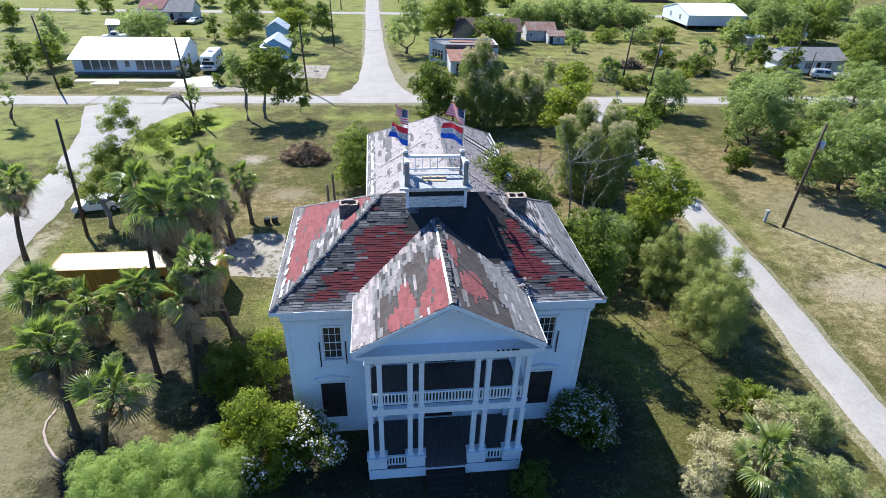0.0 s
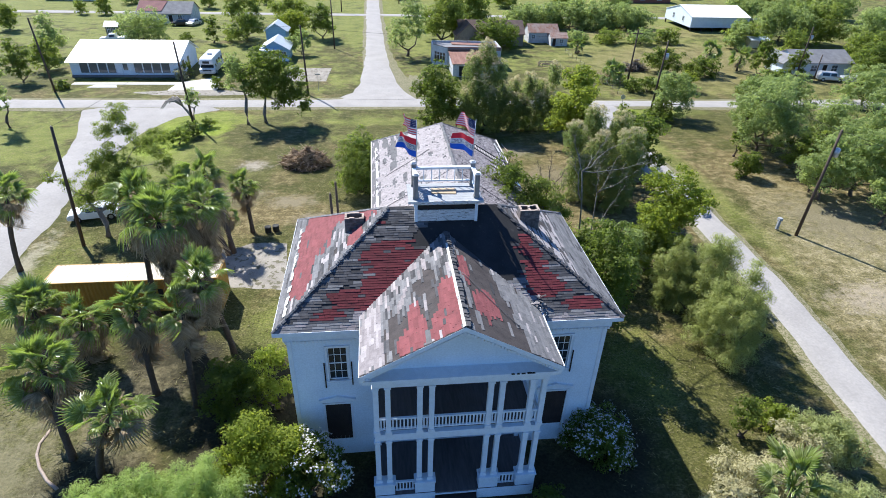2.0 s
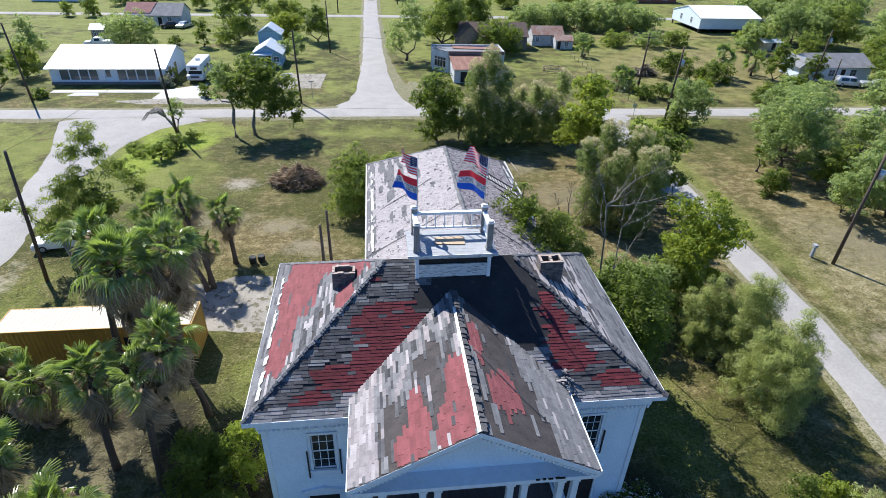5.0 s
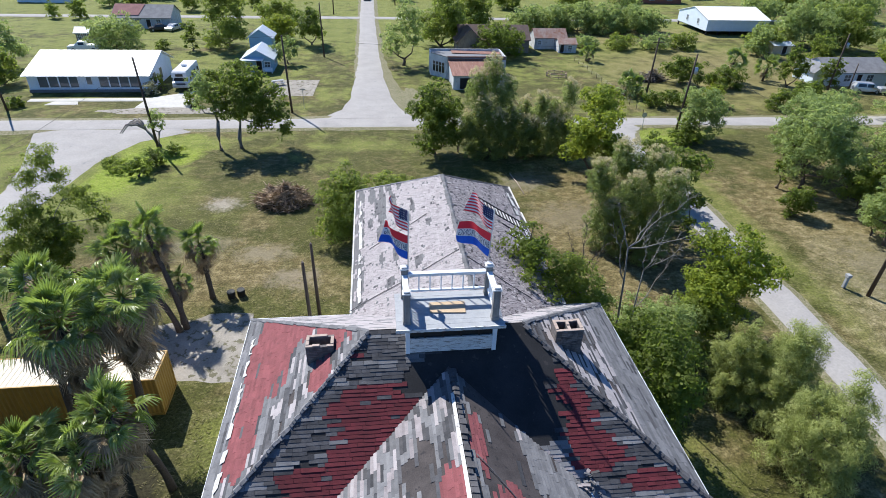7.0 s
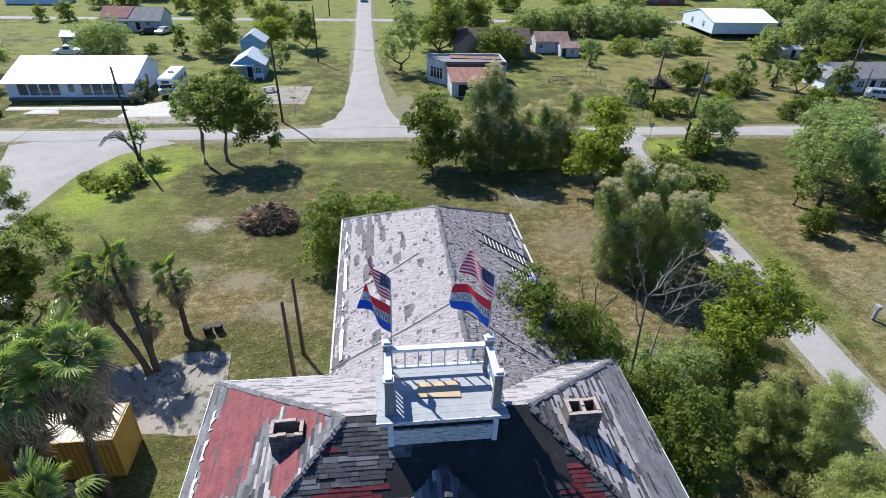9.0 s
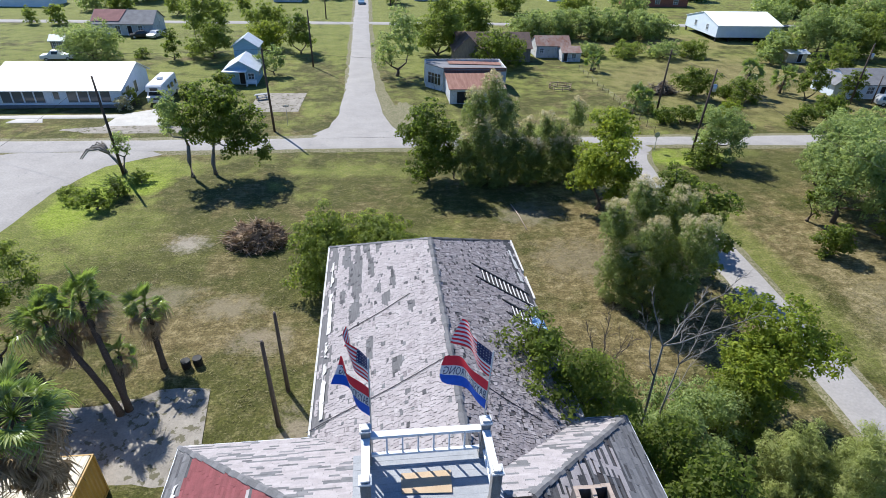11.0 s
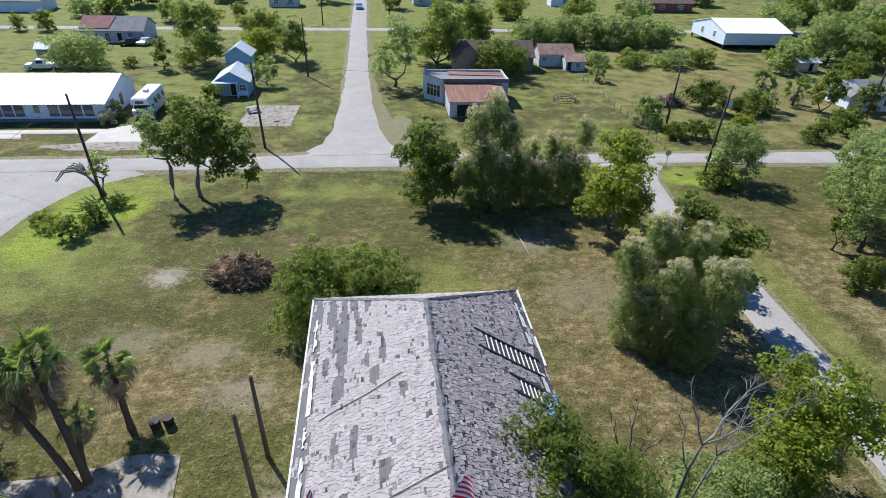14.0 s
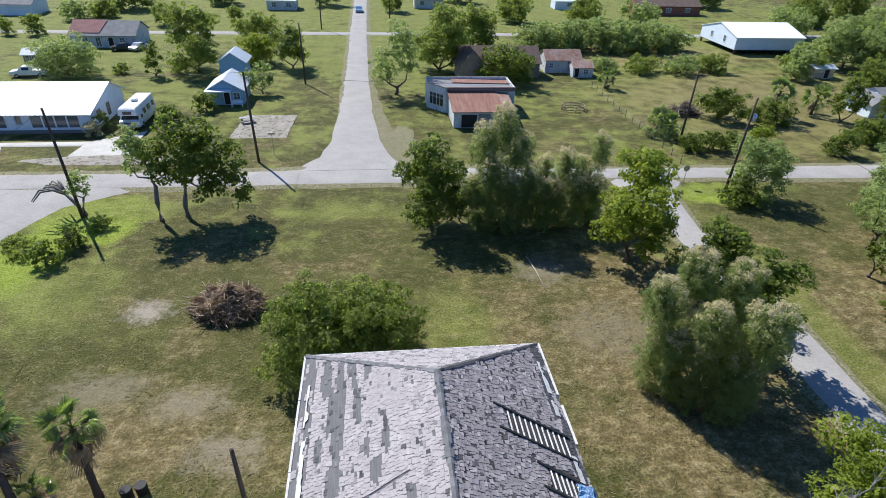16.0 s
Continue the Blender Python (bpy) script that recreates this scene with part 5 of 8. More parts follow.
def crown_quads(parts_, size, aspect, rng_, clump=0.55, cover=0.6, ragged=0.22, gaps=-1.1, up=0.35, upright=0.0, core=0.30, spray=0.72):
    """Leaves in sprays over the outer shell of the sub-crowns, with hollows and gaps between them, and a sparse darker inside.
    Returns the leaf quads, how high each stands on its sub-crown (-1 to 1), and the sprays' centres with their sub-crowns."""
    cen = np.array([c for c, s in parts_])
    rad = np.array([s for c, s in parts_])
    pts, own = [], []
    for i, (c, s) in enumerate(parts_):
        k = int(12.6 * float(np.prod(s)) ** (2 / 3) * 3.2 / clump ** 2) + 8
        t = rng_.normal(0, 1, (k, 3))
        t /= np.linalg.norm(t, axis=1, keepdims=True)
        pts.append(c + t * s * rng_.uniform(0.6, 1.12, (k, 1)))
        own.append(np.full(k, i))
    p, own = np.concatenate(pts), np.concatenate(own)
    depth = np.full(len(p), -9.0)
    for c, s in parts_:
        depth = np.maximum(depth, 1 - np.linalg.norm((p - c) / s, axis=1))
    wide = float(np.median(rad[:, 0]))
    depth += ragged * wavy(p, 1.5 * wide, rng_)
    keep = (depth > -0.04) & (depth < 0.30) & (wavy(p, 2.2 * wide, rng_) > gaps) & (p[:, 2] > 0.1)
    p, own = p[keep], own[keep]
    chosen = np.zeros((0, 3))
    who = []
    gap = 1.0 * clump
    for i in rng_.permutation(len(p)):
        if len(chosen) == 0 or ((chosen - p[i]) ** 2).sum(1).min() > gap * gap:
            chosen = np.vstack([chosen, p[i]])
            who.append(own[i])
    who = np.array(who, int)
    n_c = len(chosen)
    rc = clump * rng_.uniform(0.55, 1.10, n_c)
    out = (chosen - cen[who]) / rad[who] ** 2
    out /= np.linalg.norm(out, axis=1, keepdims=True) + 1e-9
    leaf = 0.5 * size * size * aspect
    pick = np.repeat(np.arange(n_c), np.maximum(3, (cover * 5.2 * rc ** 2 / leaf).astype(int)))
    n = len(pick)
    w = rng_.normal(0, 1, (n, 3))
    w /= np.linalg.norm(w, axis=1, keepdims=True)
    w += 0.45 * out[pick] + np.array([0, 0, 0.40])
    w /= np.linalg.norm(w, axis=1, keepdims=True)
    q = chosen[pick] + w * np.array([1, 1, spray]) * (rc[pick] * rng_.uniform(0.45, 1.12, n))[:, None]
    rise = (q[:, 2] - cen[who[pick], 2]) / rad[who[pick], 2]
    quads = [leaves_at(q, w, size, aspect, rng_, up, -upright)]
    n = int(core * n)
    i = rng_.choice(len(parts_), n, p=rad[:, 0] ** 2 / (rad[:, 0] ** 2).sum())
    w = rng_.normal(0, 1, (n, 3))
    w /= np.linalg.norm(w, axis=1, keepdims=True)
    quads.append(leaves_at(cen[i] + w * rad[i] * rng_.uniform(0.2, 0.7, (n, 1)), w, size * 1.6, aspect, rng_, up))
    quads = np.concatenate(quads)
    quads[:, :, 2] = np.maximum(quads[:, :, 2], 0.03)
    return quads, np.concatenate([rise, np.full(n, -1.0)]), chosen, who


def limbs(h, low, parts_, r0, rng_, material, parent, stems=1, sprays=(), whose=(), twigs=0):
    """A tapered trunk with limbs to the sub-crowns and twigs to some of the sprays."""
    bm = bmesh.new()
    fork = Vector((rng_.uniform(-0.25, 0.25), rng_.uniform(-0.25, 0.25), max(0.3, low * 0.85)))
    for s in range(stems):
        a = rng_.uniform(0, 6.28)
        off = 0.7 * (stems > 1) * r0
        b = Vector((off * math.cos(a), off * math.sin(a), 0))
        mid = (b + fork) / 2 + Vector((rng_.uniform(-0.2, 0.2), rng_.uniform(-0.2, 0.2), 0))
        tube(bm, [b - Vector((0, 0, 0.2)), mid, fork], [r0 * 1.3, r0, r0 * 0.82], 7)
    mids = [None] * len(parts_)
    nodes = [(fork, 0.62)]
    for i in sorted(range(len(parts_)), key=lambda i: (Vector(parts_[i][0]) - fork).length):
        e = Vector(parts_[i][0])
        # each limb leaves the nearest bough that already points its way
        root, thick = min(nodes, key=lambda v: (v[0] - e).length + 0.25 * (v[0] - fork).length + (1.5 if v[0].z > e.z else 0.0))
        mid = root.lerp(e, 0.5) + Vector((rng_.uniform(-0.16, 0.16), rng_.uniform(-0.16, 0.16), rng_.uniform(-0.14, 0.04))) * (e - root).length
        mids[i] = mid
        tube(bm, [root, mid, e], [r0 * thick, r0 * thick * 0.72, r0 * max(0.12, thick * 0.4)], 5)
        nodes.append((mid, thick * 0.72))
        nodes.append((e, max(0.14, thick * 0.42)))
    if len(sprays):
        for i in rng_.choice(len(sprays), min(twigs, len(sprays)), replace=False):
            a, e = Vector(parts_[whose[i]][0]), Vector(sprays[i])
            a = mids[whose[i]].lerp(a, rng_.uniform(0.5, 1.0))
            tube(bm, [a, a.lerp(e, 0.55) + Vector((0, 0, 0.08 * (e - a).length)), e], [r0 * 0.17, r0 * 0.11, r0 * 0.05], 4, False)
    return part("trunk", bm, material, parent)


KINDS = {
    # leaves, label, category, lowest crown share, leaf size, aspect, cover, sub-crowns, raggedness, gaps below
    "oak": (OAK_LEAF, "dense dark-green broadleaf tree on the lawn", "tree", 0.07, 0.26, 0.58, 0.62, 11, 0.34, -0.95),
    "oakover": (OAK_LEAF, "leaning broadleaf tree spreading over the wing roof", "tree", 0.62, 0.22, 0.55, 0.55, 14, 0.36, -0.8),
    "elm": (ELM_LEAF, "dense mid-green tree close to the house", "tree", 0.05, 0.24, 0.55, 0.60, 12, 0.34, -0.9),
    "lime": (LIME_LEAF, "rounded yellow-green broadleaf tree", "tree", 0.13, 0.26, 0.60, 0.62, 13, 0.22, -1.6),
    "mesq": (MESQ_LEAF, "open-crowned mesquite tree with fine light leaves", "tree", 0.20, 0.26, 0.42, 0.50, 13, 0.50, -0.40),
    "thin": (MESQ_LEAF, "slender sparse tree with a bare trunk", "tree", 0.45, 0.24, 0.45, 0.45, 8, 0.30, -0.7),
    "bush": (OAK_LEAF, "dense dark-green leafy shrub in the yard", "shrub", 0.0, 0.22, 0.55, 0.62, 8, 0.28, -1.1),
    "thicket": (MESQ_LEAF, "part of a dense bright-green thicket in a far field", "thicket", 0.0, 0.24, 0.55, 0.60, 12, 0.34, -1.0),
    "palegreen": (SAGE_LEAF, "pale grey-green feathery shrub beside the lane", "shrub", 0.02, 0.30, 0.20, 0.55, 10, 0.2, -1.3),
    "bushback": (ELM_LEAF, "broad dense green tree behind the rear wing", "tree", 0.0, 0.24, 0.58, 0.62, 16, 0.34, -1.0),
    "bushl": (LIME_LEAF, "bright yellow-green leafy shrub in the yard", "shrub", 0.02, 0.22, 0.5, 0.62, 10, 0.2, -1.3),
    "weed": (ELM_LEAF, "low tangle of bright weeds", "weeds", 0.0, 0.25, 0.3, 0.5, 7, 0.2, -1.3),
    "dry": (DRY_LEAF, "dry straw-coloured shrub beside the lane", "shrub", 0.02, 0.24, 0.3, 0.5, 8, 0.24, -1.1),
    "acac": (ACACIA_LEAF, "light-green feathery shrub by the palm bed", "shrub", 0.05, 0.27, 0.11, 0.50, 13, 0.26, -1.1),
    "olea": (OAK_LEAF, "oleander shrub covered in white flowers", "shrub", 0.02, 0.22, 0.4, 0.62, 8, 0.16, -1.4),
    "cedar": (CEDAR_LEAF, "grey-green salt cedar with pale feathery plumes", "tree", 0.03, 0.22, 0.24, 0.58, 7, 0.18, -1.4),
    "cedarl": (FEATHER_LEAF, "light-green feathery salt cedar", "tree", 0.04, 0.22, 0.17, 0.52, 13, 0.36, -0.6),
    "open": (ELM_LEAF, "open irregular tree with bare limbs beside the yard", "tree", 0.25, 0.19, 0.5, 0.5, 15, 0.42, -0.6),
}
tree_seed = 100


def plant(kind, x, y, h, r, dx=0.0, dy=0.0, heads=()):
    global tree_seed
    tree_seed += 1
    g = np.random.default_rng(tree_seed)
    leaf, label, category, low, size, aspect, cover, count, ragged, gaps = KINDS[kind]
    far = math.hypot(x - 1.5, y - 20)
    clump = 0.62 if r > 2.0 else 0.42
    if far > 85:
        big = 1.25 if far < 130 else 1.5 if far < 180 else 2.2
        size, clump, aspect, cover = size * big, 0.85 if r > 3.0 else 0.62, min(0.6, aspect * 1.25), cover * 0.9
        low, r = low * 0.6, r * 1.08
        if kind in ("bush", "oak") and far > 125:
            leaf = ELM_LEAF if tree_seed % 2 else MESQ_LEAF
    elif far > 45:
        size, clump = size * 1.1, clump * 1.1
    else:
        size *= 0.78
    if kind == "cedar":
        clump *= 0.62
    t = tagged(empty("tree" if category == "tree" else category, (x, y, ground_z(x, y) - 0.03), math.degrees(g.uniform(0, 6.28)) * (dx == 0 and not heads)), label, category)
    low *= h
    if kind in ("cedar", "cedarl", "acac", "palegreen"):
        parts_ = []
        tall = {"cedar": (1.6, 2.4), "cedarl": (1.2, 2.0)}.get(kind, (0.9, 1.5))
        for hx, hy, top, sr in heads:
            sz = min(top * 0.42, sr * g.uniform(1.5, 1.9))
            parts_.append((np.array([hx, hy, top - sz]), np.array([sr, sr, sz])))
            parts_.append((np.array([hx + 0.35 * sr * g.uniform(-1, 1), hy + 0.35 * sr * g.uniform(-1, 1), top - 0.42 * sz]), np.array([sr * 0.62, sr * 0.62, sz * 0.52])))
            foot = max(0.9, top - 1.7 * sz)
            parts_.append((np.array([hx * 0.88, hy * 0.88, foot * 0.5]), np.array([sr * 0.86, sr * 0.86, foot * 0.55])))
        for k in range(0 if heads else count):
            a = k * 2.4 + g.uniform(-0.4, 0.4)
            d = r * 0.88 * math.sqrt((k + 0.3) / count)
            top = h * (1 - 0.40 * (d / r) ** 1.5) * g.uniform(0.66, 1.0)
            sr = r * (g.uniform(0.30, 0.42) if kind == "cedar" else g.uniform(0.22, 0.36))
            sz = min(top * 0.5, sr * g.uniform(*tall))
            parts_.append((np.array([d * math.cos(a), d * math.sin(a), top - sz]), np.array([sr, sr, sz])))
            if top - 2 * sz > 0.8:
                parts_.append((np.array([d * math.cos(a) * 1.05, d * math.sin(a) * 1.05, (top - 2 * sz) * 0.62]), np.array([sr, sr, max(0.5, (top - 2 * sz) * 0.62)])))
        parts_ = [(c + np.array([dx, dy, 0]) * min(1.0, c[2] / h * 1.3), s) for c, s in parts_]
        q, rise, sprays, whose = crown_quads(parts_, size, aspect, g, clump, cover, ragged, gaps, up=0.25, upright=0.45, spray=1.0)
    else:
        parts_ = [(c + np.array([dx, dy, 0]) * min(1.0, c[2] / h * 1.3), s) for c, s in (lobes(h, r, low, count, g) if not heads else [(np.array(v[:3]), np.array([v[3], v[3], v[3] * 0.85])) for v in heads])]
        q, rise, sprays, whose = crown_quads(parts_, size, aspect, g, clump, cover, ragged, gaps)
    limbs(h, 0.28 * h if heads and kind in ("oak", "open") else max(low, 0.3), parts_, 0.022 * h + 0.02, g, PALEBARK if kind in ("open", "thin") or heads and kind == "oak" else BARK, t, 3 if category == "shrub" else 1, sprays, whose, 26 if far < 85 else 10)
    if kind == "cedar":
        crest = np.array([c[2] + s[2] for c, s in parts_]).max()
        pale = (rise + g.normal(0, 0.2, len(rise)) > 0.66) & (q[:, 0, 2] > 0.42 * crest)
        tagged(quads_mesh("plume", q[pale] + np.array([0, 0, 0.06]), PLUME, t), "pale pinkish flower plumes", kind="stuff")
        q = q[~pale]
    quads_mesh("crown", q, leaf, t)
    if kind == "olea":
        c = q.mean(1)
        outer = (np.hypot(c[:, 0], c[:, 1]) / r) ** 2 + (np.maximum(c[:, 2] - h * 0.45, 0) / (h * 0.55)) ** 2
        idx = np.where((outer > 0.40) & (g.random(len(c)) < 0.12))[0]
        c = c[idx] * np.array([1.05, 1.05, 1.03])
        c = np.concatenate([c + g.normal(0, 0.07, c.shape) for _ in range(2)])
        tagged(quads_mesh("blossom", leaves_at(c, c - np.array([0, 0, h * 0.4]), 0.12, 0.9, g, 0.5), PETAL, t), "clusters of white flowers", kind="stuff")
    return t


for row in (
    ("oak", 7.7, 79.1, 9.2, 4.0),
    ("cedar", 14.0, 78.6, 11.8, 3.0, 0, 0, ((-1.3, 0.5, 10.4, 1.4), (0.4, 0.4, 11.8, 1.35), (1.6, -0.3, 9.6, 1.3), (-0.9, -1.3, 7.6, 1.25), (1.0, -1.5, 6.2, 1.2), (-2.3, -0.6, 5.6, 1.1), (2.4, -0.9, 5.0, 1.0))),
    ("cedar", 17.9, 78.2, 7.2, 2.4, 0, 0, ((-0.9, 0.0, 6.4, 1.15), (0.7, -0.8, 5.4, 1.1), (0.5, 0.7, 7.0, 0.9))),
    ("cedar", 20.6, 78.9, 7.8, 2.4, 0, 0, ((0.0, 0.2, 7.6, 1.1), (1.1, -0.9, 5.4, 1.1), (-0.9, -0.8, 4.6, 1.0))),
    ("cedar", 23.4, 79.4, 9.0, 3.0, 0, 0, ((0.8, 0.6, 8.8, 0.9), (-0.6, 0.0, 6.6, 1.1), (0.2, -1.0, 5.0, 1.0))),
    ("lime", 24.5, 71.3, 10.4, 3.9),
    ("oak", 29.2, 65.0, 7.4, 3.0),
    ("cedar", 22.4, 55.0, 9.9, 4.2, 0, 0, ((-2.8, 1.3, 8.6, 1.1), (-0.6, 2.0, 9.9, 1.15), (1.7, 0.9, 9.7, 1.15), (-0.9, -1.1, 8.2, 1.0), (1.4, -2.4, 9.0, 1.3), (-1.9, 0.2, 5.4, 0.95), (2.9, -1.2, 7.0, 0.95), (0.6, -2.2, 4.2, 0.9), (2.6, 1.8, 6.4, 1.0))),
    ("oak", 28.2, 58.6, 8.2, 2.8),
    ("lime", 24.2, 43.6, 9.0, 3.0),
    ("oak", 14.4, 33.6, 10.6, 2.7),
    ("oak", 14.2, 36.6, 8.6, 2.4),
    ("elm", 13.0, 39.8, 5.6, 2.0),
    ("open", -25.4, 50.8, 10.8, 4.8, 0, 0, ((1.6, 4.4, 9.9, 1.25), (0.9, 3.4, 9.0, 1.0), (2.4, 4.0, 8.8, 0.9), (6.3, 1.0, 6.8, 0.8), (5.6, 1.3, 7.7, 0.9), (4.8, 1.9, 8.4, 0.85), (3.8, 2.1, 8.3, 0.7), (2.2, 1.6, 5.8, 1.5), (1.8, 1.0, 4.0, 1.5), (1.2, 1.8, 7.2, 1.2), (-0.3, 1.0, 4.9, 1.3), (-1.0, 0.6, 3.7, 1.1), (0.1, 1.3, 6.5, 1.2), (-3.1, -0.3, 5.9, 0.55), (-2.1, 0.0, 5.5, 0.7))),
    ("oak", -23.3, 52.3, 6.8, 1.8),
    ("bushback", -1.4, 60.6, 6.3, 3.9),
    ("thin", -18.3, 81.5, 9.7, 1.9, -0.9, 0.0),
    ("oak", -16.0, 82.1, 10.4, 4.0, 0, 0, ((-1.3, 0.0, 7.0, 1.6), (0.5, 0.3, 8.6, 1.8), (2.2, 0.5, 8.2, 1.9), (1.2, -1.0, 6.2, 1.9), (3.2, 0.0, 6.0, 2.1), (4.6, 0.2, 4.2, 1.7), (5.4, -0.2, 2.5, 1.3), (2.8, -0.8, 3.9, 1.6), (0.8, 0.6, 5.0, 1.6), (-1.2, -0.4, 5.2, 1.2), (4.2, 1.0, 6.8, 1.5), (1.6, 1.2, 7.0, 1.8))),
):
    plant(*row)
for row in (
    ("elm", -28.4, 137.5, 11.4, 4.8),
    ("elm", -22.9, 168.2, 4.9, 3.9),
    ("oak", -35.0, 134.8, 6.0, 1.7),
    ("bush", -40.9, 136.3, 1.8, 1.3),
    ("mesq", -49.2, 135.9, 5.8, 5.7),
    ("lime", -19.4, 144.2, 5.1, 3.6),
    ("oak", -12.4, 140.8, 8.4, 3.3),
    ("mesq", -15.3, 124.1, 5.1, 2.1),
    ("bush", -25.8, 110.8, 2.3, 1.7),
    ("elm", -75.4, 168.6, 3.8, 1.5),
    ("elm", -69.8, 168.8, 4.5, 2.0),
    ("mesq", -69.9, 188.1, 4.3, 3.3),
    ("oak", -64.4, 191.7, 3.9, 3.7),
    ("elm", -47.0, 181.2, 5.6, 2.4),
    ("elm", -32.1, 188.9, 3.5, 2.0),
    ("mesq", 6.1, 123.2, 12.0, 3.7),
    ("oak", 23.8, 155.6, 9.6, 5.4),
    ("bush", 54.6, 109.5, 5.1, 3.1),
):
    plant(*row)
for row in (
    ("bush", 61.6, 107.6, 3.6, 3.2),
    ("oak", 73.6, 107.4, 7.6, 2.2),
    ("oak", 80.4, 106.6, 5.4, 1.6),
    ("oak", 82.9, 131.9, 6.2, 3.0),
    ("mesq", 96.2, 141.5, 7.5, 3.9),
    ("mesq", 101.5, 136.9, 8.8, 3.6),
    ("elm", 90.8, 123.1, 6.6, 2.8),
    ("bushl", 53.5, 97.8, 3.3, 1.7),
    ("bush", 63.5, 95.4, 2.9, 2.0),
    ("mesq", 44.1, 83.2, 6.7, 3.8),
    ("oak", 41.5, 81.9, 2.5, 2.3),
    ("mesq", 49.1, 71.9, 9.9, 2.8),
    ("oak", 45.5, 67.3, 6.9, 1.1),
    ("mesq", 47.8, 66.8, 10.0, 4.4),
    ("mesq", 53.0, 73.0, 8.6, 4.2),
    ("mesq", 57.0, 66.5, 8.6, 4.2),
    ("elm", 51.0, 62.0, 5.4, 2.6),
    ("mesq", 48.0, 54.6, 7.6, 3.4),
    ("mesq", 52.5, 55.2, 8.4, 4.4),
    ("bush", 43.2, 61.0, 3.2, 1.8),
    ("mesq", 58.8, 60.9, 9.0, 4.2),
    ("mesq", 50.5, 48.7, 6.1, 1.8),
    ("olea", 11.7, 24.0, 2.5, 2.5),
    ("olea", -4.5, 22.9, 4.0, 1.9),
):
    plant(*row)
for row in (
    ("bushl", -7.2, 23.4, 4.9, 2.2),
    ("olea", -7.3, 21.5, 3.0, 0.8),
    ("acac", -13.0, 20.0, 6.2, 2.4),
    ("acac", -9.5, 20.7, 5.9, 2.2),
    ("bushl", -7.3, 29.0, 5.4, 1.3),
    ("bush", -9.8, 29.4, 3.4, 2.3),
    ("bush", -8.4, 26.6, 2.6, 1.6),
    ("mesq", -48.9, 81.0, 9.1, 1.5),
    ("oak", -58.1, 103.4, 7.0, 2.1),
    ("elm", -57.7, 111.0, 5.6, 2.5),
    ("elm", -81.9, 146.9, 5.8, 2.3),
    ("mesq", -61.4, 121.9, 8.0, 2.5),
    ("mesq", 100.0, 141.2, 9.0, 6.2),
    ("elm", 108.6, 138.1, 9.5, 4.8),
    ("mesq", 113.3, 128.7, 9.6, 5.3),
    ("oak", 94.0, 103.5, 7.0, 3.9),
    ("oak", 86.8, 137.3, 5.1, 4.0),
    ("mesq", 48.1, 56.4, 3.9, 1.7),
    ("bush", -26.2, 99.2, 2.0, 1.1),
):
    plant(*row)
for row in (
    ("bush", -50.3, 99.2, 1.5, 1.2),
    ("mesq", 17.0, 40.0, 5.6, 2.3),
    ("mesq", 19.4, 41.2, 5.0, 2.4),
    ("elm", 22.4, 42.2, 5.0, 2.2),
    ("cedarl", 22.6, 37.8, 6.8, 1.5),
    ("oakover", 11.6, 39.8, 12.3, 2.7, -3.2, -1.0),
    ("open", 12.8, 38.6, 11.2, 2.4, -1.6, -0.6),
    ("mesq", 10.6, 79.6, 6.0, 2.0),
    ("elm", 118.0, 160.0, 7.0, 5.0),
    ("mesq", 110.0, 175.0, 7.0, 5.5),
    ("elm", 60.0, 190.0, 7.0, 5.0),
    ("mesq", 74.0, 185.0, 6.5, 4.5),
    ("elm", 125.0, 190.0, 7.5, 6.0),
    ("elm", 40.0, 190.0, 7.0, 4.6),
    ("mesq", 140.0, 175.0, 7.5, 6.0),
    ("elm", 150.0, 205.0, 8.0, 6.5),
    ("oak", 110.0, 220.0, 8.0, 6.5),
    ("elm", 30.0, 225.0, 8.0, 5.5),
):
    plant(*row)
for row in (
    ("oak", -40.0, 215.0, 8.0, 5.5),
    ("oak", -62.0, 205.0, 8.0, 6.0),
    ("oak", -10.5, 215.0, 8.0, 4.5),
    ("elm", 8.5, 205.0, 7.0, 3.5),
    ("mesq", 135.0, 150.0, 7.0, 5.5),
    ("mesq", 122.0, 136.0, 7.0, 5.0),
    ("elm", 104.0, 118.0, 6.6, 4.4),
    ("mesq", 98.0, 96.0, 6.6, 4.4),
    ("mesq", 72.0, 72.0, 7.5, 4.4),
    ("mesq", 66.0, 55.0, 7.0, 4.2),
    ("mesq", 60.0, 80.0, 7.0, 4.0),
    ("mesq", 80.0, 88.0, 6.5, 4.2),
    ("oak", 71.0, 99.0, 3.5, 2.8),
    ("oak", 92.0, 97.5, 4.0, 3.2),
    ("thicket", 37.6, 156.5, 5.4, 4.4),
    ("thicket", 44.0, 157.5, 6.0, 5.0),
    ("thicket", 50.5, 156.5, 6.4, 5.0),
    ("thicket", 57.0, 155.5, 6.2, 5.0),
):
    plant(*row)
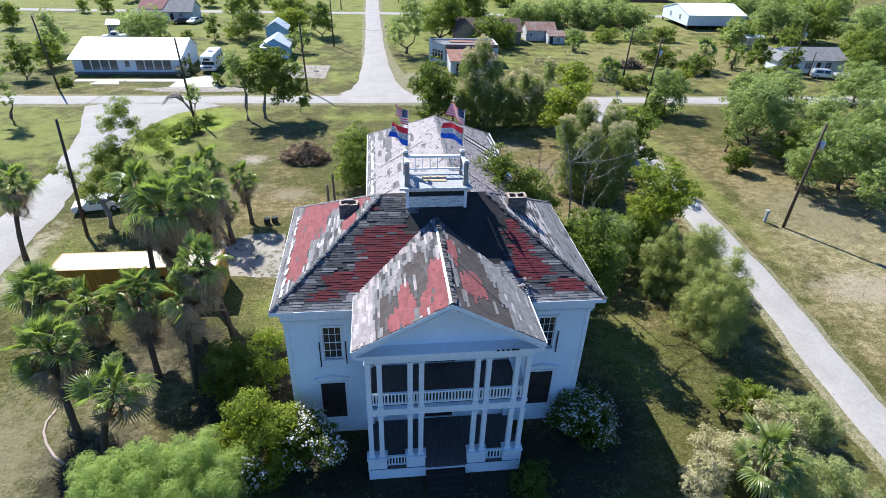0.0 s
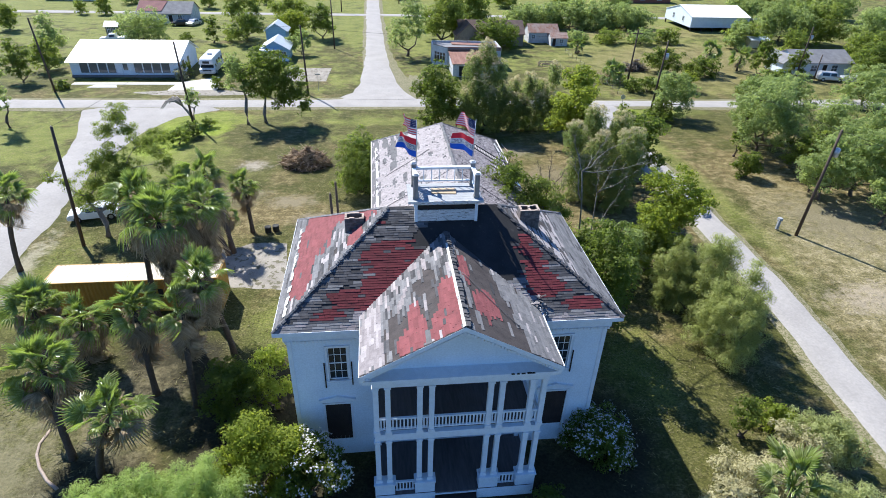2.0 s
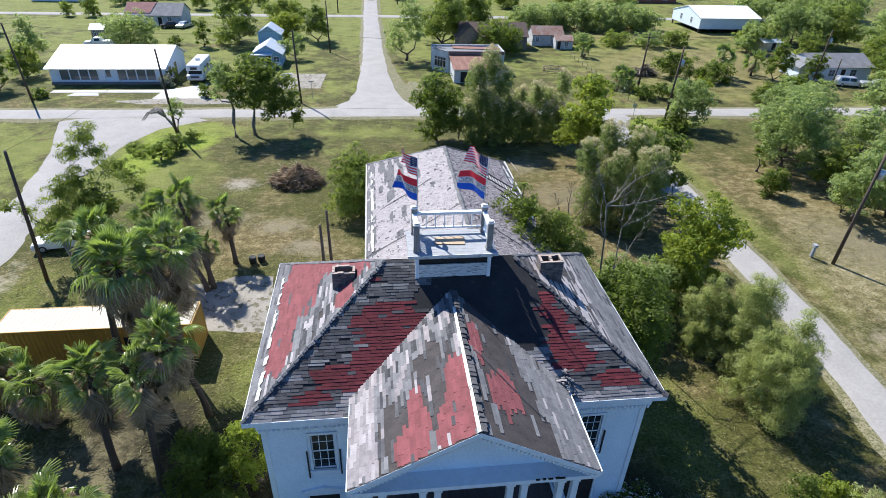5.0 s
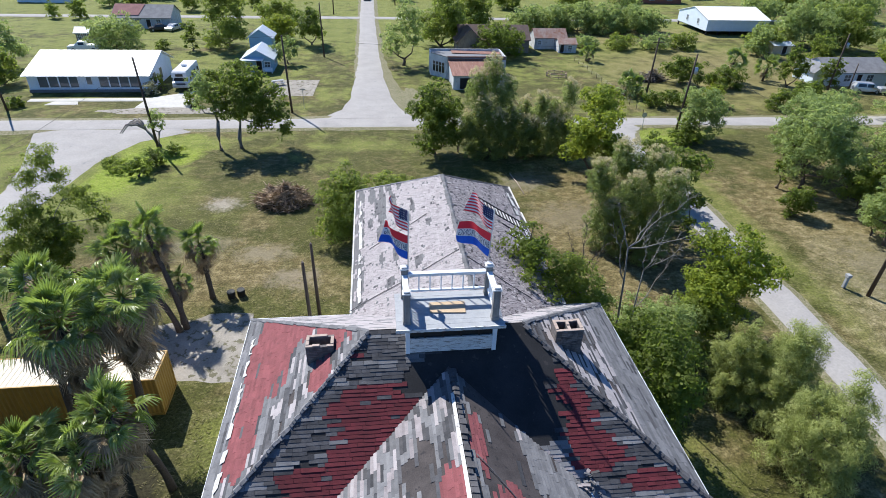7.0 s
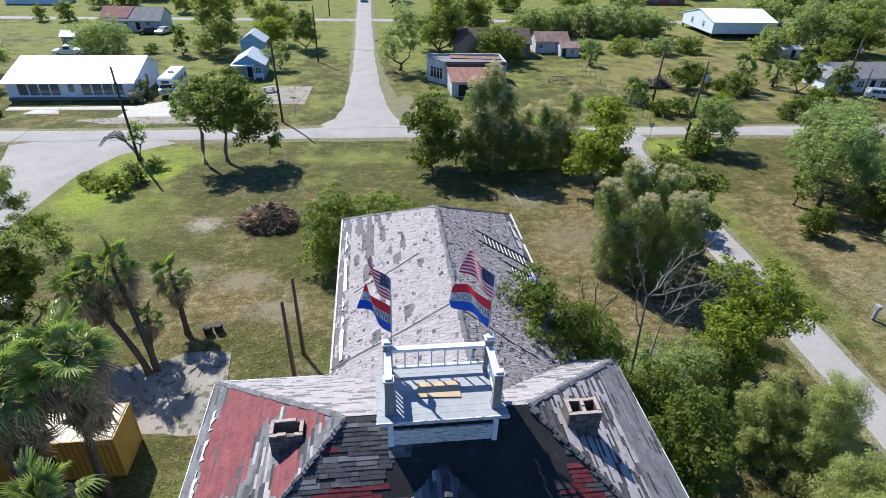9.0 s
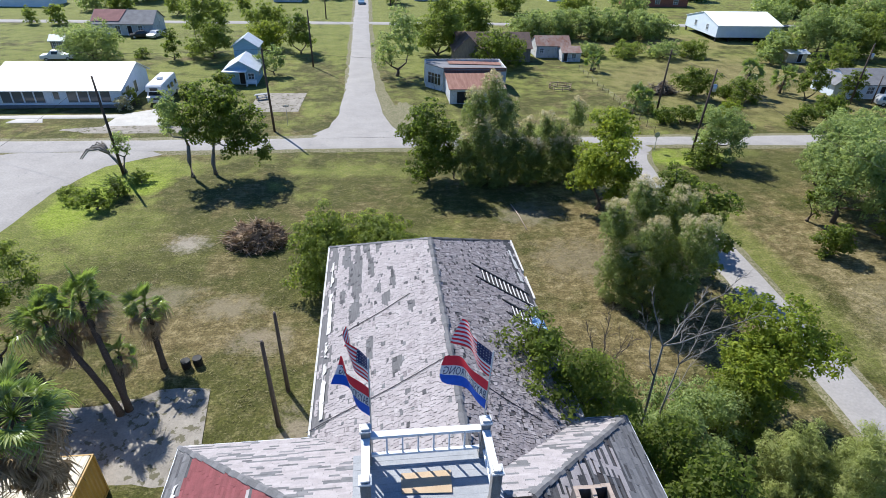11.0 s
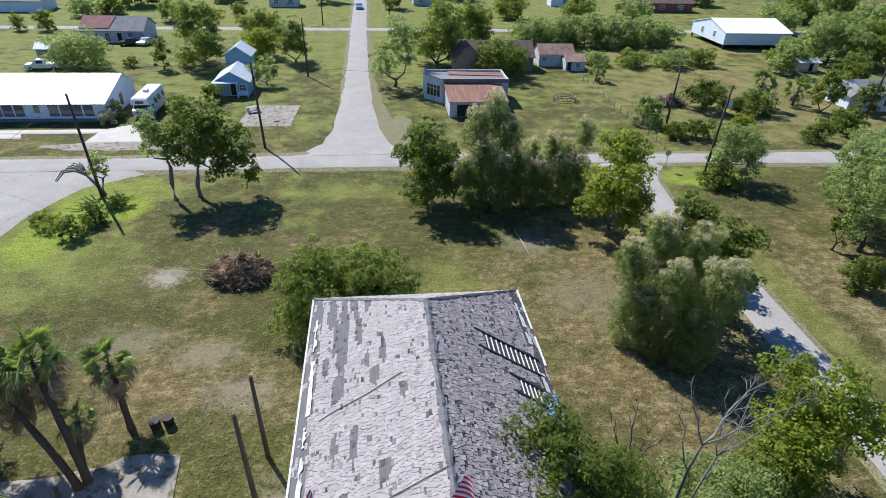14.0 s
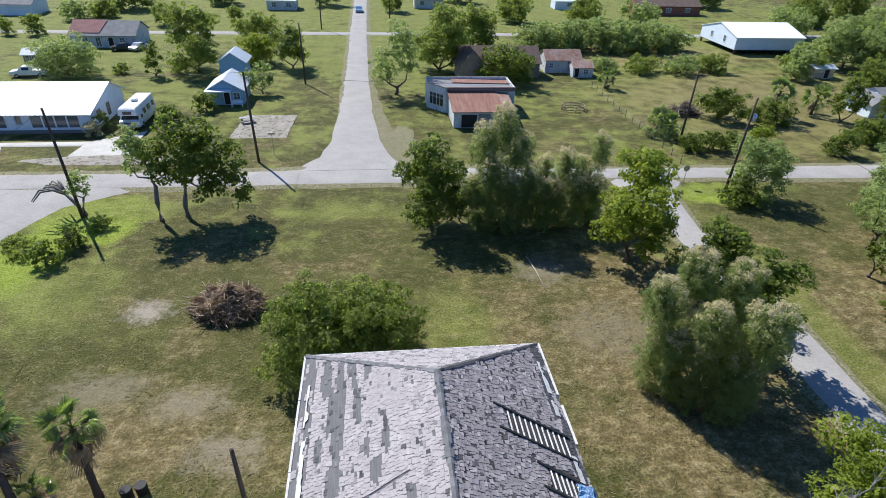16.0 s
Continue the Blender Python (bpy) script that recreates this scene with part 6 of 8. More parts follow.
for row in (
    ("thicket", 63.5, 157.0, 5.8, 5.0),
    ("thicket", 69.5, 158.5, 5.0, 4.2),
    ("bush", 47.0, 139.0, 2.8, 2.8),
    ("bush", 54.0, 137.4, 3.0, 3.4),
    ("bush", 62.0, 137.2, 3.2, 3.8),
    ("bush", 69.0, 138.0, 3.0, 3.2),
    ("oak", 25.6, 129.8, 6.4, 4.8),
    ("elm", 15.0, 138.5, 12.5, 5.6),
    ("bush", 44.0, 97.2, 2.3, 1.6),
    ("bush", 46.6, 97.5, 2.4, 1.7),
    ("bush", 49.4, 97.8, 2.3, 1.7),
    ("bush", -22.0, 115.3, 2.8, 1.7),
    ("dry", -33.8, 105.4, 1.8, 1.2),
    ("bush", -33.0, 107.6, 2.6, 0.9),
    ("bush", -24.6, 77.0, 1.9, 1.2),
    ("bush", -25.5, 74.2, 2.0, 1.3),
    ("weed", -28.2, 75.6, 0.8, 1.3),
    ("weed", -29.4, 77.4, 0.8, 1.5),
):
    plant(*row)
for row in (
    ("weed", -23.4, 80.2, 1.3, 1.1),
    ("thin", -25.8, 83.0, 4.8, 1.3),
    ("cedarl", 24.2, 31.8, 8.4, 2.3),
    ("bush", 21.3, 24.6, 3.5, 1.0),
    ("bushl", 23.4, 24.9, 2.3, 1.0),
    ("palegreen", 25.4, 22.9, 3.4, 2.0),
    ("dry", 23.3, 22.3, 2.8, 1.4),
    ("palegreen", 22.6, 17.2, 4.6, 2.4),
    ("dry", 16.7, 18.9, 3.2, 1.5),
    ("dry", 19.4, 20.3, 2.8, 2.2),
    ("dry", 21.4, 20.8, 2.0, 1.4),
    ("bush", 7.6, 20.3, 1.5, 1.3),
    ("cedarl", 24.4, 36.0, 8.0, 2.1),
    ("bushback", 2.4, 61.0, 5.2, 2.9),
):
    plant(*row)


def broken_stump(x, y, label):
    """A dead leaning stump whose pale broken fronds arch over and droop."""
    rnd = random.Random(31)
    t = tagged(empty("dead_tree", (x, y, ground_z(x, y) - 0.1)), label, "tree")
    bm = bmesh.new()
    top = Vector((-0.75, 0.1, 2.2))
    tube(bm, [Vector((0.5, -0.1, 0)), Vector((0.0, 0.0, 1.1)), top], [0.24, 0.20, 0.15], 8)
    trunk = part("trunk", bm, DEADWOOD, t)
    for k in range(7):
        a = math.pi + 0.24 * (k - 3.2)
        out = Vector((math.cos(a), math.sin(a) * 1.3, 0))
        n = rnd.uniform(1.9, 3.1)
        bm = bmesh.new()
        tube(bm, [top, top + out * 0.35 * n + Vector((0, 0, 0.85)), top + out * 0.7 * n + Vector((0, 0, 1.0)), top + out * n + Vector((0, 0, rnd.uniform(0.0, 0.6)))], [0.12, 0.11, 0.09, 0.04], 6)
        part("frond", bm, DEADWOOD, trunk)
    return t


def snag(label, trunk_line, limbs_, r0, seed, material=DEADWOOD, twig=1.0):
    """A crooked leafless tree: a trunk through given places, limbs from its top to their tips, and twigs off the limbs."""
    rnd = random.Random(seed)
    o = Vector((trunk_line[0][0], trunk_line[0][1], ground_z(*trunk_line[0][:2]) - 0.1))
    t = tagged(empty("dead_tree", tuple(o)), label, "tree")
    pts = [Vector(p) - o for p in trunk_line]
    pts[0].z = 0.0
    bm = bmesh.new()
    tube(bm, pts, [r0 * (1 - 0.5 * k / (len(pts) - 1)) for k in range(len(pts))], 8)
    trunk = part("trunk", bm, material, t)
    twigs = bmesh.new()
    for start, tip in limbs_:
        p, e = pts[start], Vector(tip) - o
        L = (e - p).length
        line = [p.lerp(e, k / 5) + Vector((rnd.uniform(-1, 1), rnd.uniform(-1, 1), rnd.uniform(-1, 1))) * L * 0.045 * (0 < k < 5) for k in range(6)]
        bm = bmesh.new()
        tube(bm, line, [r0 * 0.48 * (1 - 0.16 * k) for k in range(6)], 6)
        part("limb", bm, material, trunk)
        for k in range(1, 6):
            for _ in range(3):
                d = ((e - p).normalized() + Vector((rnd.uniform(-1, 1), rnd.uniform(-1, 1), rnd.uniform(-0.5, 0.9))) * 0.9).normalized()
                l = L * rnd.uniform(0.16, 0.36) * twig
                q = line[k] + d * l + Vector((0, 0, rnd.uniform(-0.1, 0.1)))
                tube(twigs, [line[k], (line[k] + q) / 2 + Vector((0, 0, 0.06)), q], [r0 * 0.16, r0 * 0.12, r0 * 0.05], 4, False)
                for _ in range(2):
                    f = ((q - line[k]).normalized() + Vector((rnd.uniform(-1, 1), rnd.uniform(-1, 1), rnd.uniform(-0.7, 0.7))) * 0.8).normalized()
                    m = line[k].lerp(q, rnd.uniform(0.4, 0.9))
                    tube(twigs, [m, m + f * l * 0.55], [r0 * 0.09, r0 * 0.04], 4, False)
    tagged(part("twig_mass", twigs, material, t), kind="stuff")
    return t


snag("tall bleached dead tree with crooked bare limbs beside the house", [(14.6, 39.8, 0), (14.9, 39.6, 5.0), (14.4, 39.0, 8.4), (13.6, 37.9, 11.3)],
     [(3, (17.4, 39.8, 13.0)), (3, (12.9, 38.5, 13.5)), (3, (19.2, 40.0, 10.8)), (2, (13.4, 39.6, 11.6)), (3, (15.2, 38.6, 13.2))], 0.082, 3, DEADWOOD, 0.55)
snag("slender bleached dead tree among shrubs", [(16.4, 40.4, 0), (16.0, 40.0, 5.0), (15.5, 39.1, 9.0)],
     [(2, (17.0, 40.2, 11.2)), (2, (15.3, 39.6, 11.6)), (1, (18.6, 41.6, 8.0)), (2, (18.4, 39.8, 10.2))], 0.064, 9, DEADWOOD, 0.55)
snag("thin bare leafless tree beside the wing", [(12.4, 40.0, 0), (12.1, 39.6, 5.5), (11.6, 38.9, 9.2)],
     [(2, (11.9, 39.8, 11.6)), (2, (10.9, 39.4, 11.0)), (1, (13.2, 40.4, 9.0)), (2, (12.6, 38.6, 11.0))], 0.085, 21, BARK, 0.8)
broken_stump(-26.4, 83.2, "broken dead stump with pale drooping fronds")

# ---- palms ----


def fan_mesh(name, material, droop, seed, blades=20, length=0.84, stalk=1.02, spread=105):
    """One fan frond: stalk, then pleated blades spread round its end; it points along +x."""
    rnd = random.Random(seed)
    bm = bmesh.new()
    tube(bm, [(0, 0, 0), (stalk * 0.5, 0, 0.05), (stalk, 0, 0.0 - droop * 0.15)], [0.035, 0.026, 0.02], 4)
    hub = Vector((stalk, 0, -droop * 0.15))
    for k in range(blades):
        a = radians(-spread + 2 * spread * (k + 0.5) / blades)
        d = Vector((math.cos(a), math.sin(a), 0.0))
        s = Vector((-math.sin(a), math.cos(a), 0.0))
        L = length * rnd.uniform(0.85, 1.08) * (0.72 + 0.28 * math.cos(a * 0.8))
        w = 0.060
        fold = 0.30 * abs(math.sin(a)) * (1.2 - droop * 0.5)
        pts = []
        for f, ww, dz in ((0.0, 0.02, 0.0), (0.5, w, 0.02), (0.74, w * 0.55, -0.12 * droop), (1.0, 0.01, -(0.40 + rnd.random() * 0.50) * droop)):
            c = hub + d * (L * f) + Vector((0, 0, dz * L * 1.6 + fold * f * L * 0.6))
            pts.append((bm.verts.new(c - s * ww + Vector((0, 0, 0.02))), bm.verts.new(c + Vector((0, 0, -0.015))), bm.verts.new(c + s * ww + Vector((0, 0, 0.02)))))
        for p, q in zip(pts, pts[1:]):
            bm.faces.new((p[0], p[1], q[1], q[0]))
            bm.faces.new((p[1], p[2], q[2], q[1]))
    me = bpy.data.meshes.new(name)
    bm.to_mesh(me)
    bm.free()
    me.materials.append(material)
    return me


FANS = [fan_mesh("frond", PALM_LEAF, d, 40 + i, spread=w) for i, (d, w) in enumerate(((0.12, 80), (0.4, 98), (0.9, 105)))]
FAN_DEAD = fan_mesh("dead_frond", PALM_DEAD, 0.7, 50, 14, 1.0, 0.7, 58)


def palm(x, y, z_crown, dx, dy, size=1.0, fronds=34, skirt=40, seed=1, label="fan palm with a shaggy brown skirt of dead fronds"):
    """A fan palm whose crown stands at height z_crown, dx and dy off its foot."""
    rnd = random.Random(seed)
    t = tagged(empty("palm_tree", (x, y, ground_z(x, y) - 0.05)), label, "palm tree", group="palms in the yard")
    bm = bmesh.new()
    n = 9
    pts = [(dx * (k / n) ** 1.6, dy * (k / n) ** 1.6, z_crown * k / n) for k in range(n + 1)]
    tube(bm, pts, [(0.20 - 0.055 * k / n) * (0.7 + 0.3 * size) * (1.25 if k == 0 else 1) + 0.02 * (k % 2) for k in range(n + 1)], 10)
    part("trunk", bm, PALMBARK, t)
    top = Vector(pts[-1])
    for k in range(fronds):
        az = k * 2.39996 + rnd.uniform(-0.2, 0.2)
        u = (k + 0.5) / fronds
        el = radians(80 - 108 * u + rnd.uniform(-24, 24))
        ob = new("frond", FANS[0 if u < 0.45 else 1 if u < 0.8 else 2])
        ob.parent = t
        s = size * rnd.uniform(0.66, 1.36)
        ob.matrix_basis = Matrix.Translation(top + Vector((0, 0, 0.15 * (1 - u)))) @ Matrix.Rotation(az, 4, "Z") @ Matrix.Rotation(-el, 4, "Y") @ Matrix.Rotation(rnd.uniform(-1.3, 1.3), 4, "X") @ Matrix.Scale(s * 0.92, 4)
    for k in range(skirt // 3):
        ob = new("dead_frond", FAN_DEAD)
        ob.parent = t
        ob.matrix_basis = Matrix.Translation(top - Vector((0, 0, 0.1))) @ Matrix.Rotation(rnd.uniform(0, 6.28), 4, "Z") @ Matrix.Rotation(radians(rnd.uniform(8, 48)), 4, "Y") @ Matrix.Rotation(rnd.uniform(-0.8, 0.8), 4, "X") @ Matrix.Scale(size * rnd.uniform(0.85, 1.2), 4)
    for k in range(skirt):
        az = k * 2.39996 + 1 + rnd.uniform(-0.3, 0.3)
        el = radians(-34 - 46 * (k / max(1, skirt)) + rnd.uniform(-14, 24))
        ob = new("dead_frond", FAN_DEAD)
        ob.parent = t
        drop = (0.6 + 0.042 * skirt) * size * (k / max(1, skirt))
        ob.matrix_basis = Matrix.Translation(top - Vector((dx * 0.15, dy * 0.15, 0.1 + drop))) @ Matrix.Rotation(az, 4, "Z") @ Matrix.Rotation(-el, 4, "Y") @ Matrix.Rotation(rnd.uniform(-1.2, 1.2), 4, "X") @ Matrix.Scale(size * rnd.uniform(0.6, 1.15), 4)
    return t


PALMS = [
    # x, y, crown height, crown offset x y, size, fronds, skirt
    (-30.4, 45.5, 6.6, 1.0, 0.5, 1.0, 30, 14),
    (-12.5, 50.8, 4.4, -0.4, 0.8, 0.85, 26, 20),
    (-13.5, 47.2, 6.2, -2.2, 2.9, 1.05, 30, 22),
    (-13.9, 47.8, 2.8, -0.1, 1.2, 0.6, 18, 18),
    (-13.9, 46.9, 5.2, -3.8, 2.6, 1.05, 30, 20),
    (-15.2, 30.8, 4.8, -0.7, 1.8, 0.99, 34, 44),
    (-11.0, 34.2, 7.0, -0.6, -1.8, 0.99, 34, 44),
    (-12.4, 29.6, 5.6, -0.2, 1.8, 0.95, 22, 40),
    (-18.4, 26.2, 4.6, -0.8, 1.7, 1.07, 36, 36),
]
PALMS += [
    (-16.4, 24.9, 3.9, 1.7, 0.1, 1.07, 28, 8),
    (-23.8, 35.2, 3.2, 0.2, 0.2, 1.1, 38, 30),
    (-20.6, 34.0, 3.0, 0.4, 0.3, 1.0, 26, 44),
    (20.0, 18.0, 2.6, -0.5, 0.5, 1.15, 26, 0),
    (-17.2, 38.2, 9.6, 0.6, 0.7, 1.1, 30, 36),
    (-15.0, 37.3, 9.0, 0.2, -0.8, 1.15, 32, 48),
    (-13.3, 38.1, 9.3, 0.8, 0.1, 1.15, 32, 52),
]
for i, (x, y, z, dx, dy, s, n, k) in enumerate(PALMS):
    palm(x, y, z - ground_z(x, y), dx, dy, s, int(n * 0.85), k, 60 + i)
for x, y, z, s in ((42.9, 126.6, 1.8, 1.0), (41.6, 103.0, 1.8, 1.25), (43.0, 102.2, 1.2, 1.1), (64.6, 111.2, 3.6, 1.25), (71.6, 111.6, 2.4, 1.2)):
    palm(x, y, z, 0.2, 0, s, 22, 4, int(x * 10), "small fan palm growing in a far yard")
# ---- flags on the belvedere ----
FLAG_RED = worn("red_flag_cloth", (0.75, 0.035, 0.06), (0.66, 0.03, 0.05), 6.0, 0.8, bump=0.05)
FLAG_WHITE = worn("white_flag_cloth", (0.80, 0.80, 0.80), (0.72, 0.72, 0.73), 6.0, 0.8, bump=0.05)
FLAG_BLUE = worn("bright_blue_flag_cloth", (0.03, 0.12, 0.62), (0.025, 0.09, 0.50), 6.0, 0.8, bump=0.05)
FLAG_NAVY = worn("navy_flag_cloth", (0.02, 0.03, 0.12), (0.015, 0.022, 0.09), 6.0, 0.8, bump=0.05)


def cloth(hoist, fly, length, height, u, v, phase, sag):
    """A place on a waving flag: u along the fly, v down the hoist, both from 0 to 1."""
    f = Vector(fly).normalized()
    side = f.cross(Vector((0, 0, 1))).normalized()
    wave = 0.15 * length * u * math.sin(6.8 * u + phase + 1.9 * v) * (0.4 + 0.6 * u)
    v = v * (1 - 0.22 * u * u)
    return Vector(hoist) + f * (length * u * 0.94) + side * wave + Vector((0, 0, -height * v - sag * length * u * u + 0.05 * math.sin(6 * u + phase + 2)))


def striped_flag(name, hoist, fly, length, height, phase, sag, parent):
    cols, rows = 26, 26
    mats = [FLAG_RED, FLAG_WHITE, FLAG_NAVY]
    bm = bmesh.new()
    g = [[bm.verts.new(cloth(hoist, fly, length, height, i / cols, j / rows, phase, sag)) for i in range(cols + 1)] for j in range(rows + 1)]
    for j in range(rows):
        for i in range(cols):
            f = bm.faces.new((g[j][i], g[j][i + 1], g[j + 1][i + 1], g[j + 1][i]))
            f.smooth = True
            f.material_index = 2 if i < 10 and j < 14 else (j // 2) % 2
    ob = part(name, bm, mats, parent, "red and white striped flag with a navy starred canton")
    stars = bmesh.new()
    for r in range(5):
        for c in range(6):
            u0, v0 = (c + 0.3) / 6 * 10 / cols, (r + 0.3) / 5 * 14 / rows
            for lift in (0.006, -0.006):
                side = Vector(fly).cross(Vector((0, 0, 1))).normalized() * lift
                poly(stars, [cloth(hoist, fly, length, height, u0 + a, v0 + b, phase, sag) + side for a, b in ((0, 0.02), (0.012, 0), (0.024, 0.02), (0.012, 0.04))])
    tagged(part("star_field", stars, FLAG_WHITE, ob), kind="stuff")
    return ob


def lettered_flag(name, hoist, fly, length, height, phase, sag, parent, words):
    cols, rows = 30, 12
    bm = bmesh.new()
    g = [[bm.verts.new(cloth(hoist, fly, length, height, i / cols, j / rows, phase, sag)) for i in range(cols + 1)] for j in range(rows + 1)]
    for j in range(rows):
        for i in range(cols):
            f = bm.faces.new((g[j][i], g[j][i + 1], g[j + 1][i + 1], g[j + 1][i]))
            f.smooth = True
            f.material_index = 0 if j < 4 else 1 if j < 8 else 2
    ob = part(name, bm, [FLAG_RED, FLAG_WHITE, FLAG_BLUE], parent, "red, white and blue flag with dark blue lettering")
    cu = bpy.data.curves.new("lettering", "FONT")
    cu.body, cu.size, cu.align_x, cu.resolution_u = words, 1.0, "LEFT", 2
    tmp = new("lettering", cu)
    bpy.context.view_layer.update()
    me = tmp.evaluated_get(bpy.context.evaluated_depsgraph_get()).to_mesh()
    co = np.array([v.co[:] for v in me.vertices])
    tris = [tuple(p.vertices) for p in me.polygons]
    tmp.to_mesh_clear()
    bpy.data.objects.remove(tmp)
    lo, hi = co.min(0), co.max(0)
    bm = bmesh.new()
    for lift in (0.012, -0.012):
        side = Vector(fly).cross(Vector((0, 0, 1))).normalized() * lift
        vs = [bm.verts.new(cloth(hoist, fly, length, height, 0.05 + 0.90 * (c[0] - lo[0]) / (hi[0] - lo[0]), 0.64 - 0.28 * (c[1] - lo[1]) / (hi[1] - lo[1]), phase, sag) + side) for c in co]
        for t in tris:
            bm.faces.new([vs[i] for i in t])
    part("lettering", bm, FLAG_NAVY, ob)
    return ob


for i, (x, lean, ph) in enumerate(((1.57, 0.02, 0.4), (4.66, 0.12, 1.9))):
    fp = tagged(empty("flagpole", (0, 0, 0)), "slim metal flagpole with two waving flags on the belvedere", "flagpole", group="flagpoles on the belvedere")
    bm = bmesh.new()
    tube(bm, [(x, 31.74, 13.42), (x + lean, 31.74, 17.15)], [0.025, 0.018], 8)
    part("pole", bm, GALV, fp)
    def on(z):
        return (x + lean * (z - 13.42) / 3.58, 31.74, z)
    striped_flag("flag", on(17.1), (-0.50, 0.86, 0), 1.60, 0.86, ph, 0.04 - 0.08 * i, fp)
    lettered_flag("flag", on(16.1), (-0.62, 0.78, 0), 1.70, 1.05, ph + 1.0, 0.05, fp, "BAYSIDE STRONG")

# ---- yard: container, posts, debris, poles ----


def container(x0, x1, y0, y1, z0, z1):
    c = tagged(empty("shipping_container", ((x0 + x1) / 2, (y0 + y1) / 2, z0)), "mustard-yellow shipping container with a sun-bleached cream roof", "container")
    o = c.matrix_basis.translation.copy()

    def add(name, bm, m, label=""):
        bmesh.ops.translate(bm, verts=bm.verts[:], vec=-o)
        return part(name, bm, m, c, label)

    def corrugated(p, q, lo, hi, out, m, name, pitch=0.28, depth=0.036):
        p, q, out = Vector(p), Vector(q), Vector(out)
        n = int((q - p).length / pitch)
        bm = bmesh.new()
        prof = []
        for k in range(n):
            for f, d in ((0.0, 0), (0.25, 0), (0.5, 1), (0.75, 1)):
                prof.append(p.lerp(q, (k + f) / n) - out * depth * d)
        prof.append(q)
        low = [bm.verts.new((v.x, v.y, lo)) for v in prof]
        top = [bm.verts.new((v.x, v.y, hi)) for v in prof]
        for k in range(len(prof) - 1):
            bm.faces.new((low[k], low[k + 1], top[k + 1], top[k]))
        return add(name, bm, m)

    corrugated((x0 + 0.1, y0 + 0.03, 0), (x1 - 0.1, y0 + 0.03, 0), z0 + 0.15, z1 - 0.08, (0, -1, 0), CONTAINER, "side_wall")
    corrugated((x1 - 0.03, y0 + 0.1, 0), (x1 - 0.03, y1 - 0.1, 0), z0 + 0.15, z1 - 0.08, (1, 0, 0), CONTAINER, "end_wall")
    corrugated((x1 - 0.1, y1 - 0.03, 0), (x0 + 0.1, y1 - 0.03, 0), z0 + 0.15, z1 - 0.08, (0, 1, 0), CONTAINER, "side_wall")
    corrugated((x0 + 0.03, y1 - 0.1, 0), (x0 + 0.03, y0 + 0.1, 0), z0 + 0.15, z1 - 0.08, (-1, 0, 0), CONTAINER, "end_wall")
    for x in (x0, x1 - 0.12):
        for y in (y0, y1 - 0.12):
            add("corner_post", boxes((x, x + 0.12, y, y + 0.12, z0, z1), bevel=0.01), CONTAINER)
    for y in (y0, y1 - 0.08):
        add("rail", boxes((x0 + 0.12, x1 - 0.12, y, y + 0.08, z1 - 0.1, z1 - 0.01), (x0 + 0.12, x1 - 0.12, y, y + 0.08, z0, z0 + 0.16)), CONTAINER)
    for x in (x0, x1 - 0.08):
        add("rail", boxes((x, x + 0.08, y0 + 0.12, y1 - 0.12, z1 - 0.1, z1 - 0.01), (x, x + 0.08, y0 + 0.12, y1 - 0.12, z0, z0 + 0.16)), CONTAINER)
    bm = bmesh.new()
    n = 40
    rows = []
    for k in range(n):
        for f, d in ((0, 0.0), (0.55, 0.0), (0.7, 0.022), (0.85, 0.022)):
            x = x0 + 0.1 + (x1 - x0 - 0.2) * (k + f) / n
            rows.append((bm.verts.new((x, y0 + 0.04, z1 - 0.02 - d)), bm.verts.new((x, y1 - 0.04, z1 - 0.02 - d))))
    for a, b in zip(rows, rows[1:]):
        bm.faces.new((a[0], b[0], b[1], a[1]))
    add("roof", bm, CONT_ROOF, "sun-bleached cream container roof")
    # unreadable stencilled marks on the long side
    for k, (w, h) in enumerate(((0.5, 0.75), (0.35, 0.75), (0.55, 0.75))):
        xx = x1 - 5.2 + k * 0.75
        add("marking", boxes((xx, xx + w, y0 - 0.005, y0 + 0.02, z0 + 1.3, z0 + 1.3 + h)), BLACK)
    return c


container(-25.1, -12.75, 39.25, 41.80, -0.28, 2.62)


def wood_pole(x, y, h, r=0.16, lean=(0.0, 0.0), can=False, arm=False, label="tall weathered wooden utility pole", name="utility_pole"):
    t = tagged(empty(name, (x, y, ground_z(x, y) - 0.1)), label, "pole")
    bm = bmesh.new()
    tube(bm, [(0, 0, 0), (lean[0] * 0.5, lean[1] * 0.5, h * 0.5), (lean[0], lean[1], h + 0.1)], [r, r * 0.85, r * 0.68], 10)
    part("shaft", bm, POLEWOOD, t)
    if arm:
        bm = bmesh.new()
        beam(bm, (lean[0] - 0.9, lean[1] - 0.1, h - 0.5), (lean[0] + 0.9, lean[1] - 0.1, h - 0.5), 0.09, 0.11)
        part("crossarm", bm, POLEWOOD, t)
    if can:
        bm = bmesh.new()
        u = 0.82
        cx, cy = lean[0] * u + 0.32, lean[1] * u - 0.12
        tube(bm, [(cx, cy, h * u - 0.45), (cx, cy, h * u - 0.4), (cx, cy, h * u + 0.35), (cx, cy, h * u + 0.42)], [0.2, 0.24, 0.24, 0.12], 14)
        part("transformer", bm, GALV, t, "grey transformer can")
    bm = bmesh.new()
    tube(bm, [(lean[0], lean[1], h + 0.08), (lean[0], lean[1], h + 0.22)], [0.05, 0.03], 6)
    part("insulator", bm, CAPSTONE, t)
    return t


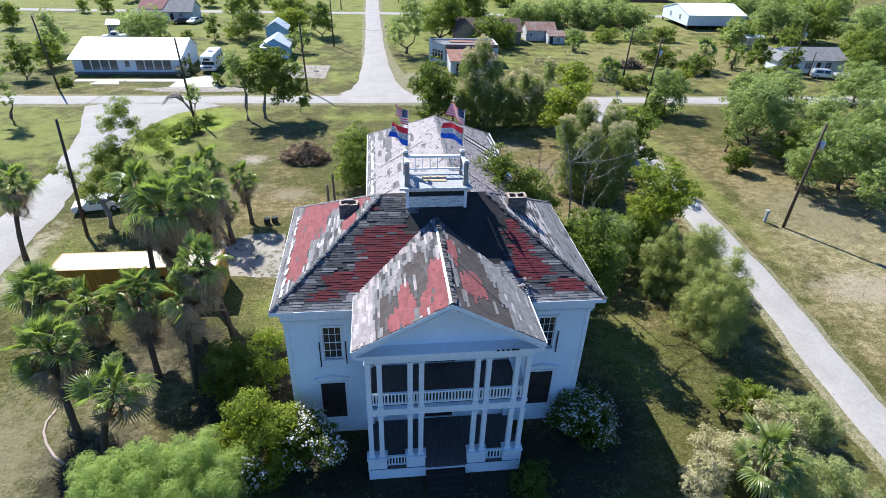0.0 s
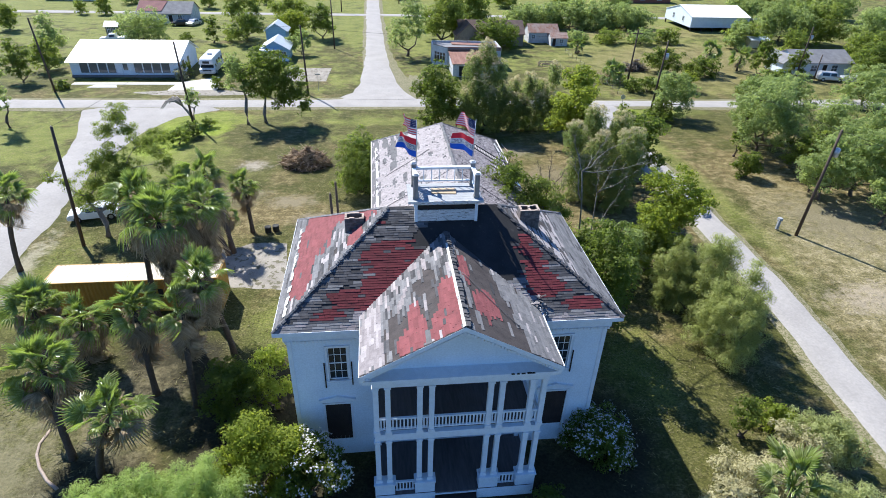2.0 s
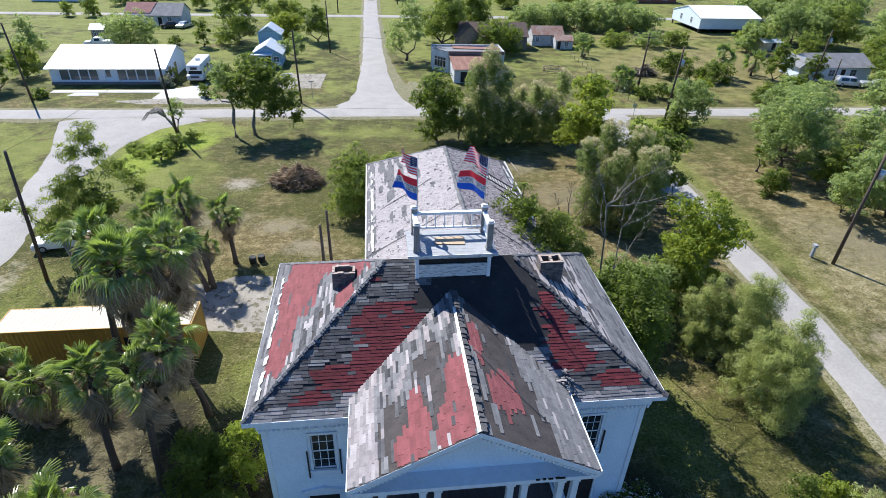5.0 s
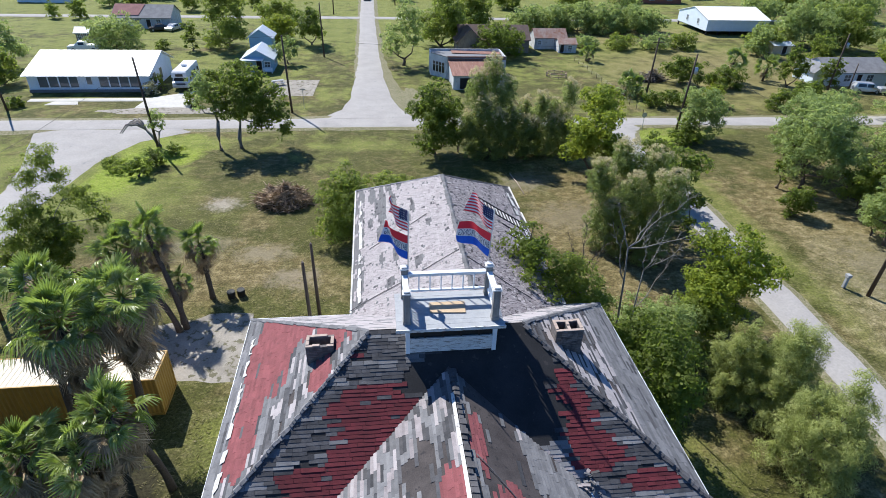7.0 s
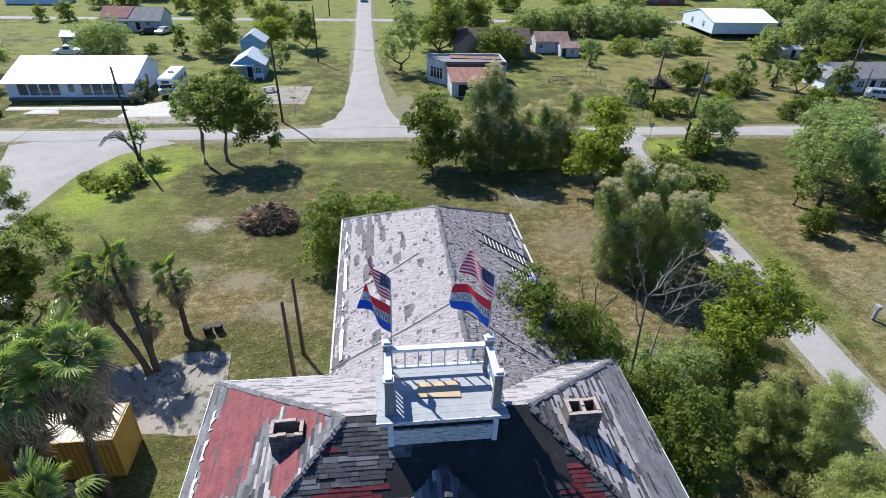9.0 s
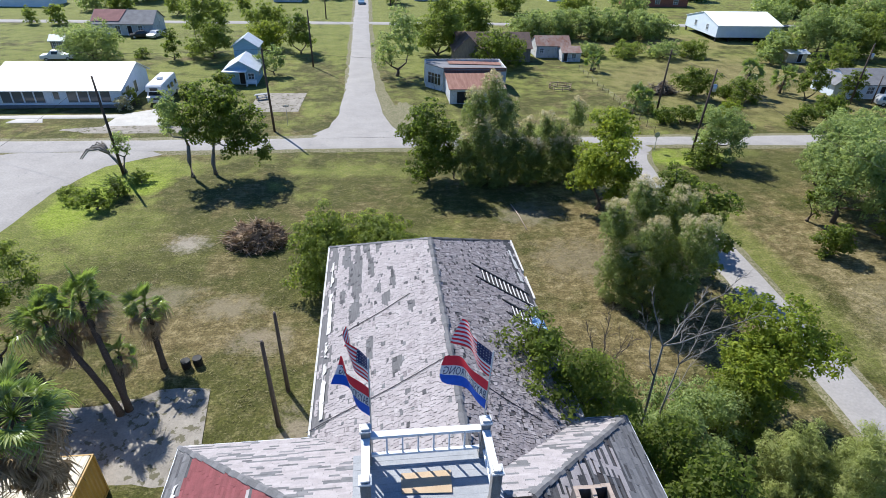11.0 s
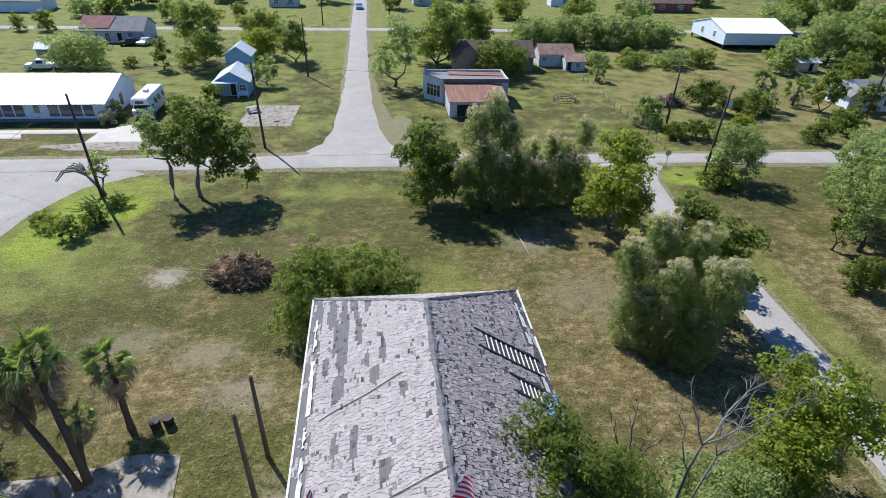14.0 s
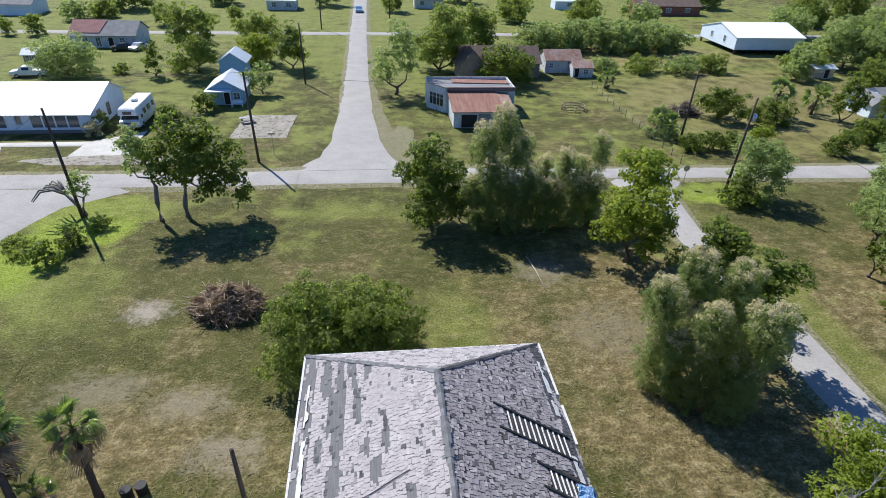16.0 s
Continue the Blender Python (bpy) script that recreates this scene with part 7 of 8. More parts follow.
wood_pole(-11.4, 95.7, 10.6, lean=(-0.3, 0), arm=False)
wood_pole(-9.0, 129.6, 9.8, lean=(-0.2, 0))
wood_pole(-9.6, 178.0, 9.6)
wood_pole(-50.6, 97.6, 10.9, lean=(-0.5, 0))
wood_pole(-26.0, 82.6, 10.7, lean=(-0.5, 0.3))
wood_pole(-26.9, 49.2, 11.0, lean=(0.65, 0))
wood_pole(41.2, 84.0, 11.0, lean=(0.4, 0), can=True)
wood_pole(44.2, 100.7, 9.6, lean=(0.2, 0), arm=True)
wood_pole(40.4, 47.2, 10.8, lean=(0.35, 0), can=True)
wood_pole(80.0, 105.4, 9.5, lean=(0.2, 0), can=True)
wood_pole(84.0, 105.4, 4.6, 0.12)
wood_pole(7.4, 194.5, 9.0)
wood_pole(-4.40, 45.25, 6.6, 0.15, lean=(-0.12, 0), label="short bare wooden post with a cut-off top", name="wooden_post")
wood_pole(-4.15, 48.0, 6.3, 0.14, lean=(-0.10, 0), label="short bare wooden post with a cut-off top", name="wooden_post")


def wire(a, b, sag):
    bm = bmesh.new()
    pts = []
    for k in range(13):
        u = k / 12
        p = Vector(a).lerp(Vector(b), u)
        pts.append(p - Vector((0, 0, sag * 4 * u * (1 - u))))
    tube(bm, pts, [0.014] * 13, 4)
    return tagged(finish("power_line", bm, BLACK), "thin black power line strung between poles", "power line", group="power lines")


wire((-51.1, 97.6, 10.9), (-11.7, 95.7, 10.6), 0.9)
wire((-11.7, 95.7, 10.6), (-9.2, 129.6, 9.8), 0.7)
wire((-9.2, 129.6, 9.8), (-9.6, 178.0, 9.6), 0.9)
wire((-11.7, 95.7, 10.5), (44.4, 100.7, 9.5), 1.4)
wire((41.6, 84.0, 10.9), (40.75, 47.2, 10.7), 0.8)
wire((44.4, 100.7, 9.4), (41.6, 84.0, 10.8), 0.4)
wire((44.4, 100.7, 9.5), (80.2, 105.4, 9.4), 0.9)
wire((40.75, 47.2, 10.7), (58, 20, 9.5), 0.9)
wire((-26.5, 82.9, 10.7), (-26.25, 49.2, 11.0), 0.8)
wire((-26.5, 82.9, 10.7), (-51.1, 97.6, 10.8), 0.6)


BRUSH = worn("cut_brown_branches", (0.58, 0.45, 0.31), (0.24, 0.165, 0.11), 1.6, 0.95, bump=0.3, island=0.5)
GREYBRUSH = worn("grey_dry_branches", (0.30, 0.27, 0.24), (0.12, 0.105, 0.095), 1.6, 0.95, bump=0.3, island=0.5)


BROWNLEAF = leaf_mat("withered_brown_leaves", ((0.09, 0.055, 0.03), (0.21, 0.14, 0.075), (0.38, 0.29, 0.17)), (0.2, 0.13, 0.06), 0.8)


def brush_pile(x, y, rx, ry, h, n, seed, label, tone=None):
    rnd = random.Random(seed)
    t = tagged(empty("brush_pile", (x, y, ground_z(x, y))), label, "brush pile")
    bm = bmesh.new()
    core = bmesh.new()
    rings = []

    def lump(px, py):
        return 0.88 + 0.32 * np.sin(1.9 * px + 1.0) * np.cos(2.3 * py + 0.4) + 0.14 * np.sin(4.7 * px + 2.0 * py)

    for j in range(6):
        f = j / 5
        rings.append([core.verts.new((rx * 0.86 * math.cos(a) * math.cos(f * 1.45) * (1 + 0.2 * noise.noise((math.cos(a) * 2, math.sin(a) * 2, j + x))), ry * 0.86 * math.sin(a) * math.cos(f * 1.45) * (1 + 0.2 * noise.noise((math.cos(a) * 2, math.sin(a) * 2, j + y))), h * 0.82 * math.sin(f * 1.45) - 0.05)) for a in (2 * math.pi * k / 18 for k in range(18))])
    for r, s in zip(rings, rings[1:]):
        for k in range(18):
            core.faces.new((r[k], r[(k + 1) % 18], s[(k + 1) % 18], s[k]))
    core.faces.new(rings[-1])
    for v in core.verts:
        v.co.z *= lump(v.co.x, v.co.y)
    part("mound", core, DIRT, t)
    for k in range(n):
        a, e = rnd.uniform(0, 6.283), rnd.uniform(0, 1) ** 0.8 * 1.5
        p = Vector((rx * math.cos(a) * math.cos(e), ry * math.sin(a) * math.cos(e), h * math.sin(e)))
        p *= rnd.uniform(0.75, 1.08)
        p.z *= lump(p.x, p.y)
        d = Vector((rnd.uniform(-1, 1), rnd.uniform(-1, 1), rnd.uniform(-0.35, 0.45))).normalized()
        L = rnd.uniform(0.3, 1.0) if k % 6 else rnd.uniform(0.9, 1.6)
        q = p + d * L
        q.z = max(q.z, 0.02)
        p.z = max(p.z, 0.02)
        r = rnd.uniform(0.012, 0.05)
        tube(bm, [p - d * L * 0.5, (p + q) / 2 + Vector((rnd.uniform(-0.1, 0.1), rnd.uniform(-0.1, 0.1), rnd.uniform(-0.05, 0.1))), q], [r, r, r * 0.4], 4, False)
    for v in bm.verts:
        v.co.z = max(v.co.z, 0.0)
    tagged(part("brushwood", bm, tone or BRUSH, t), kind="stuff")
    g = np.random.default_rng(seed)
    n *= 4
    a, e = g.uniform(0, 6.283, n), g.random(n) ** 0.8 * 1.5
    c = np.stack([rx * np.cos(a) * np.cos(e), ry * np.sin(a) * np.cos(e), h * np.sin(e) + 0.05], 1) * g.uniform(0.92, 1.12, (n, 1))
    c[:, 2] *= lump(c[:, 0], c[:, 1])
    keep = np.sin(2.3 * c[:, 0] + 1) * np.cos(2.9 * c[:, 1]) + g.normal(0, 0.5, n) > 0.1
    tagged(quads_mesh("dead_leaves", leaves_at(c[keep], c[keep], 0.24, 0.5, g), BROWNLEAF, t), kind="stuff")
    return t


brush_pile(-9.0, 66.6, 2.7, 1.9, 1.6, 1500, 4, "large heap of cut brown branches on the lawn")
brush_pile(50.0, 112.0, 3.2, 1.6, 1.5, 300, 5, "grey heap of dry branches in a far yard", GREYBRUSH)
for k, (x, y) in enumerate(((-11.05, 50.7), (-10.35, 50.9))):
    t = tagged(empty("metal_drum", (x, y, ground_z(x, y)), 20 * k), "dark rusty metal drum standing in the yard", "drum", group="drums in the yard")
    bm = bmesh.new()
    tube(bm, [(0, 0, 0), (0, 0, 0.2), (0, 0, 0.21), (0, 0, 0.4), (0, 0, 0.41), (0, 0, 0.58)], [0.29, 0.29, 0.305, 0.29, 0.305, 0.29], 18)
    part("barrel", bm, BLACK, t)
    bm = bmesh.new()
    tube(bm, [(0, 0, 0.58), (0, 0, 0.61)], [0.30, 0.30], 18)
    part("rim", bm, BLACK, t)
# pale edging round the palm bed
bm = bmesh.new()
tube(bm, [(x, y, ground_z(x, y) + 0.03) for x, y in ((-20.6, 28.4), (-20.75, 27.4), (-20.55, 26.6), (-20.0, 25.7), (-19.2, 24.8), (-18.4, 24.2))], [0.09] * 6, 6)
tagged(finish("bed_edging", bm, CAPSTONE), "curved pale edging round a palm bed", "edging")
bm = bmesh.new()
tube(bm, [(15.7, 72.6, 0.1), (16.0, 70.0, 0.1), (16.1, 67.3, 0.1)], [0.05, 0.05, 0.04], 6)
tagged(finish("pipe", bm, CAPSTONE), "thin pale pipe lying on the dry lawn", "pipe")
bm = boxes((38.95, 39.2, 48.3, 48.5, 0.0, 1.0), (38.9, 39.25, 48.2, 48.6, 1.0, 1.25))
tagged(finish("meter_post", bm, DECK), "short pale utility pedestal beside the lane", "post")
# tarp draped over the wing's east eave
bm = bmesh.new()
g = []
for i in range(13):
    row = []
    for j in range(17):
        u, v = i / 12, j / 16
        x = 9.35 + 1.25 * u
        zr = WEAVE + (WX1 - min(x, WX1)) * ws + 0.08 - max(0, x - WX1) * 2.8
        ruck = 0.07 * math.sin(17 * v + 3 * u) + 0.04 * math.sin(31 * v + 9 * u)
        row.append(bm.verts.new((x + 0.05 * math.sin(14 * v) + 0.4 * ruck, 40.9 + 2.3 * v * (0.75 + 0.25 * u) + 0.10 * math.sin(7 * u + v), zr + abs(ruck))))
    g.append(row)
for a, b in zip(g, g[1:]):
    for k in range(16):
        bm.faces.new((a[k], b[k], b[k + 1], a[k + 1]))
r = bmesh.ops.extrude_face_region(bm, geom=bm.faces[:])
bmesh.ops.translate(bm, verts=[v for v in r["geom"] if isinstance(v, bmesh.types.BMVert)], vec=(0.0, 0.0, 0.012))
bmesh.ops.recalc_face_normals(bm, faces=bm.faces[:])
TARP = worn("faded_blue_plastic_tarp", (0.26, 0.42, 0.66), (0.10, 0.24, 0.50), 3.0, 0.5, bump=0.4, stretch=(1, 4, 1), spot=(0.62, 0.68, 0.76), spot_at=0.54)
tagged(finish("tarp", bm, TARP), "crumpled faded blue tarp hanging over the eave of the rear wing", "tarp")

# ---- vehicles ----


def vehicle(name, x, y, z, turn, length, width, height, paint, label, category, profile, glass):
    """A car or van from a side profile (share of length, share of height), with wheels and windows."""
    t = tagged(empty(name, (x, y, z), turn), label, category)
    bm = bmesh.new()
    n = len(profile)
    sides = []
    for s in (-1, 1):
        ring = []
        for u, v in profile:
            inset = 0.10 * width * max(0.0, v - 0.55) / 0.45
            ring.append(bm.verts.new(((u - 0.5) * length, s * (width / 2 - inset), v * height)))
        sides.append(ring)
    bm.faces.new(sides[0])
    bm.faces.new(sides[1][::-1])
    for k in range(n):
        j = (k + 1) % n
        bm.faces.new((sides[0][k], sides[1][k], sides[1][j], sides[0][j]))
    bmesh.ops.recalc_face_normals(bm, faces=bm.faces[:])
    bmesh.ops.bevel(bm, geom=bm.edges[:], offset=0.05, segments=2, affect="EDGES")
    part("body", bm, paint, t)
    for i, (u0, u1, v0, v1) in enumerate(glass):
        for s in (-1, 1):
            bm = bmesh.new()
            q = []
            for u, v in ((u0, v0), (u1, v0), (u1, v1), (u0, v1)):
                inset = 0.10 * width * max(0.0, v - 0.55) / 0.45
                q.append(((u - 0.5) * length, s * (width / 2 - inset + 0.012), v * height))
            poly(bm, q)
            r = bmesh.ops.extrude_face_region(bm, geom=bm.faces[:])
            bmesh.ops.translate(bm, verts=[v for v in r["geom"] if isinstance(v, bmesh.types.BMVert)], vec=(0, -s * 0.03, 0))
            part("window", bm, GLASS, t)
    for u in (0.18, 0.80):
        for s in (-1, 1):
            rad = 0.33 if height < 2.2 else 0.40
            bm = bmesh.new()
            cx, cy = (u - 0.5) * length, s * (width / 2 - 0.1)
            tube(bm, [(cx, cy - 0.11, rad), (cx, cy + 0.11, rad)], [rad, rad], 16)
            w = part("wheel", bm, BLACK, t)
            bm = bmesh.new()
            tube(bm, [(cx, cy + s * 0.11, rad), (cx, cy + s * 0.125, rad)], [rad * 0.6, rad * 0.55], 12)
            part("rim", bm, GALV, w)
    return t


SILVER = worn("silver_car_paint", (0.55, 0.56, 0.58), (0.48, 0.49, 0.51), 2.0, 0.3, 0.5, bump=0.0, spec=0.5)
DARKCAR = worn("black_car_paint", (0.03, 0.03, 0.035), (0.02, 0.02, 0.025), 2.0, 0.25, 0.2, bump=0.0, spec=0.5)
BLUECAR = worn("light_blue_car_paint", (0.22, 0.36, 0.52), (0.17, 0.29, 0.43), 2.0, 0.3, 0.2, bump=0.0, spec=0.5)
WHITECAR = worn("white_vehicle_paint", (0.80, 0.80, 0.80), (0.72, 0.72, 0.72), 2.0, 0.35, 0.0, bump=0.0, spec=0.5)
SEDAN = [(0.0, 0.20), (0.0, 0.52), (0.10, 0.60), (0.24, 0.64), (0.36, 0.98), (0.66, 1.0), (0.82, 0.66), (0.97, 0.60), (1.0, 0.45), (1.0, 0.20)]
PICKUP = [(0.0, 0.22), (0.0, 0.55), (0.22, 0.62), (0.34, 0.98), (0.56, 1.0), (0.62, 0.62), (1.0, 0.62), (1.0, 0.22)]
SUV = [(0.0, 0.20), (0.0, 0.50), (0.20, 0.58), (0.32, 0.98), (0.92, 1.0), (1.0, 0.62), (1.0, 0.20)]
MOTORHOME = [(0.02, 0.14), (0.01, 0.38), (0.07, 0.42), (0.13, 0.62), (0.0, 0.66), (0.01, 0.90), (0.05, 0.97), (0.99, 1.0), (1.0, 0.14)]
vehicle("car", -27.8, 54.6, 0.0, 12, 4.6, 1.8, 1.45, WHITECAR, "white sedan parked under the yard trees", "car", SEDAN, ((0.36, 0.50, 0.66, 0.92), (0.52, 0.68, 0.66, 0.92)))
vehicle("car", -0.9, 203.0, 0.15, 90, 4.5, 1.8, 1.5, BLUECAR, "pale blue car on the far straight street", "car", SEDAN, ((0.36, 0.50, 0.66, 0.92), (0.52, 0.68, 0.66, 0.92)))
vehicle("pickup", 90.5, 102.5, 0.0, 160, 5.4, 1.95, 1.8, SILVER, "silver pickup parked beside a far house", "truck", PICKUP, ((0.36, 0.54, 0.66, 0.92),))
vehicle("car", 86.2, 104.2, 0.0, 165, 4.7, 1.85, 1.7, SILVER, "silver estate car parked beside a far house", "car", SUV, ((0.34, 0.56, 0.62, 0.92), (0.60, 0.88, 0.62, 0.92)))
vehicle("pickup", -55.0, 134.8, 0.0, 8, 5.6, 2.0, 1.8, WHITECAR, "white pickup parked behind the white building", "truck", PICKUP, ((0.36, 0.54, 0.66, 0.92),))
vehicle("car", -47.0, 154.5, 0.0, 20, 4.4, 1.8, 1.45, DARKCAR, "dark car parked before a far house", "car", SEDAN, ((0.36, 0.50, 0.66, 0.92), (0.52, 0.68, 0.66, 0.92)))
vehicle("car", -44.2, 155.2, 0.0, 70, 4.2, 1.8, 1.4, SILVER, "silver car parked before a far house", "car", SEDAN, ((0.36, 0.50, 0.66, 0.92), (0.52, 0.68, 0.66, 0.92)))
rv = vehicle("motorhome", -29.7, 110.7, 0.05, 90, 7.2, 2.6, 3.0, WHITECAR, "white motorhome parked on a concrete drive", "motorhome", MOTORHOME, ((0.15, 0.23, 0.44, 0.60), (0.32, 0.44, 0.52, 0.74), (0.55, 0.68, 0.52, 0.74), (0.82, 0.90, 0.52, 0.74)))
bm = bmesh.new()
slab(bm, [(-3.10, -1.08, 1.32), (-3.10, 1.08, 1.32), (-2.72, 1.0, 1.84), (-2.72, -1.0, 1.84)][::-1], 0.03, Vector((-0.81, 0, 0.59)))
part("windscreen", bm, GLASS, rv, "wide dark windscreen")
part("front_window", boxes((-3.62, -3.50, -0.55, 0.55, 2.12, 2.52), bevel=0.02), GLASS, rv)
for y in (-0.95, 0.75):
    part("headlight", boxes((-3.60, -3.50, y, y + 0.2, 0.86, 1.04), bevel=0.02), GALV, rv)
part("bumper", boxes((-3.66, -3.44, -1.2, 1.2, 0.42, 0.70), bevel=0.03), GALV, rv)
part("grille", boxes((-3.57, -3.47, -0.7, 0.7, 0.80, 1.08), bevel=0.02), SH_DARK, rv)
part("roof_vent", boxes((-0.6, 0.2, -0.35, 0.35, 2.98, 3.28), bevel=0.05), WHITECAR, rv)

# ---- neighbouring buildings ----
BLUEWALL = worn("pale_blue_boards", (0.34, 0.50, 0.64), (0.26, 0.41, 0.54), 1.5, 0.7, bump=0.2, stretch=(1, 1, 5))
STOREWALL = worn("stained_whitewashed_boards", (0.66, 0.67, 0.68), (0.44, 0.45, 0.46), 1.2, 0.8, bump=0.3, stretch=(1, 1, 0.4), spot=(0.20, 0.18, 0.17), spot_at=0.60)
RUSTRED = worn("red_brown_corrugated_iron", (0.30, 0.17, 0.13), (0.17, 0.075, 0.055), 0.9, 0.75, 0.1, bump=0.3, stretch=(3, 0.4, 1), spot=(0.40, 0.36, 0.33), spot_at=0.64)
BROWNROOF = worn("brown_shingle_roof", (0.17, 0.12, 0.10), (0.10, 0.072, 0.062), 1.0, 0.9, bump=0.3)
BROWNWALL = worn("weathered_bare_boards", (0.30, 0.26, 0.22), (0.16, 0.14, 0.12), 1.5, 0.9, bump=0.4, stretch=(6, 6, 1))
GREYROOF = worn("grey_shingle_roof", (0.24, 0.24, 0.25), (0.15, 0.15, 0.16), 1.0, 0.9, bump=0.3)
LIGHTROOF = worn("light_grey_metal_roof", (0.62, 0.65, 0.68), (0.50, 0.53, 0.56), 0.8, 0.45, 0.2, bump=0.1)
REDROOF = worn("faded_red_roof", (0.30, 0.15, 0.14), (0.21, 0.10, 0.10), 0.7, 0.9, bump=0.3)
OLDMETAL = worn("weathered_grey_metal", (0.26, 0.26, 0.28), (0.14, 0.135, 0.14), 0.8, 0.6, 0.2, bump=0.2, stretch=(0.3, 3, 1), spot=(0.17, 0.09, 0.07), spot_at=0.64)
STOREGLASS = glass_mat("grey_reflecting_glass", (0.10, 0.115, 0.13))
REDBRICK = worn("red_brick_wall", (0.30, 0.13, 0.09), (0.20, 0.08, 0.06), 3.0, 0.9, bump=0.4)


def building(name, x, y, w, d, eave, ridge, wall, roof, label, axis="x", turn=0.0, over=0.45, lift=0.0, windows=(), doors=(), ridge_at=0.5, seams=0, category="house", rear_eave=None, mullions=True, leaf=None):
    """A gabled building, its front face at -y; windows and doors as (side, along, width, bottom, top)."""
    t = tagged(empty(name, (x, y, 0.0), turn), label, category)
    hw, hd = w / 2, d / 2
    th = 0.15
    if lift:
        for px in np.linspace(-hw + 0.3, hw - 0.3, max(2, int(w / 2.5))):
            for py in (-hd + 0.3, hd - 0.3):
                part("pier", boxes((px - 0.15, px + 0.15, py - 0.15, py + 0.15, -0.05, lift)), DARKWOOD, t)
        part("underside", boxes((-hw, hw, -hd, hd, lift, lift + 0.1)), DARKWOOD, t)
    part("wall", boxes((-hw, hw, -hd, -hd + th, lift, eave)), wall, t)
    part("wall", boxes((-hw, hw, hd - th, hd, lift, eave)), wall, t)
    part("wall", boxes((-hw, -hw + th, -hd + th, hd - th, lift, eave)), wall, t)
    part("wall", boxes((hw - th, hw, -hd + th, hd - th, lift, eave)), wall, t)
    if axis == "x":
        rp = -hd + d * ridge_at
        for s in (-1, 1):
            bm = bmesh.new()
            a = [(s * hw, -hd, eave), (s * hw, hd, eave), (s * hw, rp, ridge - 0.06)]
            vs = [bm.verts.new(p) for p in a] + [bm.verts.new((p[0] - s * th, p[1], p[2])) for p in a]
            bm.faces.new(vs[:3])
            bm.faces.new(vs[3:][::-1])
            for i in range(3):
                bm.faces.new((vs[i], vs[i + 3], vs[3 + (i + 1) % 3], vs[(i + 1) % 3]))
            bmesh.ops.recalc_face_normals(bm, faces=bm.faces[:])
            part("gable", bm, wall, t)
        for e in (-1, 1):
            run = rp + hd if e < 0 else hd - rp
            k = (ridge - eave) / run
            ye, zo = e * (hd + over), eave - k * over
            pts = [(-hw - over * 0.6, ye, zo), (hw + over * 0.6, ye, zo), (hw + over * 0.6, rp, ridge), (-hw - over * 0.6, rp, ridge)]
            bm = bmesh.new()
            slab(bm, pts if e < 0 else pts[::-1], 0.10)
            r = part("roof", bm, roof, t)
            for q in range(seams):
                xx = -hw + w * (q + 0.5) / seams
                bm = bmesh.new()
                beam(bm, (xx, ye, zo + 0.02), (xx, rp, ridge + 0.02), 0.05, 0.05)
                part("seam", bm, roof, r)
    else:
        for s in (-1, 1):
            bm = bmesh.new()
            a = [(-hw, s * hd, eave), (hw, s * hd, eave), (0, s * hd, ridge - 0.06)]
            vs = [bm.verts.new(p) for p in a] + [bm.verts.new((p[0], p[1] - s * th, p[2])) for p in a]
            bm.faces.new(vs[:3])
            bm.faces.new(vs[3:][::-1])
            for i in range(3):
                bm.faces.new((vs[i], vs[i + 3], vs[3 + (i + 1) % 3], vs[(i + 1) % 3]))
            bmesh.ops.recalc_face_normals(bm, faces=bm.faces[:])
            part("gable", bm, wall, t)
            k = (ridge - eave) / hw
            xe, zo = s * (hw + over), eave - k * over
            pts = [(xe, -hd - over, zo), (xe, hd + over, zo), (0, hd + over, ridge), (0, -hd - over, ridge)]
            bm = bmesh.new()
            slab(bm, pts if s > 0 else pts[::-1], 0.10)
            part("roof", bm, roof, t)
    for kind, some in (("window", windows), ("door", doors)):
        for side, u, ww, lo, hi in some:
            def bx(a, b, out0, out1, z0, z1):
                if side == "front":
                    return (a, b, -hd - out1, -hd - out0, z0, z1)
                if side == "west":
                    return (-hw - out1, -hw - out0, a, b, z0, z1)
                return (hw + out0, hw + out1, a, b, z0, z1)
            f = part(kind, boxes(bx(u - ww / 2 - 0.09, u - ww / 2, 0.0, 0.06, lo, hi), bx(u + ww / 2, u + ww / 2 + 0.09, 0.0, 0.06, lo, hi), bx(u - ww / 2 - 0.09, u + ww / 2 + 0.09, 0.0, 0.07, hi, hi + 0.1), bx(u - ww / 2 - 0.12, u + ww / 2 + 0.12, 0.0, 0.1, lo - 0.07, lo)), TRIM, t)
            part("pane" if kind == "window" else "leaf", boxes(bx(u - ww / 2, u + ww / 2, 0.005, 0.025, lo, hi)), STOREGLASS if kind == "window" else leaf or DARKWOOD, f)
            if kind == "window" and mullions:
                part("mullion", boxes(bx(u - 0.025, u + 0.025, 0.02, 0.045, lo, hi), bx(u - ww / 2, u + ww / 2, 0.021, 0.044, (lo + hi) / 2 - 0.025, (lo + hi) / 2 + 0.025)), TRIM, f)
    return t


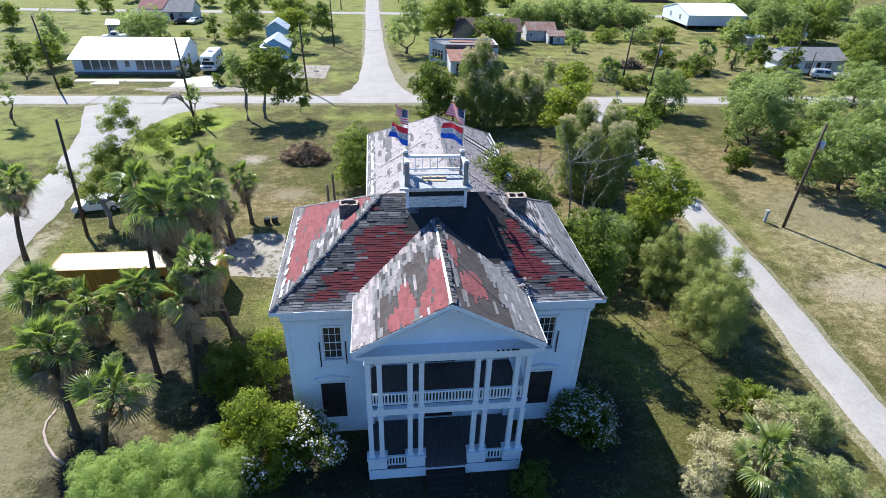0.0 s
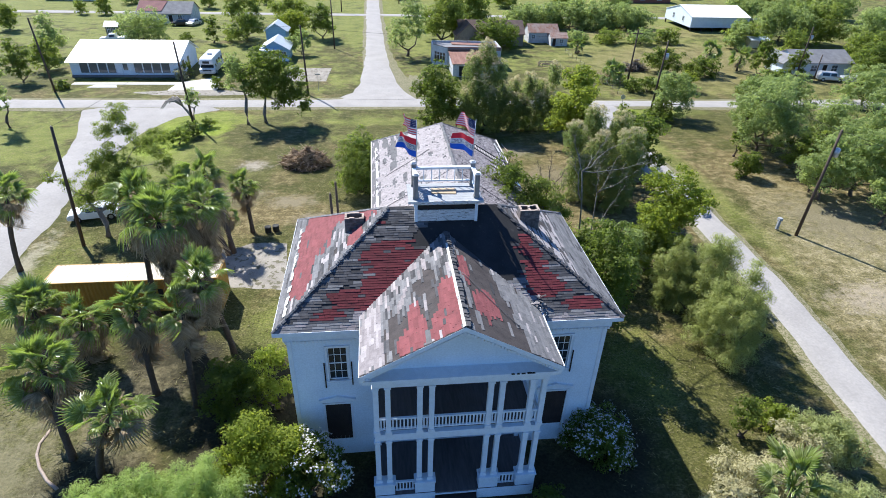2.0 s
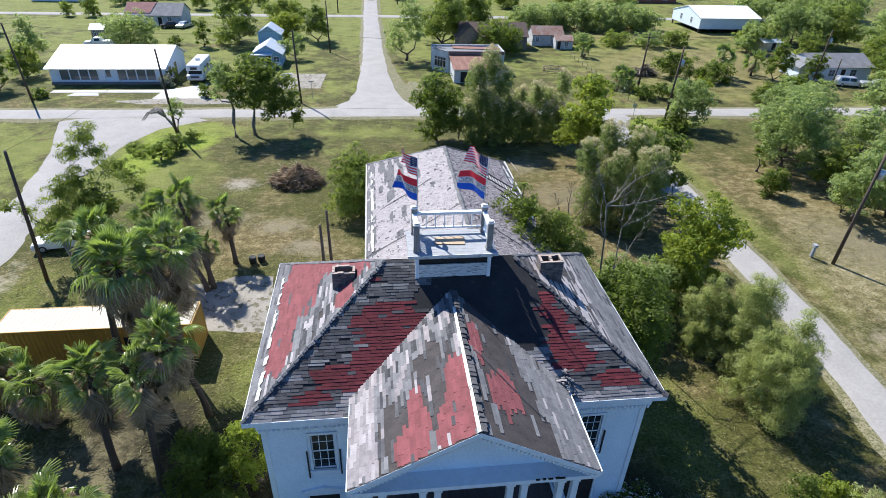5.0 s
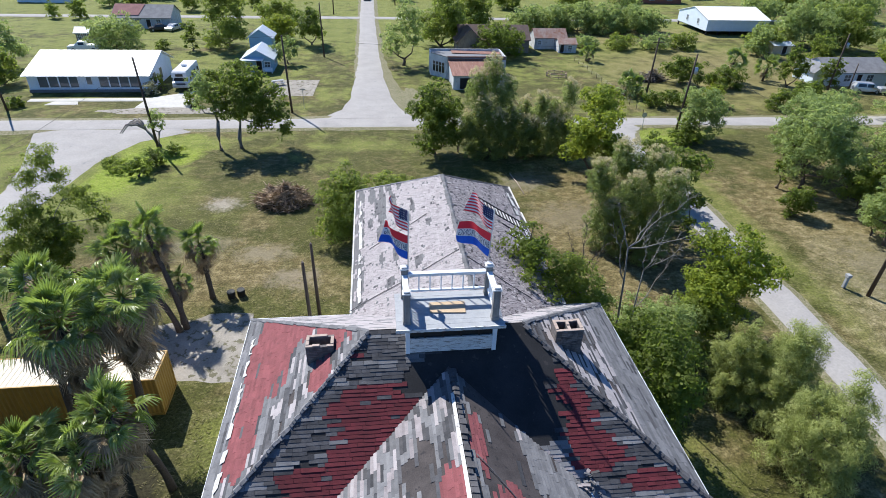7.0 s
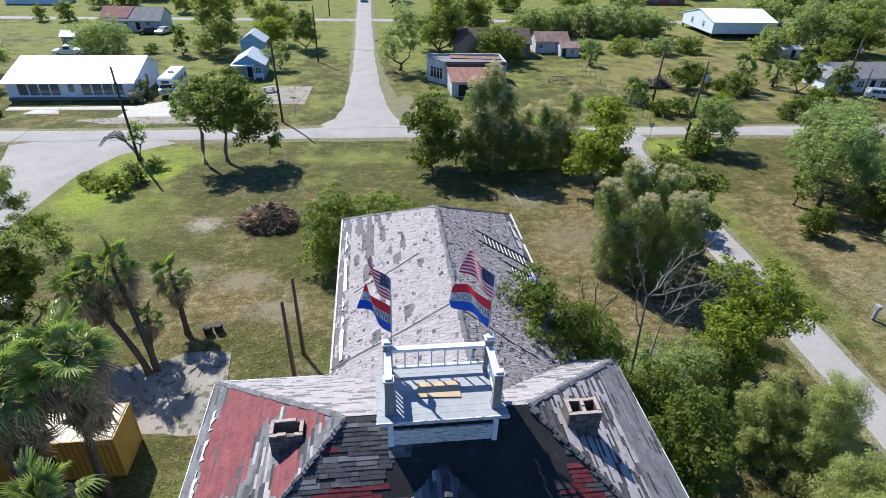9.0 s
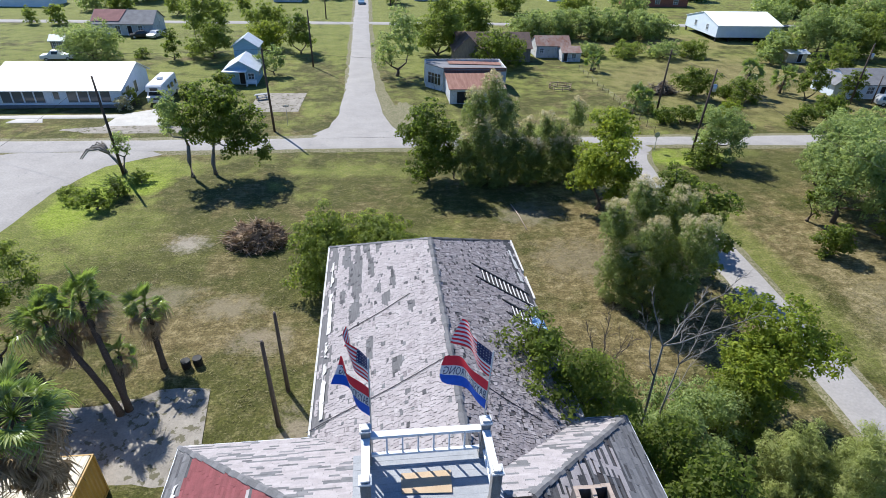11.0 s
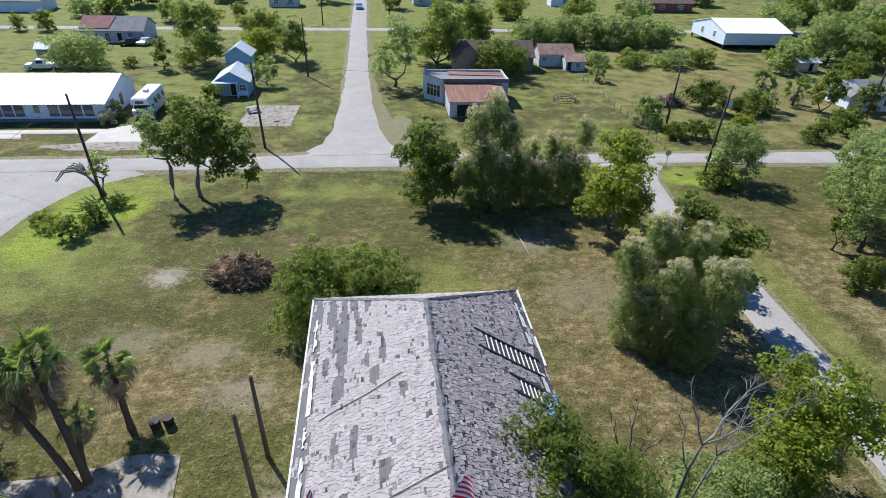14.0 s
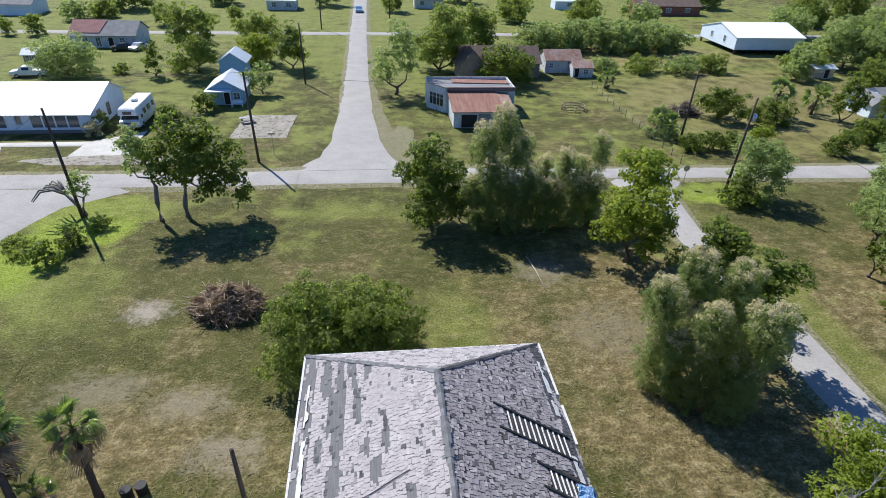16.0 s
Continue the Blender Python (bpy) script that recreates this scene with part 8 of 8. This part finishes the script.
wins = [("front", 2.15 + 1.49 * k, 1.30, 0.75, 2.40) for k in range(4)] + [("front", -6.6 + 1.49 * k, 1.30, 0.75, 2.40) for k in range(4)] + [("front", 0.05, 0.75, 1.2, 2.3)]
wins += [("east", -3.2, 1.4, 0.6, 2.3), ("east", 0.0, 1.2, 0.6, 2.3)]
wb = building("white_building", -42.9, 112.3, 17.6, 11.4, 2.8, 4.75, PAINT, WHITE_ROOF, "long low white building with a bright metal roof and large windows", over=0.7, windows=wins, doors=(("front", -1.05, 0.9, 0.15, 2.25),), ridge_at=0.62, seams=30, mullions=False, leaf=TRIM)
part("plinth", boxes((-8.85, 8.85, -5.95, -5.72, 0.0, 0.4)), SH_GREY, wb)
building("cottage", -19.6, 121.2, 4.9, 6.0, 2.5, 3.9, BLUEWALL, LIGHTROOF, "small pale blue cottage with a light metal roof", axis="y", doors=(("front", 0.2, 0.9, 0.1, 2.0),), windows=(("front", 1.6, 0.9, 0.9, 1.8), ("east", 0.0, 1.0, 0.9, 1.9)))
aw = tagged(empty("awning", (-20.4, 117.6, 0)), "flat white porch awning on thin posts before the blue cottage", "awning")
part("canopy", boxes((-1.9, 1.9, -0.9, 0.9, 2.30, 2.40)), TRIM, aw)
for x in (-1.8, 1.7):
    part("post", boxes((x, x + 0.09, -0.8, -0.71, 0, 2.3)), TRIM, aw)
bench = tagged(empty("bench", (-17.9, 117.3, 0)), "white slatted bench before the blue cottage", "bench")
part("seat", boxes((-0.8, 0.8, -0.25, 0.25, 0.42, 0.48)), TRIM, bench)
part("backrest", boxes((-0.8, 0.8, 0.2, 0.26, 0.48, 0.95)), TRIM, bench)
for x in (-0.75, 0.65):
    part("leg", boxes((x, x + 0.1, -0.22, 0.22, 0, 0.42)), TRIM, bench)
building("shed", -21.2, 134.2, 4.2, 4.4, 3.3, 4.7, BLUEWALL, LIGHTROOF, "tall pale blue outbuilding behind the cottage", axis="y", category="shed")
# corner store with a chamfered front and a rusty lean-to
st = tagged(empty("old_store", (16.5, 114.5, 0)), "derelict corner store with a chamfered faded-blue front and rusty roofs", "store")
foot = [(-5.8, 2.0), (-3.3, -0.9), (7.0, -0.9), (7.0, 5.2), (-5.8, 5.2)]
for (a, b), (c, d) in zip(foot, foot[1:] + foot[:1]):
    bm = bmesh.new()
    beam(bm, (a, b, 1.9), (c, d, 1.9), 0.16, 3.8)
    part("wall", bm, STOREWALL, st)
bm = bmesh.new()
slab(bm, [(-5.7, 2.05, 3.65), (-3.2, -0.8, 3.65), (7.0, -0.8, 3.45), (7.0, 5.1, 3.3), (-5.7, 5.1, 3.5)], 0.08)
part("roof", bm, OLDMETAL, st, "weathered grey metal roof")
bm = bmesh.new()
slab(bm, [(-2.0, 2.6, 3.66), (6.9, 2.4, 3.50), (6.9, 5.0, 3.38), (-2.0, 5.0, 3.58)], 0.05)
part("roof_patch", bm, RUSTRED, st)
for a, b in (((-5.8, 2.0), (-3.3, -0.9)), ((-3.3, -0.9), (7.0, -0.9))):
    bm = bmesh.new()
    beam(bm, (*a, 3.85), (*b, 3.75), 0.22, 0.14)
    part("parapet_cap", bm, GREYWOOD, st)
dirx = Vector((2.5, -2.9, 0)).normalized()
outw = Vector((-2.9, -2.5, 0)).normalized()
for k in range(4):
    p = Vector((-5.8, 2.0, 0)) + dirx * (0.55 + 0.72 * k) + outw * 0.09
    bm = bmesh.new()
    beam(bm, p + Vector((0, 0, 1.75)), p + dirx * 0.58 + Vector((0, 0, 1.75)), 0.05, 1.7)
    w = part("window", bm, GLASS, st)
    bm = bmesh.new()
    beam(bm, p + outw * 0.02 + Vector((0, 0, 2.1)), p + dirx * 0.58 + outw * 0.02 + Vector((0, 0, 2.1)), 0.05, 0.06)
    beam(bm, p + dirx * 0.62 + outw * 0.01 + Vector((0, 0, 0.85)), p + dirx * 0.62 + outw * 0.01 + Vector((0, 0, 2.65)), 0.06, 0.08)
    part("mullion", bm, TRIM, w)
part("lean_to_wall", boxes((-3.0, 5.6, -7.6, -7.45, 0, 2.35)), STOREWALL, st)
part("lean_to_wall", boxes((-3.0, -2.85, -7.45, -1.0, 0, 2.35)), STOREWALL, st)
part("lean_to_wall", boxes((5.45, 5.6, -7.45, -1.0, 0, 2.35)), STOREWALL, st)
bm = bmesh.new()
slab(bm, [(-3.2, -7.9, 2.35), (4.2, -7.9, 2.35), (4.2, -1.0, 3.25), (-3.2, -1.0, 3.25)], 0.06)
part("lean_to_roof", bm, RUSTRED, st, "rusty corrugated lean-to roof")
for k in range(24):
    bm = bmesh.new()
    x = -3.1 + 0.30 * k
    beam(bm, (x, -7.9, 2.365), (x, -1.0, 3.265), 0.07, 0.03)
    part("corrugation", bm, RUSTRED, st)
for k, (m, z) in enumerate(((RUSTRED, 3.38), (OLDMETAL, 3.60), (RUSTRED, 3.80))):
    part("fascia_board", boxes((-3.2, 7.0, -1.06 - 0.01 * k, -0.985, z - 0.10, z + 0.09)), m, st)
bm = bmesh.new()
slab(bm, [(4.2, -7.4, 2.3), (5.9, -7.2, 2.2), (5.9, -1.0, 3.1), (4.2, -1.0, 3.2)], 0.05)
part("lean_to_roof", bm, RUST, st)
# the wall is not cut; a black panel paints the opening's dark inside
part("doorway", boxes((-1.9, 0.3, -7.64, -7.58, 0.1, 1.9)), BLACK, st, "black panel for the shade inside an open doorway")
part("door_leaf", boxes((0.5, 2.2, -7.66, -7.60, 0.1, 2.0)), GREYWOOD, st)
building("farmhouse", 25.5, 137.0, 14.5, 7.0, 2.9, 5.0, BROWNWALL, BROWNROOF, "brown-roofed old wooden house half hidden by trees", windows=(("front", 4.0, 1.0, 1.0, 2.2),))
building("farmhouse_wing", 20.0, 134.0, 5.0, 5.5, 2.9, 5.2, BROWNWALL, BROWNROOF, "front gabled wing of the brown-roofed house", axis="y", category="house")
building("shed", 38.4, 139.4, 7.0, 4.6, 2.5, 3.9, STOREWALL, RUST, "whitewashed shed with a rusty corrugated roof", over=0.25, windows=(("front", -2.4, 0.7, 1.0, 1.8),), category="shed")
building("shed", 41.2, 135.4, 3.8, 3.4, 1.9, 2.7, STOREWALL, RUST, "small whitewashed lean-to with a rusty roof", over=0.25, windows=(("front", 0.5, 0.8, 0.7, 1.5),), doors=(("front", -1.2, 0.8, 0.05, 1.7),), category="shed")
building("barn", 90.4, 160.6, 16.2, 15.2, 3.7, 5.6, PAINT, WHITE_ROOF, "white metal building standing on low piers", lift=0.9, over=0.3, windows=(("west", -3.0, 0.9, 2.0, 3.2), ("west", 2.6, 0.9, 2.0, 3.2)), seams=24, category="barn")
building("bungalow", 87.2, 111.6, 12.0, 7.4, 2.7, 4.3, PAINT, GREYROOF, "white bungalow with a dark grey roof among trees", windows=(("front", -2.0, 1.2, 0.9, 2.0), ("front", 2.4, 1.2, 0.9, 2.0)), doors=(("front", 0.3, 0.9, 0.1, 2.1),))
building("bungalow_wing", 80.9, 112.0, 2.6, 5.5, 2.5, 3.6, PAINT, GREYROOF, "small white gabled wing of the bungalow", axis="y")
building("ranch_house", -51.2, 160.6, 12.5, 8.0, 2.6, 4.6, STOREWALL, GREYROOF, "low blue-grey house with a red and grey roof", windows=(("front", -3.4, 0.9, 0.6, 2.0), ("front", -1.0, 0.9, 0.3, 2.0), ("front", 3.6, 0.9, 0.8, 2.0)), doors=(("front", 1.4, 0.9, 0.1, 2.0),))
bm = bmesh.new()
slab(bm, [(-57.5, 156.9, 2.86), (-51.8, 156.9, 2.86), (-51.0, 160.55, 4.70), (-57.6, 160.55, 4.70)], 0.05)
tagged(finish("roof_sheet", bm, REDROOF), "faded red roofing laid over half a grey roof", "roofing")
building("shed", 89.4, 134.5, 4.4, 2.8, 2.0, 2.4, GALV, LIGHTROOF, "small metal shed with an open dark front", doors=(("front", 0.6, 1.0, 0.05, 1.8),), category="shed")
building("shed", -58.5, 144.0, 2.6, 2.2, 2.0, 2.7, BROWNWALL, LIGHTROOF, "small striped wooden shed", category="shed", windows=(("front", 0.5, 0.6, 0.4, 1.7), ("front", -0.6, 0.6, 0.4, 1.7)))
building("house", -22.4, 208.0, 8.0, 6.0, 2.8, 4.2, STOREWALL, LIGHTROOF, "far pale house beside the straight street", windows=(("front", -2.0, 1.2, 0.9, 2.0), ("front", 2.0, 1.2, 0.9, 2.0)))
building("house", 19.5, 214.0, 8.5, 6.0, 2.8, 4.2, STOREWALL, GREYROOF, "far grey-roofed house among trees", windows=(("front", -2.0, 1.2, 0.9, 2.0), ("front", 2.0, 1.2, 0.9, 2.0)))
building("house", 91.0, 208.0, 20.0, 8.0, 2.8, 4.6, REDBRICK, BROWNROOF, "far low brick house with a brown roof", windows=(("front", -6.0, 1.4, 0.9, 2.0), ("front", 0.0, 1.4, 0.9, 2.0), ("front", 6.0, 1.4, 0.9, 2.0)))
building("house", -88.0, 196.0, 14.0, 8.0, 2.8, 4.4, PAINT, GREYROOF, "far white house at the edge of town")
building("house", 63.0, 215.0, 9.0, 5.0, 2.6, 3.6, PAINT, WHITE_ROOF, "far white trailer house", windows=(("front", 0.0, 1.4, 0.9, 1.9),))

# ---- small things in the neighbouring yards ----
pt = tagged(empty("picnic_table", (-15.2, 110.0, 0.05), 25), "grey wooden picnic table with benches on a concrete slab", "picnic table")
for k in range(4):
    part("plank", boxes((-0.95, 0.95, -0.36 + 0.185 * k, -0.19 + 0.185 * k, 0.72, 0.76)), DECK, pt)
for y in (-0.75, 0.62):
    part("bench", boxes((-0.95, 0.95, y, y + 0.25, 0.42, 0.46)), DECK, pt)
for x in (-0.7, 0.62):
    bm = bmesh.new()
    beam(bm, (x, -0.7, 0.0), (x, -0.15, 0.72), 0.08, 0.06)
    beam(bm, (x, 0.7, 0.0), (x, 0.15, 0.72), 0.08, 0.06)
    beam(bm, (x, -0.7, 0.39), (x, 0.8, 0.39), 0.08, 0.06)
    part("leg_frame", bm, DECK, pt)
sg = tagged(empty("street_sign", (-9.9, 97.8, 0)), "thin metal street sign post at the corner", "sign")
part("post", boxes((-0.03, 0.03, -0.03, 0.03, 0, 2.9)), GALV, sg)
part("plate", boxes((-0.4, 0.4, -0.045, -0.03, 2.65, 2.85)), GALV, sg)
sg = tagged(empty("stop_sign", (37.6, 86.6, 0), 175), "grey back of a stop sign on a thin post", "sign")
part("post", boxes((-0.03, 0.03, -0.03, 0.03, 0, 2.2)), GALV, sg)
bm = bmesh.new()
tube(bm, [(0, -0.05, 2.15), (0, -0.032, 2.15)], [0.38, 0.38], 8)
part("plate", bm, GALV, sg)
rg = tagged(empty("planter_ring", (33.4, 114.9, 0)), "low octagonal wooden frame standing on the grass", "planter")
for k in range(8):
    a, b = radians(45 * k), radians(45 * (k + 1))
    for z in (0.25, 0.7):
        bm = bmesh.new()
        beam(bm, (1.9 * math.cos(a), 1.5 * math.sin(a), z), (1.9 * math.cos(b), 1.5 * math.sin(b), z), 0.06, 0.14)
        part("rail", bm, TAN_PLY, rg)
    part("post", boxes((1.9 * math.cos(a) - 0.06, 1.9 * math.cos(a) + 0.06, 1.5 * math.sin(a) - 0.06, 1.5 * math.sin(a) + 0.06, 0, 0.85)), TAN_PLY, rg)
fc = tagged(empty("fence", (40.5, 110.0, 0)), "sagging wire fence on thin wooden posts", "fence")
for k in range(14):
    y = -17 + 2.6 * k
    part("post", boxes((-0.03 + 0.01 * k, 0.03 + 0.01 * k, y - 0.03, y + 0.03, -0.05, 1.0)), POLEWOOD, fc)
for z in (0.4, 0.65, 0.9):
    bm = bmesh.new()
    tube(bm, [(0.0, -17, z), (0.07, 0, z - 0.05), (0.13, 16.8, z)], [0.006] * 3, 4)
    part("wire", bm, GALV, fc)

# ---- rough tufts in the turf ----
TUFT = leaf_mat("grass_tufts", ((0.085, 0.088, 0.026), (0.15, 0.14, 0.052), (0.26, 0.23, 0.12), (0.42, 0.36, 0.24)), (0.22, 0.21, 0.09), 0.8)
tuft_rng = np.random.default_rng(321)
n = 200000
tx, ty = tuft_rng.uniform(-31, 60, n), 12 + 76 * tuft_rng.random(n) ** 0.9
clump = np.sin(0.9 * tx + 1.3 * np.sin(0.7 * ty)) * np.sin(0.8 * ty + 1.1 * np.sin(0.6 * tx)) + 0.8 * np.sin(2.7 * tx + 2 * np.sin(1.9 * ty)) * np.sin(2.3 * ty)
keep = clump + tuft_rng.normal(0, 0.6, n) > 0.75
keep &= (tx + 0.5 * (50 - ty) + tuft_rng.normal(0, 5, n) > 6) | ((ty < 66) & (tuft_rng.random(n) < 0.75)) | (tuft_rng.random(n) < 0.25)
keep &= ~((tx > 27.6) & (tx < 37.2))
keep &= ~((tx > -6.2) & (tx < 12.2) & (ty > 21) & (ty < 37)) & ~((tx > -1.4) & (tx < 10.4) & (ty > 36) & (ty < 51.4))
keep &= ~((tx > -25.4) & (tx < -8.0) & (ty > 38.8) & (ty < 49.6))
keep &= ~(np.hypot((tx + 15) / 2.4, (ty - 66.8) / 2.0) < 1)
keep &= ~((tx < -29.5) & (ty < 80)) & ~((tx < -20) & (ty > 84))
tx, ty = tx[keep], ty[keep]
tz = np.array([ground_z(a, b) for a, b in zip(tx, ty)])
low = np.stack([tx, ty, tz + 0.05], 1)
tagged(quads_mesh("grass_tufts", leaves_at(low, tuft_rng.normal(0, 1, (len(low), 3)) * np.array([1, 1, 0.3]), 0.26, 0.16, tuft_rng, up=2.6), TUFT), "scattered rough tufts and straw in the lawn", "grass", kind="stuff")
